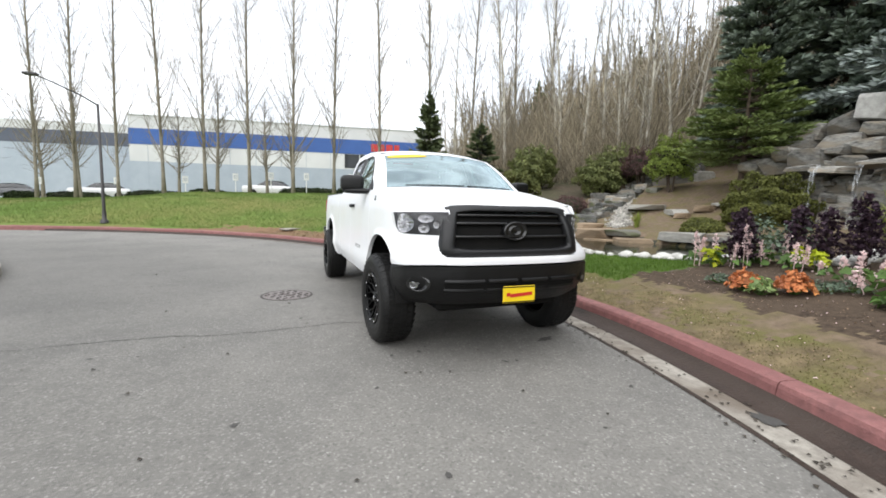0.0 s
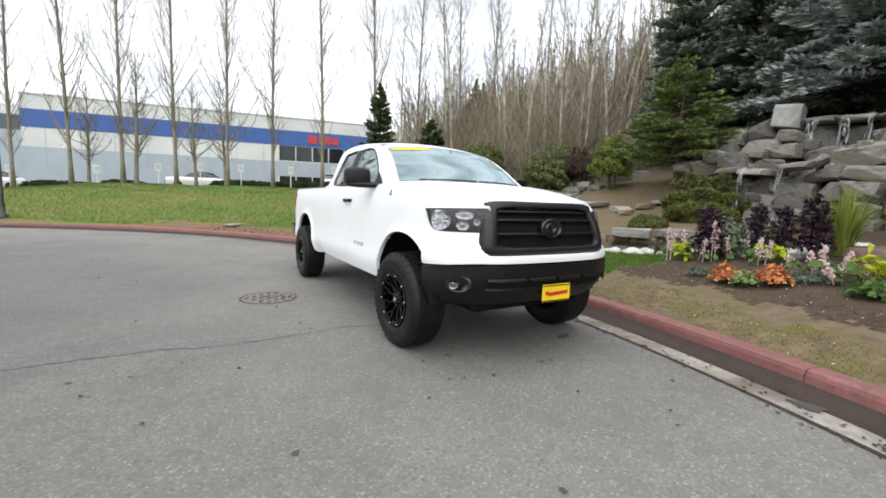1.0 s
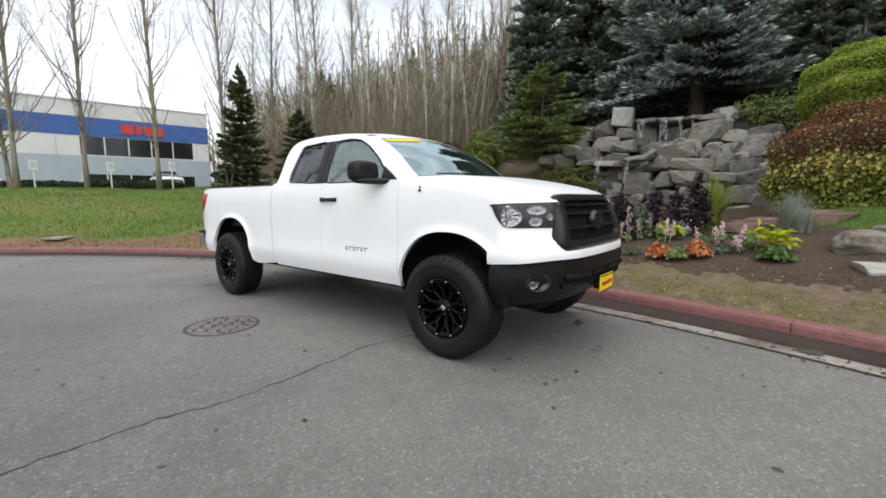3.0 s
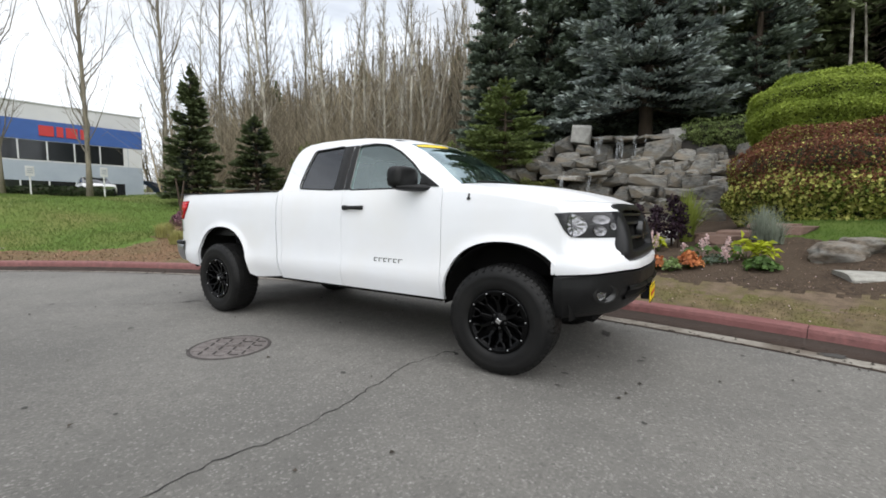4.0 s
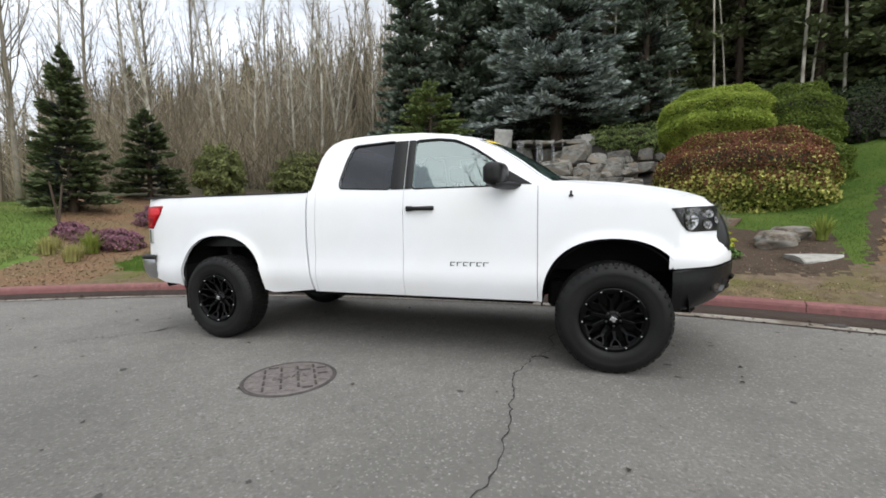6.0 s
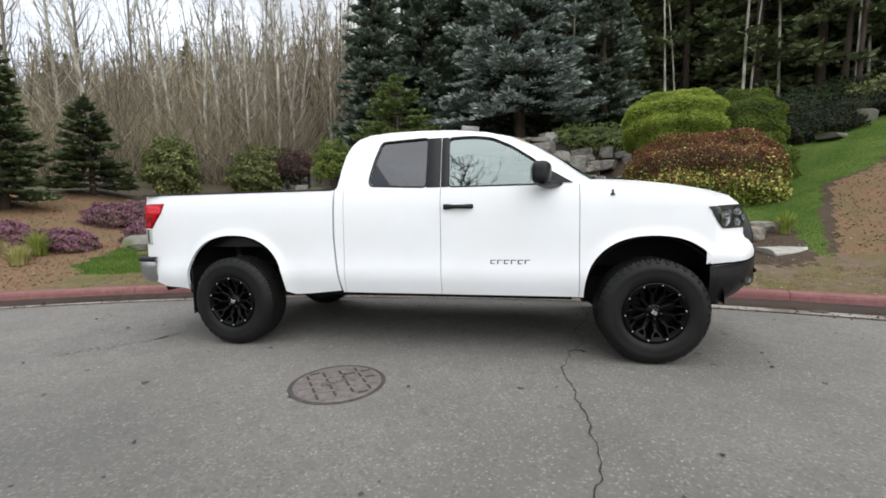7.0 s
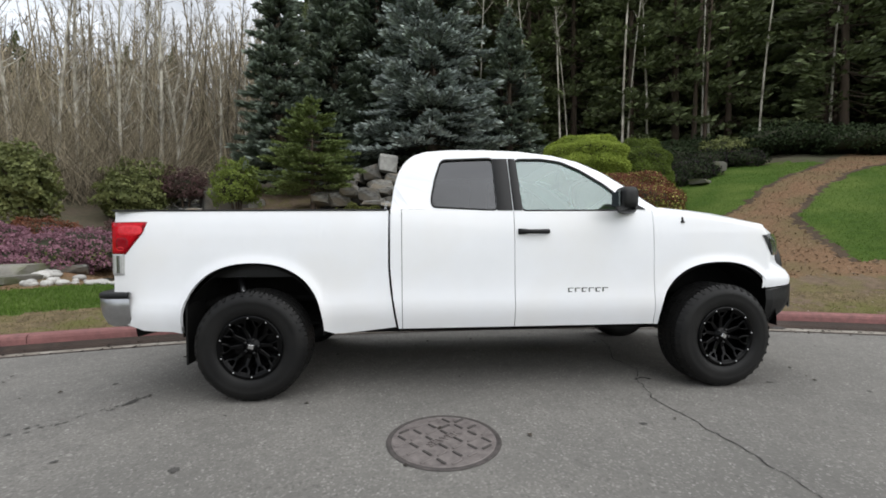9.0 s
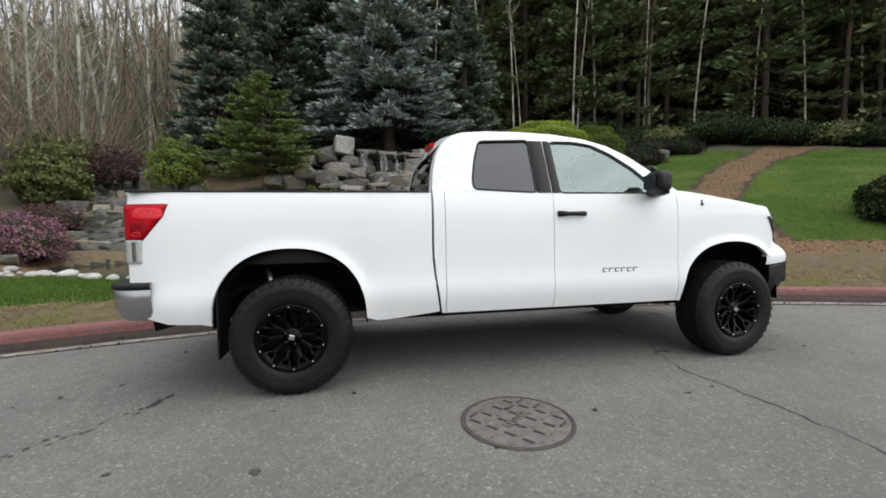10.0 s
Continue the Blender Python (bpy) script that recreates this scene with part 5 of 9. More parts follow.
    rim_me = lathe_mesh("rim", [[(0.018, 0.229), (0.004, 0.229), (0.000, 0.225), (0.000, 0.203), (0.006, 0.199), (0.016, 0.197), (0.05, 0.196), (0.13, 0.19), (0.2, 0.20), (0.25, 0.222)], [(0.115, 0.193), (0.118, 0.10), (0.118, 0.001)]], M_RIM, 60)
    # a spoke: an arm that parts near the rim into two toes round a small pocket
    bm = bmesh.new()

    def arm_of(path):
        rows = []
        for r, x, off, w in path:
            rows.append([Vector((x + 0.06, off - w, r)), Vector((x + 0.004, off - w, r)), Vector((x, off - w + 0.004, r)), Vector((x, off + w - 0.004, r)), Vector((x + 0.004, off + w, r)), Vector((x + 0.06, off + w, r))])
        grid_mesh(bm, rows)
    arm_of(((0.05, 0.050, 0.0, 0.017), (0.09, 0.046, 0.0, 0.015), (0.125, 0.038, 0.0, 0.013), (0.15, 0.03, 0.0, 0.014)))
    for sg in (-1, 1):
        arm_of(((0.142, 0.032, 0.004 * sg, 0.010), (0.16, 0.026, 0.020 * sg, 0.009), (0.18, 0.018, 0.030 * sg, 0.009), (0.203, 0.004, 0.034 * sg, 0.010)))
    arm_of(((0.186, 0.016, 0.0, 0.026), (0.203, 0.006, 0.0, 0.026)))
    bmesh.ops.recalc_face_normals(bm, faces=bm.faces)
    spoke_me = bpy.data.meshes.new("spoke")
    bm.to_mesh(spoke_me)
    bm.free()
    spoke_me.materials.append(M_RIM)
    cap_me = lathe_mesh("hub_cap", [[(0.10, 0.066), (0.05, 0.064), (0.044, 0.058), (0.040, 0.046), (0.030, 0.042), (0.024, 0.034), (0.022, 0.001)]], M_RIM, 24)
    bm = bmesh.new()
    add_box(bm, 0.019, 0.024, -0.020, 0.020, -0.016, 0.016, 0.002, 1)
    mark_me = bpy.data.meshes.new("cap_mark")
    bm.to_mesh(mark_me)
    bm.free()
    mark_me.materials.append(M_CHROME)
    bolt_me = lathe_mesh("bolt", [[(0.012, 0.0070), (0.0, 0.0065), (-0.005, 0.0045), (-0.006, 0.0005)]], M_STEEL, 8)
    nut_me = lathe_mesh("lug_nut", [[(0.06, 0.011), (0.036, 0.011), (0.030, 0.007), (0.029, 0.0005)]], M_GLOSSBLACK, 6)
    disc_me = lathe_mesh("brake_disc", [[(0.16, 0.17), (0.165, 0.06), (0.175, 0.06), (0.18, 0.17)]], M_DARK, 28)
    for wx, wy, flip, steer in ((-1.018, 0.0, False, 3), (1.018, 0.0, True, 3), (-1.03, 3.70, False, 0), (1.03, 3.70, True, 0)):
        W = wheel_at(wx, wy, flip, steer)
        turn = random.uniform(0, 36)

        def sub(name, me, m):
            o = new(name, me)
            o.parent = W
            o.matrix_local = m
            return o
        sub("tyre", tyre_me, pose(0, 0, 0))
        wide = Matrix.Diagonal((1, 1.045, 1.045, 1))
        sub("rim", rim_me, wide)
        sub("brake_disc", disc_me, pose(0, 0, 0))
        sub("hub_cap", cap_me, pose(0, 0, 0))
        sub("cap_mark", mark_me, pose(0, 0, 0, turn))
        for k in range(10):
            sub("spoke", spoke_me, wide @ pose(0, 0, 0, turn + 36 * k))
        for k in range(10):
            sub("bolt", bolt_me, pose(0.0, 0, 0, turn + 36 * k + 18) @ pose(0, 0, 0.2205))
        for k in range(5):
            sub("lug_nut", nut_me, pose(0.0, 0, 0, turn + 72 * k) @ pose(0, 0, 0.052))
    return T


build_truck()


# ---- cracks, stains and the manhole ----
M_CRACK = mat("crack_shadow", (0.03, 0.028, 0.026), (0.02, 0.019, 0.018), scale=30, rough=0.95)
M_STAIN = mat("oil_stain", (0.065, 0.061, 0.056), (0.042, 0.04, 0.037), scale=30, rough=0.8)
M_IRON = mat("worn_cast_iron", (0.215, 0.19, 0.18), (0.115, 0.10, 0.095), scale=18, rough=0.55, bump=0.3, bscale=120, metal=0.3)
# the ring's dirt, and the shadow painted on part of the treads
M_IRONDARK = mat("dirty_shaded_iron", (0.075, 0.064, 0.060), (0.032, 0.028, 0.026), scale=18, rough=0.8)


def crack(pts, width, seed):
    rng = random.Random(seed)
    line = []
    for (x0, y0), (x1, y1) in zip(pts, pts[1:]):
        n = max(2, int(math.hypot(x1 - x0, y1 - y0) / 0.035))
        for k in range(n):
            t = k / n
            line.append((x0 + (x1 - x0) * t, y0 + (y1 - y0) * t))
    V, F = [], []
    ox = oy = 0.0
    for i, (x, y) in enumerate(line):
        ox, oy = ox * 0.75 + rng.uniform(-0.014, 0.014), oy * 0.75 + rng.uniform(-0.014, 0.014)
        a, b = line[max(0, i - 1)], line[min(len(line) - 1, i + 1)]
        d = Vector((b[0] - a[0], b[1] - a[1])).normalized()
        w = width * rng.uniform(0.25, 1.0)
        V += [(x + ox - d.y * w, y + oy + d.x * w, 0.0035), (x + ox + d.y * w, y + oy - d.x * w, 0.0035)]
        if i:
            F.append((2 * i - 2, 2 * i, 2 * i + 1, 2 * i - 1))
    o = mesh_of("crack", V, F, M_CRACK)
    return tagged(o, "thin winding crack across the asphalt", "crack", kind="structure")


crack([(0.29, 0.58), (-0.15, 0.70), (-0.55, 0.63), (-0.98, 0.62), (-1.4, 0.60), (-1.75, 0.70), (-2.4, 0.68), (-2.9, 0.64), (-3.6, 0.75), (-4.3, 0.7)], 0.0065, 1)
crack([(0.29, 0.55), (0.5, 0.45), (0.85, 0.5), (1.4, 0.3), (2.2, 0.35)], 0.0045, 2)
crack([(0.24, 0.62), (0.30, 0.52), (0.22, 0.44)], 0.02, 3)


def stain(x, y, rx, ry, turn, seed, z=0.0045):
    rng = random.Random(seed)
    n = 22
    V = [(x, y, z)]
    for k in range(n):
        t = 2 * math.pi * k / n
        r = rng.uniform(0.6, 1.15)
        p = Matrix.Rotation(radians(turn), 2) @ Vector((math.cos(t) * rx * r, math.sin(t) * ry * r))
        V.append((x + p.x, y + p.y, z))
    return tagged(mesh_of("stain", V, [(0, k + 1, (k + 1) % n + 1) for k in range(n)], M_STAIN), "dark oily stain on the asphalt", "stain", group="spots on the road", kind="structure")


rs = random.Random(11)
stain(1.62, -0.46, 0.13, 0.045, 20, 1)
stain(0.08, 4.60, 0.075, 0.026, -20, 2)
for k in range(46):
    t = rs.gauss(0, 1)
    stain(0.08 + 0.075 * t + rs.gauss(0, 0.015), 4.60 - 0.03 * t + rs.gauss(0, 0.02), rs.uniform(0.005, 0.016), rs.uniform(0.004, 0.009), rs.uniform(-40, 10), 300 + k, 0.0052)
for k in range(16):
    t = rs.uniform(0, 1)
    stain(-0.02 - 0.5 * t + rs.gauss(0, 0.03), 4.68 + 0.42 * t + rs.gauss(0, 0.03), rs.uniform(0.008, 0.024), rs.uniform(0.005, 0.01), rs.uniform(-60, -10), 360 + k)
x, y = xy_of(-14.95, -0.30)
stain(x, y, 0.075, 0.11, 0, 9, 0.0055)
for k in range(110):
    th, d = rs.uniform(-28, 30), -rs.uniform(0.4, 6.0)
    x, y = xy_of(th, d)
    r = rs.choice((0.008, 0.012, 0.018, 0.028, 0.04)) * rs.uniform(0.6, 1.0)
    stain(x, y, r, r * rs.uniform(0.4, 0.9), rs.uniform(0, 180), 50 + k)


def build_manhole(x, y):
    T = empty("manhole_cover", pose(x, y, 0, 0, 0, -52), "round worn iron sewer cover with basket-weave treads", "manhole cover")
    bm = bmesh.new()
    add_lathe(bm, [(0.003, 0.345), (0.0065, 0.340), (0.0065, 0.328), (0.0035, 0.325), (0.0035, 0.305)], (0, 0, 0), 64, "z")
    part("ring", bm, M_IRONDARK, T)
    bm = bmesh.new()
    add_lathe(bm, [(0.004, 0.314), (0.0065, 0.311), (0.0065, 0.298), (0.0055, 0.294), (0.0055, 0.0005)], (0, 0, 0), 64, "z")
    part("lid", bm, M_IRON, T)
    treads = []
    for m in (M_IRONDARK, M_IRON):
        bm = bmesh.new()
        add_box(bm, -0.037, 0.037, -0.0085, 0.0085, 0.004, 0.0125, 0.003, 1)
        me = bpy.data.meshes.new("tread")
        bm.to_mesh(me)
        bm.free()
        me.materials.append(m)
        treads.append(me)
    rng = random.Random(5)
    for i in range(-7, 8):
        for j in range(-7, 8):
            px, py, flip = i * 0.060, j * 0.060, i % 2
            if (i + j) % 2 == 0 and math.hypot(px, py) < 0.272 and not (abs(px) < 0.16 and abs(py) < 0.04):
                # bars turned one way take the dark iron, painting in their shadow
                o = new("tread", treads[0 if flip or rng.random() < 0.3 else 1])
                o.parent = T
                o.matrix_local = pose(px, py, 0, 0, 0, 90 if flip else 0)
    cu = bpy.data.curves.new("lettering", "FONT")
    cu.body, cu.size, cu.extrude, cu.align_x, cu.align_y = "SEWER", 0.08, 0.004, "CENTER", "CENTER"
    cu.materials.append(M_IRON)
    o = new("lettering", cu)
    o.parent = T
    o.matrix_local = pose(0, 0, 0.009)


build_manhole(-0.70, 2.31)


# ---- leaves, needles, twigs ----
def rods(P, D, L, R, sides=3):
    """Slim spindles from P along D, of length L and thickness R."""
    n = len(P)
    D = D / np.linalg.norm(D, axis=1, keepdims=True)
    ref = np.where(np.abs(D[:, 2:3]) > 0.9, np.array([[1.0, 0, 0]]), np.array([[0, 0, 1.0]]))
    U = np.cross(D, ref)
    U /= np.linalg.norm(U, axis=1, keepdims=True)
    W = np.cross(D, U)
    L, R = np.broadcast_to(L, (n,))[:, None], np.broadcast_to(R, (n,))[:, None]
    vs = [P]
    for k in range(sides):
        a = 2 * math.pi * k / sides
        vs.append(P + D * L * 0.35 + (U * math.cos(a) + W * math.sin(a)) * R)
    vs.append(P + D * L)
    V = np.stack(vs, 1).reshape(-1, 3)
    m = sides + 2
    f = []
    for k in range(sides):
        a, b = 1 + k, 1 + (k + 1) % sides
        f += [(0, b, a), (a, b, m - 1)]
    F = (np.arange(n)[:, None, None] * m + np.array(f)[None]).reshape(-1, 3)
    return V, F


def blades(P, D, L, R, rng):
    """Slim pointed sprays from P along D, each turned at random round its length."""
    n = len(P)
    D = D / np.linalg.norm(D, axis=1, keepdims=True)
    U = np.cross(D, rng.normal(0, 1, (n, 3)))
    U /= np.linalg.norm(U, axis=1, keepdims=True)
    L, R = np.broadcast_to(L, (n,))[:, None], np.broadcast_to(R, (n,))[:, None]
    V = np.stack([P, P + D * L * 0.4 + U * R, P + D * L, P + D * L * 0.4 - U * R], 1).reshape(-1, 3)
    F = (np.arange(n)[:, None, None] * 4 + np.array([(0, 1, 2), (0, 2, 3)])[None]).reshape(-1, 3)
    return V, F


def ribbons(A, B, RA, RB, rng):
    """Fine twigs from A to B, each a narrow strip turned at random."""
    n = len(A)
    U = np.cross(B - A, rng.normal(0, 1, (n, 3)))
    U /= np.linalg.norm(U, axis=1, keepdims=True) + 1e-9
    RA, RB = np.broadcast_to(RA, (n,))[:, None], np.broadcast_to(RB, (n,))[:, None]
    V = np.stack([A - U * RA, A + U * RA, B + U * RB, B - U * RB], 1).reshape(-1, 3)
    F = (np.arange(n)[:, None, None] * 4 + np.array([(0, 1, 2), (0, 2, 3)])[None]).reshape(-1, 3)
    return V, F


def sticks(A, B, RA, RB, sides=3):
    """Straight tapered twigs from A to B."""
    n = len(A)
    D = B - A
    D = D / (np.linalg.norm(D, axis=1, keepdims=True) + 1e-9)
    ref = np.where(np.abs(D[:, 2:3]) > 0.9, np.array([[1.0, 0, 0]]), np.array([[0, 0, 1.0]]))
    U = np.cross(D, ref)
    U /= np.linalg.norm(U, axis=1, keepdims=True)
    W = np.cross(D, U)
    RA, RB = np.broadcast_to(RA, (n,))[:, None], np.broadcast_to(RB, (n,))[:, None]
    vs = []
    for Q, R in ((A, RA), (B, RB)):
        for k in range(sides):
            a = 2 * math.pi * k / sides
            vs.append(Q + (U * math.cos(a) + W * math.sin(a)) * R)
    V = np.stack(vs, 1).reshape(-1, 3)
    f = []
    for k in range(sides):
        a, b = k, (k + 1) % sides
        f += [(a, b, b + sides), (a, b + sides, a + sides)]
    F = (np.arange(n)[:, None, None] * 2 * sides + np.array(f)[None]).reshape(-1, 3)
    return V, F


def leaves(P, N, size, aspect=0.45, rng=None, spread=0.7, fold=0.25):
    """Folded leaves at P that face N more or less."""
    n = len(P)
    N = N + rng.normal(0, spread, (n, 3))
    N /= np.linalg.norm(N, axis=1, keepdims=True)
    A = np.cross(N, rng.normal(0, 1, (n, 3)))
    A /= np.linalg.norm(A, axis=1, keepdims=True)
    B = np.cross(N, A)
    s = (np.broadcast_to(size, (n,)) * rng.uniform(0.7, 1.3, n))[:, None]
    V = np.stack([P, P + A * s * 0.5 + B * s * aspect + N * s * fold, P + A * s, P + A * s * 0.5 - B * s * aspect + N * s * fold], 1).reshape(-1, 3)
    F = (np.arange(n)[:, None, None] * 4 + np.array([(0, 1, 2), (0, 2, 3)])[None]).reshape(-1, 3)
    return V, F


def join(pieces):
    V, F, o = [], [], 0
    for v, f in pieces:
        V.append(v)
        F.append(f + o)
        o += len(v)
    return np.concatenate(V), np.concatenate(F)


def child(name, V, F, material, parent, label="", kind=""):
    o = new(name, fast_mesh(name, V, F, material))
    o.parent = parent
    if label or kind:
        tagged(o, label, kind=kind)
    return o


M_TRUNK = mat("brown_bark", (0.085, 0.06, 0.042), (0.05, 0.036, 0.026), scale=8, rough=0.95, bump=0.8, bscale=30, stretch=(1, 1, 0.25))
M_GREYBARK = mat("pale_grey_bark", (0.28, 0.25, 0.20), (0.13, 0.113, 0.09), scale=6, rough=0.9, bump=0.5, bscale=25, stretch=(1, 1, 0.4), c3=(0.24, 0.21, 0.15), scale3=1.5)
M_TWIG = mat("grey_brown_twigs", (0.20, 0.165, 0.13), (0.12, 0.10, 0.08), scale=0.7, rough=0.95)
M_WOODTWIG = mat("brown_woodland_twigs", (0.335, 0.285, 0.20), (0.15, 0.126, 0.088), scale=0.15, rough=0.95, rnd=0.65, island=True)
M_BIRCH = mat("white_birch_bark", (0.58, 0.55, 0.48), (0.34, 0.31, 0.25), scale=3, rough=0.8, stretch=(1, 1, 0.5), c3=(0.16, 0.14, 0.11), scale3=2.5)
L_BLUE = leaf_mat("blue_spruce_needles", (0.46, 0.51, 0.48), (0.16, 0.195, 0.185), rnd=0.6, through=0.08)
L_DARK = leaf_mat("dark_spruce_needles", (0.28, 0.325, 0.26), (0.125, 0.16, 0.13), rnd=0.45, through=0.08)
L_GREEN = leaf_mat("green_conifer_needles", (0.20, 0.25, 0.085), (0.10, 0.135, 0.045), rnd=0.45, through=0.12)
L_CEDAR = leaf_mat("ivy_and_cedar_green", (0.18, 0.215, 0.10), (0.075, 0.092, 0.045), rnd=0.6, through=0.15)
# dark needle copy for inner shoots: the crown's inner shade put into the colour
L_SPRUCESHADE = leaf_mat("shaded_spruce_needles", (0.075, 0.09, 0.078), (0.03, 0.038, 0.034), rnd=0.4, through=0.05)
L_LIME = leaf_mat("lime_leaves", (0.33, 0.40, 0.07), (0.20, 0.265, 0.042), through=0.3)
L_OLIVE = leaf_mat("olive_leaves", (0.13, 0.175, 0.028), (0.08, 0.115, 0.018), through=0.25)
L_RED = leaf_mat("red_young_leaves", (0.20, 0.075, 0.04), (0.12, 0.05, 0.028), through=0.2)
L_VARIEG = leaf_mat("yellow_edged_leaves", (0.58, 0.55, 0.17), (0.26, 0.29, 0.06), rnd=0.45, through=0.25)
L_RHODO = leaf_mat("rhododendron_leaves", (0.205, 0.22, 0.08), (0.095, 0.115, 0.042), through=0.2)
L_HEATH = leaf_mat("heather_flowers", (0.30, 0.15, 0.19), (0.17, 0.085, 0.11), rnd=0.4, through=0.15)
L_DULLRED = leaf_mat("dull_purple_brown_leaves", (0.13, 0.075, 0.07), (0.07, 0.04, 0.038), through=0.15)
L_FRESH = leaf_mat("fresh_green_needles", (0.22, 0.28, 0.06), (0.13, 0.17, 0.035), through=0.2)
L_KALE = leaf_mat("purple_kale_leaves", (0.045, 0.024, 0.036), (0.022, 0.013, 0.02), rnd=0.4, through=0.1)
L_GRASSY = leaf_mat("yellow_green_blades", (0.26, 0.30, 0.06), (0.15, 0.19, 0.04), through=0.3)
L_BLUEGRASS = leaf_mat("blue_grey_blades", (0.32, 0.35, 0.28), (0.20, 0.23, 0.18), through=0.25)
L_ORANGE = leaf_mat("orange_leaves", (0.62, 0.27, 0.09), (0.36, 0.11, 0.055), rnd=0.5, through=0.2)
L_PINK = leaf_mat("pale_pink_blossom", (0.80, 0.66, 0.64), (0.60, 0.43, 0.43), rnd=0.3, through=0.3)
L_CHART2 = leaf_mat("silvery_green_leaves", (0.30, 0.38, 0.16), (0.17, 0.25, 0.09), through=0.25)
L_CHART = leaf_mat("chartreuse_leaves", (0.48, 0.50, 0.03), (0.30, 0.36, 0.03), through=0.3)
L_PLAIN = leaf_mat("mid_green_leaves", (0.10, 0.17, 0.04), (0.06, 0.11, 0.03), through=0.25)
L_GREYGREEN = leaf_mat("grey_green_leaves", (0.13, 0.17, 0.12), (0.08, 0.11, 0.075), through=0.2)
L_MOSSY = leaf_mat("mossy_juniper", (0.155, 0.165, 0.042), (0.08, 0.088, 0.024), rnd=0.4, through=0.15)
L_MOSSTUFT = leaf_mat("olive_moss", (0.16, 0.135, 0.055), (0.095, 0.085, 0.035), rnd=0.4, through=0.1)
L_HEDGE = leaf_mat("dark_hedge_leaves", (0.03, 0.045, 0.016), (0.014, 0.024, 0.009), rough=0.85, through=0.05)
L_BLADE = leaf_mat("lawn_blades", (0.11, 0.18, 0.034), (0.062, 0.112, 0.02), rough=0.85, spec=0.08, rnd=0.35, through=0.3)
L_ROUGH = leaf_mat("rough_grass_blades", (0.14, 0.19, 0.05), (0.095, 0.138, 0.036), rnd=0.35, through=0.4)


def conifer(name, height, radius, foliage, seed, label, shoots=9000, droop=0.25, bare=0.06, up=0.25, levels=26, per=7, rod=(0.16, 0.30), thick=0.030, power=0.85, inner=None, jitter=0.012, girth=1.0):
    """A trunk with tiers of branches that carry needle-clad shoots. Stands on the origin."""
    rng = np.random.default_rng(seed)
    T = new(name)
    tagged(T, label, "conifer")
    A, B, RA, RB, SP, SD, SL, SI = [], [], [], [], [], [], [], []
    n_br = levels * per
    per_branch = max(6, shoots // n_br)
    for i in range(levels):
        f = bare + (1 - bare) * (i + 0.5) / levels
        for j in range(per):
            h = height * min(0.985, f + rng.normal(0, jitter))
            Lb = radius * max(0.05, 1 - h / height) ** power * rng.uniform(0.72, 1.12) + 0.12 * min(1.0, 0.1 + 5 * (1 - h / height))
            az = rng.uniform(0, 2 * math.pi)
            o = np.array([math.cos(az), math.sin(az), 0.0])
            lift = up * (h / height) - droop * (1 - h / height)
            nseg = 5
            pts = []
            for k in range(nseg + 1):
                t = k / nseg
                pts.append(np.array([0, 0, h]) + o * Lb * t + np.array([0, 0, Lb * (lift * t + 0.22 * droop * 2 * t * t)]))
            for k in range(nseg):
                A.append(pts[k]), B.append(pts[k + 1])
                r0 = 0.012 * Lb + 0.006
                RA.append(r0 * (1 - k / nseg) + 0.004), RB.append(r0 * (1 - (k + 1) / nseg) + 0.003)
            m = max(5, int(per_branch * (0.35 + 1.1 * Lb / radius)))
            t = rng.uniform(0.12, 1.0, m) ** 0.7
            side = np.cross(o, [0, 0, 1.0])
            s = rng.normal(0, 1, m)
            width = 0.34 * Lb * (1.12 - t) * np.clip(t * 3, 0, 1)
            base = np.array([0, 0, h]) + o * (Lb * t)[:, None] + np.stack([0 * t, 0 * t, Lb * (lift * t + 0.44 * droop * t * t)], 1)
            p = base + side * (s * width * 0.55)[:, None] + np.stack([0 * t, 0 * t, rng.normal(0, 0.02, m) - np.abs(s) * 0.035 * Lb * droop], 1)
            d = o * 0.8 + side * (np.sign(s) * rng.uniform(0.2, 1.0, m))[:, None] + rng.normal(0, 0.18, (m, 3)) + np.array([0, 0, 0.12 + 1.2 * (h / height) ** 8])
            SP.append(p), SD.append(d), SL.append(rng.uniform(*rod, m) * (0.75 + 0.4 * Lb / radius) * min(1.0, 0.3 + 3.5 * (1 - h / height)))
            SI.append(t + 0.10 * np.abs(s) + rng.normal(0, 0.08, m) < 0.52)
    m = 24
    SI.append(np.zeros(m, bool))
    SP.append(np.stack([np.zeros(m), np.zeros(m), height * rng.uniform(0.93, 1.02, m)], 1))
    SD.append(rng.normal(0, 0.3, (m, 3)) + np.array([0, 0, 1.0]))
    SL.append(rng.uniform(*rod, m) * 0.6)
    SP, SD, SL = np.concatenate(SP), np.concatenate(SD), np.concatenate(SL)
    SI, SR = np.concatenate(SI), 1.2 * thick * rng.uniform(0.7, 1.3, len(SP))
    # inner shoots take the dark foliage that paints shade into the crown
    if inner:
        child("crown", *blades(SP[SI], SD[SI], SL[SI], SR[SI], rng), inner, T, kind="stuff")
    else:
        SI[:] = False
    child("crown", *blades(SP[~SI], SD[~SI], SL[~SI], SR[~SI], rng), foliage, T, kind="stuff")
    child("limb", *sticks(np.array(A), np.array(B), np.array(RA), np.array(RB)), M_TRUNK, T, kind="stuff")
    bm = bmesh.new()
    r0 = (0.018 * height + 0.03) * girth
    add_tube(bm, [(0, 0, -0.3), (0, 0, 0.3), (0.02, 0.01, height * 0.5), (0, 0, height * 0.98)], [r0 * 1.25, r0, r0 * 0.55, 0.01], 10)
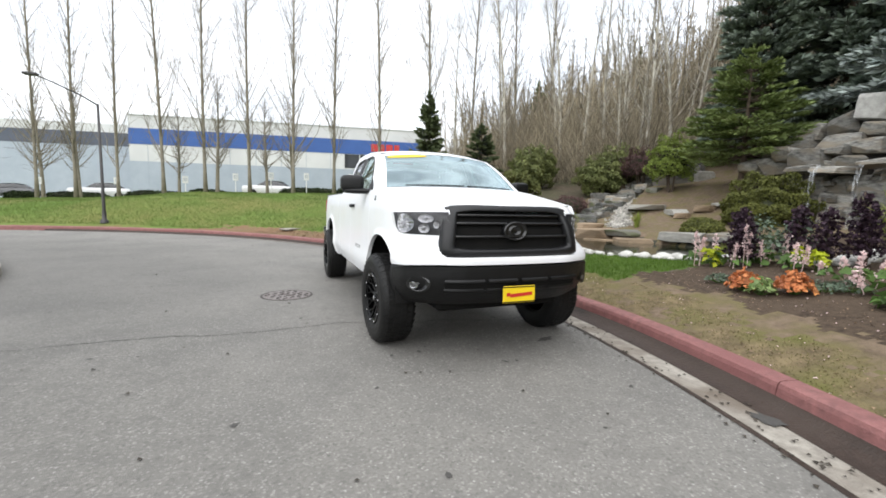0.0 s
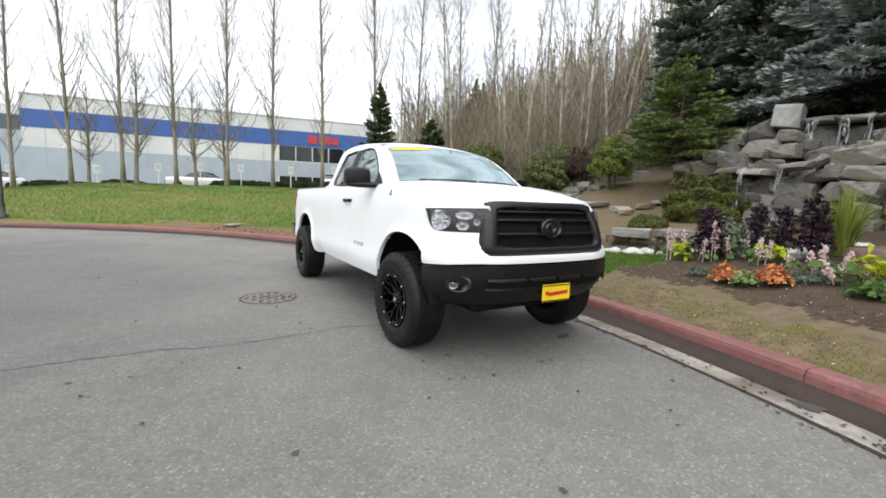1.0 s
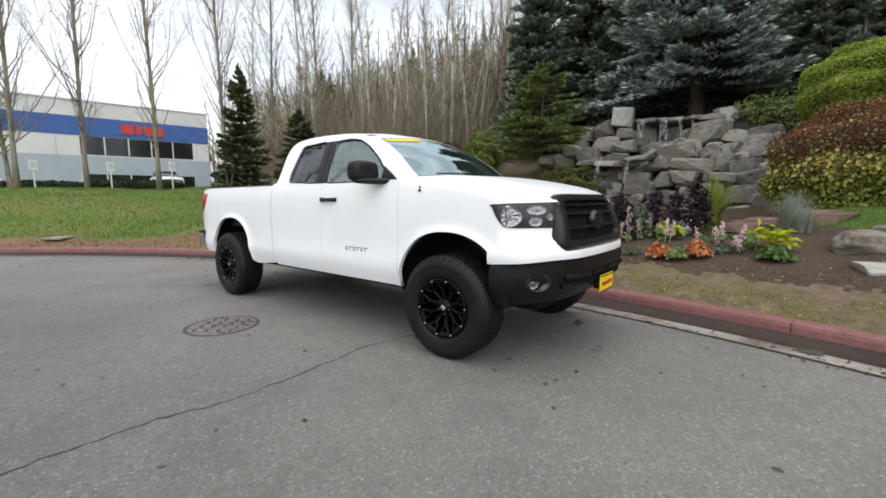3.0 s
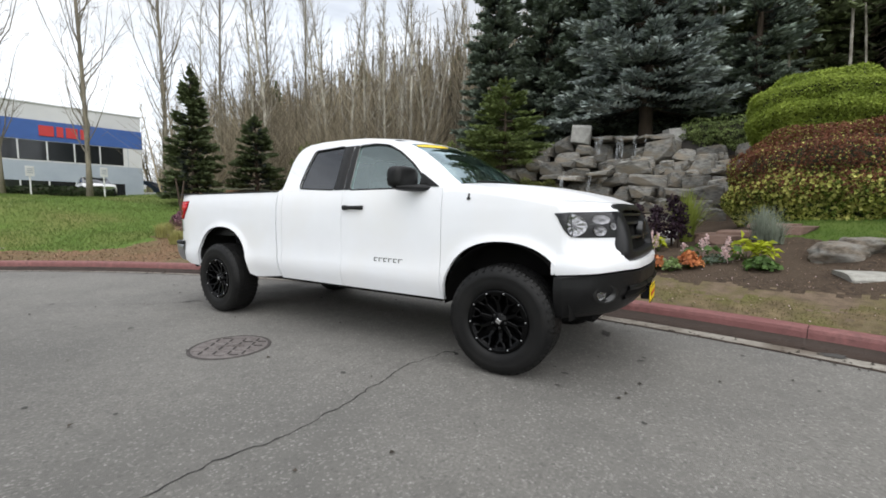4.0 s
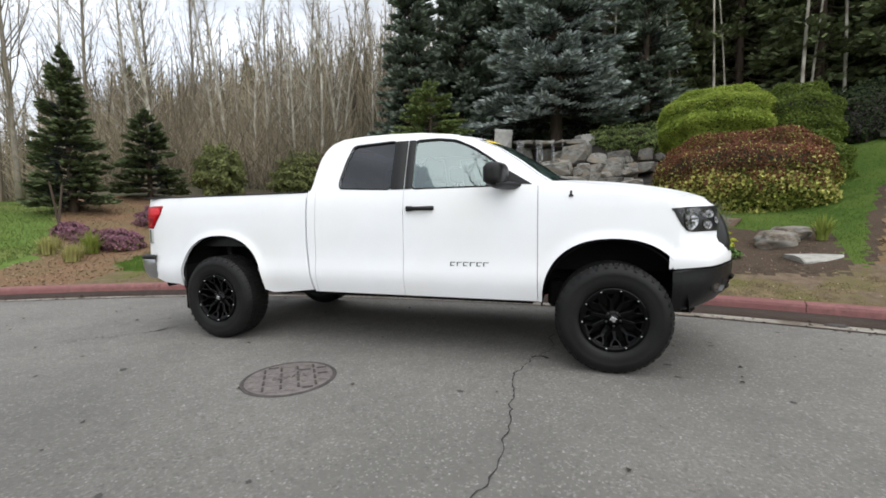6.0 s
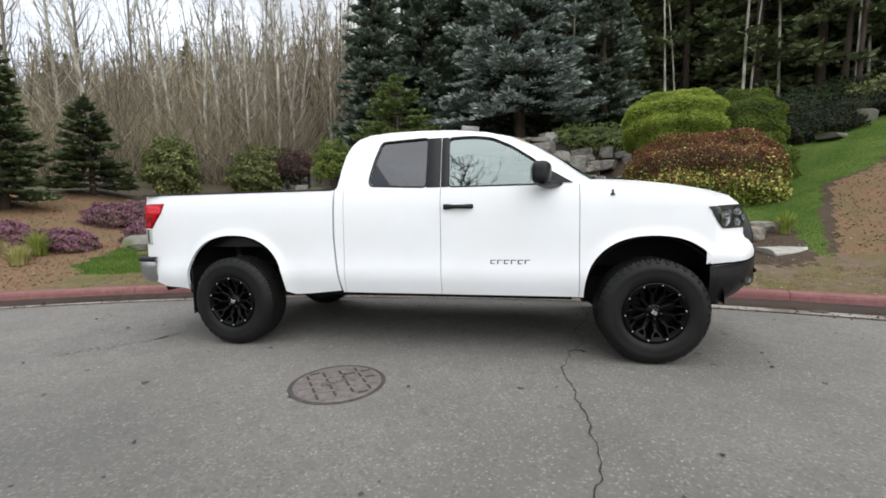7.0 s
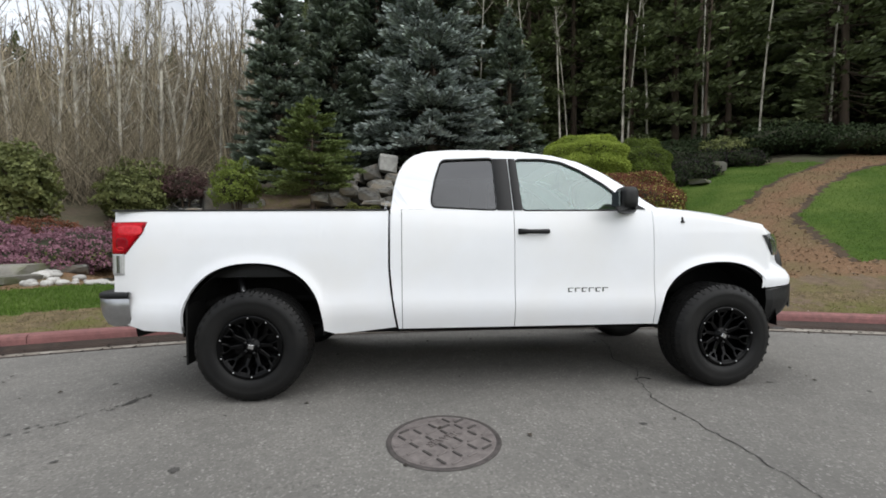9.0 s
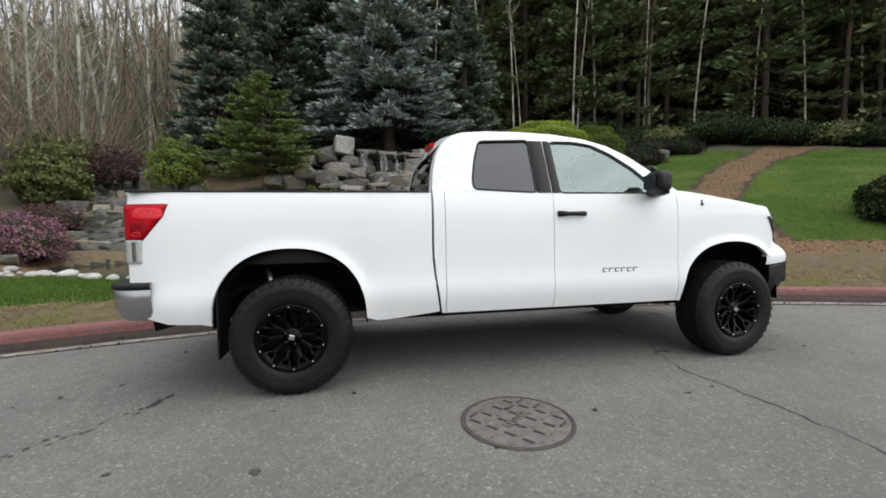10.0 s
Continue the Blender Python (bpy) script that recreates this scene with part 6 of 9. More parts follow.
    part("trunk", bm, M_TRUNK, T, smooth=True)
    return T


def stand(T, x, y, turn=0.0, scale=1.0, dz=0.0):
    T.matrix_world = pose(x, y, hz(x, y) + dz, 0, 0, turn) @ Matrix.Scale(scale, 4)
    return T


def stand_copy(T, x, y, turn=0.0, scale=1.0, dz=0.0):
    o = copy_thing(T, pose(x, y, hz(x, y) + dz, 0, 0, turn))
    o.scale = (scale, scale, scale)
    return o


def bare_tree(name, height, seed, label, bark, twigs, r0=0.16, limbs=60, steep=24, first=0.12, reach=0.26, sub=9, lean=0.3, category="tree", thin=1.0):
    """A leafless tree: trunk, steep limbs, fine twigs. Stands on the origin."""
    rng = np.random.default_rng(seed)
    T = new(name)
    tagged(T, label, category)
    px, py = rng.normal(0, lean, 2)

    def trunk_at(h):
        t = h / height
        return np.array([px * t * t + 0.12 * math.sin(3 * t + seed), py * t * t + 0.12 * math.sin(2.4 * t + 2 * seed), h])
    hs = np.linspace(-0.3, height, 12)
    bm = bmesh.new()
    add_tube(bm, [tuple(trunk_at(max(h, 0)) if h > 0 else (0.12 * math.sin(seed), 0.12 * math.sin(2 * seed), h)) for h in hs], [max(0.012, r0 * (1 - max(0, h) / height) ** 0.8 + (0.06 if h < 0.1 else 0)) for h in hs], 9)
    part("trunk", bm, bark, T, smooth=True)
    A, B, RA, RB = [], [], [], []
    A2, B2 = [], []
    for i in range(limbs):
        f = first + (0.97 - first) * ((i + rng.uniform(0, 1)) / limbs)
        h = height * f
        L = height * reach * (1.05 - f) ** 0.7 * rng.uniform(0.45, 1.1) + 0.3
        az = rng.uniform(0, 2 * math.pi)
        ang = radians(steep + rng.normal(0, 7) + 16 * (1 - f))
        o = np.array([math.cos(az), math.sin(az), 0])
        p = trunk_at(h)
        rr = r0 * (1 - f) * 0.28 + 0.010
        n = 4
        for k in range(n):
            d = o * math.sin(ang) + np.array([0, 0, math.cos(ang)])
            q = p + d * L / n + rng.normal(0, 0.03 * L, 3)
            A.append(p), B.append(q), RA.append(rr * (1 - k / n) * thin + 0.004), RB.append(rr * (1 - (k + 1) / n) * thin + 0.003)
            for s in range(sub // n + 1):
                b = p + (q - p) * rng.uniform(0, 1)
                td = d + rng.normal(0, 0.45, 3) + np.array([0, 0, 0.25])
                e = b + td / np.linalg.norm(td) * L * rng.uniform(0.12, 0.32)
                A2.append(b), B2.append(e)
                for _ in range(2):
                    b2 = b + (e - b) * rng.uniform(0.3, 0.9)
                    t2 = td + rng.normal(0, 0.5, 3)
                    A2.append(b2), B2.append(b2 + t2 / np.linalg.norm(t2) * L * rng.uniform(0.06, 0.14))
            p = q
            ang *= 0.82
    child("limb", *sticks(np.array(A), np.array(B), np.array(RA), np.array(RB), 4), bark, T, kind="stuff")
    child("twig", *ribbons(np.array(A2), np.array(B2), 0.0085 * thin, 0.004 * thin, rng), twigs, T, kind="stuff")
    return T


def dome(rng, n, rx, ry, rz, power=2.4, low=-0.35, lump=0.06, fluff=0.05):
    """Points on the skin of a rounded clipped bush, and its normals."""
    d = rng.normal(0, 1, (n * 2, 3))
    d /= np.linalg.norm(d, axis=1, keepdims=True)
    d = d[d[:, 2] > low][:n]
    k = (np.abs(d) ** power).sum(1) ** (-1 / power)
    p = d * k[:, None]
    w = 1 + lump * np.sin(d[:, 0] * 9 + 1) * np.sin(d[:, 1] * 8 + 2) + lump * np.sin(d[:, 2] * 11 + d[:, 0] * 5) - np.abs(rng.normal(0, fluff, len(d)))
    return p * w[:, None] * np.array([rx, ry, rz]), d


def bush(name, x, y, z, rx, ry, rz, layers, seed, label, category="shrub", turn=0, group="", core=0.86, power=2.4, low=-0.5, lump=0.06):
    """A shrub of leaves over twigs and a solid core, darkened as its inner shade. layers: (leaf material, number, leaf
    size, lowest, highest share of the height, name).
    """
    rng = np.random.default_rng(seed)
    T = new(name)
    tagged(T, label, category, group)
    T.matrix_world = pose(x, y, z, 0, 0, turn)
    for material, n, size, lo, hi, pname in layers:
        P, N = dome(rng, int(n * 1.6), rx, ry, rz, power, low, lump)
        f = (P[:, 2] / rz + 1) / 2 + rng.normal(0, 0.07, len(P))
        keep = (f > lo) & (f < hi)
        P, N = P[keep][:n], N[keep][:n]
        child(pname, *leaves(P, N, size, 0.42, rng), material, T, kind="stuff")
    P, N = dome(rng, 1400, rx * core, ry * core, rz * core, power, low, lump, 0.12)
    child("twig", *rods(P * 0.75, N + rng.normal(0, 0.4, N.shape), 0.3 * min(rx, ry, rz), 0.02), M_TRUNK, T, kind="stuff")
    # core added to stop sight through the bush, dark in place of shade
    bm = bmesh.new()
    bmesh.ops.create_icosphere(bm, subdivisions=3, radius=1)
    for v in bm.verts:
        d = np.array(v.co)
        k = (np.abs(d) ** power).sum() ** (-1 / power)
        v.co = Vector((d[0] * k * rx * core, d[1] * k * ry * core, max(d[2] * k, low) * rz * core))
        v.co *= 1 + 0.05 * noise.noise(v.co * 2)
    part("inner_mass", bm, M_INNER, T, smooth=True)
    bm = bmesh.new()
    drop = z - hz(x, y)
    for k in range(4):
        a = k * 1.7 + seed
        add_tube(bm, [(0.1 * math.cos(a), 0.1 * math.sin(a), -drop - 0.15), (0.3 * rx * math.cos(a), 0.3 * ry * math.sin(a), 0)], [0.05, 0.025], 6)
    part("stem", bm, M_TRUNK, T)
    return T


M_INNER = mat("shaded_bush_core", (0.04, 0.045, 0.02), (0.02, 0.023, 0.012), scale=9, rough=0.95, bump=0.8, bscale=20)


# ---- rocks ----
M_ROCK = mat("grey_slate_rock", (0.275, 0.268, 0.245), (0.052, 0.049, 0.043), scale=4.5, rough=0.75, bump=1.0, bscale=12, c3=(0.185, 0.155, 0.115), scale3=1.5, rnd=0.55, stretch=(1, 1, 1.9))
M_COBBLE = mat("white_cobble", (0.50, 0.49, 0.46), (0.33, 0.32, 0.30), scale=5, rough=0.8, bump=0.3, bscale=20, rnd=0.2)
M_PALE = mat("pale_stone", (0.36, 0.35, 0.315), (0.22, 0.212, 0.19), scale=4, rough=0.85, bump=0.5, bscale=18, rnd=0.2)
M_MOSSROCK = mat("mossy_rock", (0.20, 0.19, 0.165), (0.115, 0.11, 0.095), scale=3, rough=0.9, bump=0.7, bscale=14, c3=(0.075, 0.082, 0.035), scale3=1.6, rnd=0.3)


def rock_mesh(seed, flat=0.5, cuts=9, edge=0.03, skew=0.05):
    """An angular boulder about one metre across: a skewed block with its corners struck off."""
    rng = random.Random(seed * 17 + 3)
    bm = bmesh.new()
    for k in range(8):
        bm.verts.new(Vector((k % 2 - 0.5, k // 2 % 2 - 0.5, k // 4 - 0.5)) + Vector((rng.uniform(-1, 1), rng.uniform(-1, 1), rng.uniform(-1, 1))) * skew)
    bmesh.ops.convex_hull(bm, input=bm.verts)
    for k in range(cuts):
        n = Vector((rng.gauss(0, 1), rng.gauss(0, 1), rng.gauss(0, 0.8))).normalized()
        far = max(v.co.dot(n) for v in bm.verts)
        bmesh.ops.bisect_plane(bm, geom=bm.verts[:] + bm.edges[:] + bm.faces[:], plane_co=n * far * rng.uniform(0.75, 0.93), plane_no=n, clear_outer=True)
        rim = [e for e in bm.edges if e.is_boundary]
        if rim:
            bmesh.ops.holes_fill(bm, edges=rim, sides=0)
    bmesh.ops.dissolve_limit(bm, angle_limit=0.12, verts=bm.verts, edges=bm.edges)
    bmesh.ops.bevel(bm, geom=[e for e in bm.edges if e.calc_face_angle(0) > 0.25], offset=edge, segments=1, affect="EDGES")
    bmesh.ops.triangulate(bm, faces=bm.faces)
    bmesh.ops.recalc_face_normals(bm, faces=bm.faces)
    for v in bm.verts:
        v.co.z *= flat
    me = bpy.data.meshes.new("rock")
    bm.to_mesh(me)
    bm.free()
    return me


def pebble_mesh(seed):
    """A rounded cobble about one metre across."""
    bm = bmesh.new()
    bmesh.ops.create_icosphere(bm, subdivisions=2, radius=0.5)
    off = Vector((seed * 3.1, seed * 1.7, seed * 0.9))
    for v in bm.verts:
        v.co *= 1 + 0.28 * noise.noise(v.co * 1.8 + off)
        v.co.z *= 0.7
    me = bpy.data.meshes.new("cobble")
    bm.to_mesh(me)
    bm.free()
    return me


def boulder_mesh(seed):
    """A lumpy weathered boulder about one metre across."""
    bm = bmesh.new()
    bmesh.ops.create_icosphere(bm, subdivisions=4, radius=0.5)
    off = Vector((seed * 2.3, seed * 1.1, seed * 3.7))
    for v in bm.verts:
        n = noise.noise(v.co * 2.2 + off) * 0.42 + noise.noise(v.co * 6.0 + off) * 0.12 + noise.noise(v.co * 14.0 + off) * 0.04
        v.co *= 1 + n
        v.co.z = min(v.co.z, 0.36 + 0.05 * noise.noise(v.co * 3 + off))
        layer = noise.noise(Vector((seed, 0.4, (v.co.z + 0.25 * v.co.x) * 9)))
        v.co.x, v.co.y = v.co.x * (1 + 0.13 * layer), v.co.y * (1 + 0.13 * layer)
    me = bpy.data.meshes.new("rock")
    bm.to_mesh(me)
    bm.free()
    me.polygons.foreach_set("use_smooth", [True] * len(me.polygons))
    return me


STONES = [rock_mesh(40 + k, 1.0, 11, 0.02, 0.15) for k in range(20)]
ROCKS = [rock_mesh(k, (0.62, 0.55, 0.72, 0.5)[k % 4]) for k in range(12)]
for me in ROCKS + STONES:
    me.materials.append(M_ROCK)
MOSSROCKS = [me.copy() for me in ROCKS[:6]]
PALEROCKS = [me.copy() for me in ROCKS[:6]]
for me in MOSSROCKS:
    me.materials[0] = M_MOSSROCK
BOULDERS = [boulder_mesh(k) for k in range(4)]
M_BROWNROCK = mat("weathered_brown_rock", (0.24, 0.20, 0.155), (0.075, 0.06, 0.046), scale=7, rough=0.85, bump=1.0, bscale=22, c3=(0.27, 0.26, 0.235), scale3=2.2, stretch=(1, 1, 2.4))
for me in BOULDERS:
    me.materials.append(M_BROWNROCK)
COBBLES = [pebble_mesh(70 + k) for k in range(6)]
for me in COBBLES:
    me.materials.append(M_COBBLE)
    me.polygons.foreach_set("use_smooth", [True] * len(me.polygons))
BLOCKS = [rock_mesh(90 + k, 1.0, 5) for k in range(4)]
for me in BLOCKS:
    me.materials.append(M_COBBLE)
M_WETROCK = mat("wet_dark_slate", (0.12, 0.118, 0.11), (0.028, 0.027, 0.025), scale=5, rough=0.4, bump=1.0, bscale=14, c3=(0.055, 0.06, 0.04), scale3=1.7, rnd=0.5, stretch=(1, 1, 2.2))
WETROCKS = [me.copy() for me in ROCKS[6:12]]
for me in WETROCKS:
    me.materials[0] = M_WETROCK
TANROCKS = [me.copy() for me in ROCKS[:3]]
M_TAN = mat("tan_sandstone", (0.30, 0.22, 0.14), (0.19, 0.14, 0.095), scale=3, rough=0.85, bump=0.7, bscale=10, stretch=(1, 1, 3), rnd=0.15)
for me in TANROCKS:
    me.materials[0] = M_TAN
for me in PALEROCKS:
    me.materials[0] = M_PALE


def put_rock(x, y, z, sx, sy, sz, turn, seed, meshes=None, label="", group="", parent=None, name="rock", tilt=0.0):
    o = new(name, (meshes or ROCKS)[seed % len(meshes or ROCKS)])
    m = pose(x, y, z, tilt, tilt * 0.6, turn) @ Matrix.Diagonal((sx, sy, sz, 1))
    if parent:
        o.parent = parent
        o.matrix_world = m
    else:
        o.matrix_world = m
        tagged(o, label, "rock", group)
    return o


M_SHADE = mat("rockery_gap_shade", (0.035, 0.03, 0.024), (0.02, 0.017, 0.014), scale=6, rough=0.8, bump=0.8, bscale=20)
TOP_STONES = ((16.2, 4.48, 4.20, 0.75, 0.65), (16.2, 5.12, 4.12, 0.75, 0.55), (15.9, 3.48, 3.83, 1.0, 0.42), (16.0, 5.56, 3.67, 0.95, 0.6), (15.9, 0.51, 3.62, 1.0, 0.8), (16.5, 1.26, 3.66, 0.75, 0.6), (16.6, 2.02, 3.79, 0.9, 0.75), (16.6, 2.85, 3.80, 0.9, 0.85))
COPING = ((16.1, 2.66, 4.33, 0.92, 0.18), (16.1, 1.80, 4.28, 0.88, 0.18), (16.1, 1.09, 4.26, 0.66, 0.16), (16.1, 0.52, 4.24, 0.8, 0.24))
MID_STONES = ((15.3, 2.26, 3.12, 0.85, 0.52), (15.2, 1.29, 3.03, 1.5, 0.68), (15.1, 0.02, 2.86, 1.2, 0.52), (14.9, -0.92, 2.88, 0.95, 0.86), (15.0, -1.5, 2.71, 0.7, 0.75), (15.3, 2.91, 3.42, 0.8, 0.4), (15.6, -0.4, 3.35, 0.8, 0.5), (15.6, -1.2, 3.4, 0.9, 0.5))
LEFT_STONES = ((14.9, 5.24, 3.20, 1.05, 0.52), (14.3, 4.34, 2.91, 0.9, 0.6), (14.6, 3.78, 3.14, 0.62, 0.3), (14.0, 3.28, 2.72, 0.88, 0.38), (15.1, 3.98, 3.51, 0.95, 0.46), (14.9, 3.17, 3.26, 0.8, 0.46), (15.0, 5.69, 2.94, 0.9, 0.6), (15.2, 6.4, 2.9, 0.9, 0.6), (15.5, 6.1, 3.4, 0.8, 0.45))
LIP_STONES = ((13.7, 4.12, 2.63, 1.0, 0.2), (13.6, 3.2, 2.54, 0.84, 0.2), (13.5, 2.33, 2.66, 0.9, 0.2))
THIRD_STONES = ((14.3, 1.78, 2.45, 0.88, 0.40), (14.1, 0.74, 2.32, 1.35, 0.56), (14.3, -0.09, 2.35, 0.55, 0.52), (13.9, -0.82, 2.19, 0.8, 0.56), (14.2, 1.22, 2.05, 0.55, 0.34), (13.9, -1.5, 2.06, 0.7, 0.66))
FOURTH_STONES = ((14.2, 2.34, 1.96, 1.0, 0.55), (14.4, 3.33, 2.16, 0.92, 0.55), (14.5, 4.15, 2.07, 0.92, 0.7), (14.2, 3.23, 1.65, 0.95, 0.5), (13.9, 2.19, 1.60, 1.0, 0.5), (13.9, 1.43, 1.90, 0.75, 0.52), (13.8, 0.77, 1.94, 0.85, 0.46), (13.8, 0.20, 1.91, 0.5, 0.4), (13.6, -0.30, 1.83, 0.85, 0.44), (13.4, -1.11, 1.74, 0.88, 0.78))
FOOT_STONES = ((13.2, -0.84, 1.36, 0.85, 0.66), (13.5, 0.69, 1.66, 0.52, 0.24), (13.4, 0.68, 1.38, 0.55, 0.36), (13.4, 0.03, 1.45, 0.72, 0.5), (12.9, -1.36, 1.13, 0.65, 0.42), (12.9, -0.91, 0.86, 0.76, 0.46), (13.1, -0.16, 0.95, 0.8, 0.52), (13.2, 0.61, 0.92, 0.82, 0.52), (13.5, 1.45, 1.21, 0.85, 0.64), (13.7, 2.37, 1.17, 0.92, 0.6), (13.9, 3.30, 1.22, 0.9, 0.62), (13.2, 1.38, 0.68, 0.85, 0.5), (13.4, 2.29, 0.66, 0.92, 0.52), (13.6, 3.30, 0.66, 1.0, 0.66), (14.2, 4.31, 1.40, 1.0, 0.9))


def build_waterfall():
    W = empty("rock_waterfall", pose(0, 0, 0), "stacked grey slate rockery with a small waterfall", "rock waterfall")
    rr = random.Random(5)
    tilts = {id(COPING): 2, id(LIP_STONES): 2}
    for course in (TOP_STONES, COPING, MID_STONES, LEFT_STONES, LIP_STONES, THIRD_STONES, FOURTH_STONES, FOOT_STONES):
        tl = tilts.get(id(course), 11)
        for x, y, z, w, h in course:
            deep = rr.uniform(0.8, 1.1)
            put_rock(x + deep / 2 - 0.1 + rr.uniform(-0.12, 0.1), y, z, deep, w * rr.uniform(0.92, 1.06), h * rr.uniform(0.84, 1.02), rr.uniform(-24, 24), rr.randrange(100), STONES, parent=W, name="stone", tilt=rr.uniform(-tl, tl))
    put_rock(16.4, 3.72, 4.60, 0.7, 0.8, 0.78, 12, 2, BLOCKS, parent=W, name="stone", tilt=6)
    put_rock(17.0, 0.14, 4.30, 0.6, 0.68, 0.62, 30, 3, BLOCKS, parent=W, name="stone", tilt=-5)
    # rougher stones of the wall's right-hand end, behind the clipped shrubs
    for k in range(26):
        u, q = rr.uniform(0, 1), rr.uniform(0, 1)
        s = rr.uniform(0.5, 1.0)
        put_rock(14.0 + 2.0 * q + 0.6 * u, -1.9 - 3.6 * u, 1.0 + 2.5 * q, s, s * rr.uniform(1.0, 1.5), s * rr.uniform(0.5, 0.9), rr.uniform(-30, 10), rr.randrange(100), STONES, parent=W, name="stone", tilt=rr.uniform(-6, 6))
    # small stones wedged into the gaps
    for k in range(150):
        x, y = rr.uniform(13.6, 14.3), rr.uniform(-1.6, 4.4)
        s = rr.uniform(0.16, 0.42)
        q = rr.uniform(0, 1)
        put_rock(x + 1.6 * q * q, y, 0.7 + 2.6 * q, s, s * rr.uniform(0.9, 1.5), s * rr.uniform(0.5, 0.9), rr.uniform(0, 180), rr.randrange(100), STONES, parent=W, name="stone", tilt=rr.uniform(-10, 10))
    # dark sheet added behind the rocks, coloured as the shade in their gaps
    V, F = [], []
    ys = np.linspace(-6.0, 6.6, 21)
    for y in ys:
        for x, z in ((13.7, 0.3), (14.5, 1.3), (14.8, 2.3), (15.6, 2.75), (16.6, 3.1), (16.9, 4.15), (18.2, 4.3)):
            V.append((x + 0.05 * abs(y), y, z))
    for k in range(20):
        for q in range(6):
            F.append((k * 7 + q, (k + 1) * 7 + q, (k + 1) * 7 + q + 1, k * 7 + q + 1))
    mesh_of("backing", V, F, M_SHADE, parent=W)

    def fall(x0, y0, z0, x1, y1, z1, w0, w1, seed):
        """A sheet of water from a lip down to a foot, thrown a little forward."""
        rg = random.Random(seed)
        bm = bmesh.new()
        rows = []
        for k in range(15):
            t = k / 14
            f = math.sqrt(t)
            w = w0 + (w1 - w0) * t
            row = []
            for j in range(9):
                u = j / 8 - 0.5
                row.append((x0 + (x1 - x0) * f + 0.03 * math.sin(9 * u + seed), y0 + (y1 - y0) * f + u * w + 0.012 * math.sin(7 * t + j), z0 + (z1 - z0) * t + 0.02 * rg.uniform(-1, 1)))
            rows.append(row)
        grid_mesh(bm, rows)
        part("water_fall", bm, M_FALL, W, "thin white fall of water", True)
    fall(13.55, 3.55, 2.66, 13.15, 3.68, 0.9, 0.12, 0.26, 1)
    fall(13.45, 2.55, 2.62, 13.15, 2.58, 0.9, 0.11, 0.16, 2)
    fall(16.05, 2.85, 4.42, 15.75, 2.85, 3.2, 0.34, 0.36, 3)
    fall(16.05, 2.05, 4.38, 15.75, 2.0, 3.3, 0.30, 0.26, 4)
    fall(16.05, 1.45, 4.36, 15.8, 1.45, 3.4, 0.12, 0.12, 5)
    fall(16.05, 1.05, 4.36, 15.8, 1.05, 3.4, 0.08, 0.08, 6)


M_FALL = bpy.data.materials.new("falling_water")
M_FALL.use_nodes = True
fn, fl = M_FALL.node_tree.nodes, M_FALL.node_tree.links
fb = fn["Principled BSDF"]
fb.inputs["Base Color"].default_value, fb.inputs["Roughness"].default_value = (0.72, 0.75, 0.77, 1), 0.25
fco, fmp, fnz, frp = fn.new("ShaderNodeTexCoord"), fn.new("ShaderNodeMapping"), fn.new("ShaderNodeTexNoise"), fn.new("ShaderNodeMapRange")
fmp.inputs["Scale"].default_value = (9, 9, 0.8)
fnz.inputs["Scale"].default_value = 2.2
frp.inputs["From Min"].default_value, frp.inputs["From Max"].default_value, frp.inputs["To Max"].default_value = 0.44, 0.75, 0.6
fl.new(fco.outputs["Object"], fmp.inputs["Vector"])
fl.new(fmp.outputs["Vector"], fnz.inputs["Vector"])
fl.new(fnz.outputs["Fac"], frp.inputs["Value"])
fl.new(frp.outputs["Result"], fb.inputs["Alpha"])
build_waterfall()

# ---- pond ----
M_WATER = mat("dark_pond_water", (0.020, 0.024, 0.014), (0.014, 0.017, 0.010), scale=3, rough=0.04, bump=0.12, bscale=7)
ring = []
for k in range(72):
    a = 2 * math.pi * k / 72
    # walk outwards until the shore is met
    r = 0.2
    while r < 5:
        th = math.degrees((3.0 + 4.8 * r * math.cos(a)) / 20.5)
        d = 5.2 + 2.3 * r * math.sin(a)
        if float(pond_f(th, d)) > 1.05:
            break
        r += 0.02
    ring.append(xy_of(th, d))
V = [(sum(p[0] for p in ring) / 72, sum(p[1] for p in ring) / 72, 0.30)] + [(x, y, 0.30) for x, y in ring]
tagged(mesh_of("water", V, [(0, k + 1, (k + 1) % 72 + 1) for k in range(72)], M_WATER), "still dark garden pond water", "pond", kind="structure")
rc = random.Random(8)
for k in range(290):
    a = math.pi + math.pi * (1.1 * rc.uniform(0.0, 1.0) ** 2.2 - 0.10)
    goal, r = rc.uniform(0.99, 1.17), 0.6
    while r < 2:
        th = math.degrees((3.0 + 4.8 * r * math.cos(a)) / 20.5)
        d = 5.2 + 2.3 * r * math.sin(a)
        if float(pond_f(th, d)) > goal:
            break
        r += 0.02
    x, y = xy_of(th, d)
    s = rc.uniform(0.11, 0.24)
    put_rock(x, y, max(hz(x, y), 0.27) + s * 0.15, s, s * rc.uniform(0.8, 1.4), s * rc.uniform(0.8, 1.1), rc.uniform(0, 180), rc.randrange(60), COBBLES, "rounded pale cobble on the pond's edge", "cobbles round the pond", name="cobble")
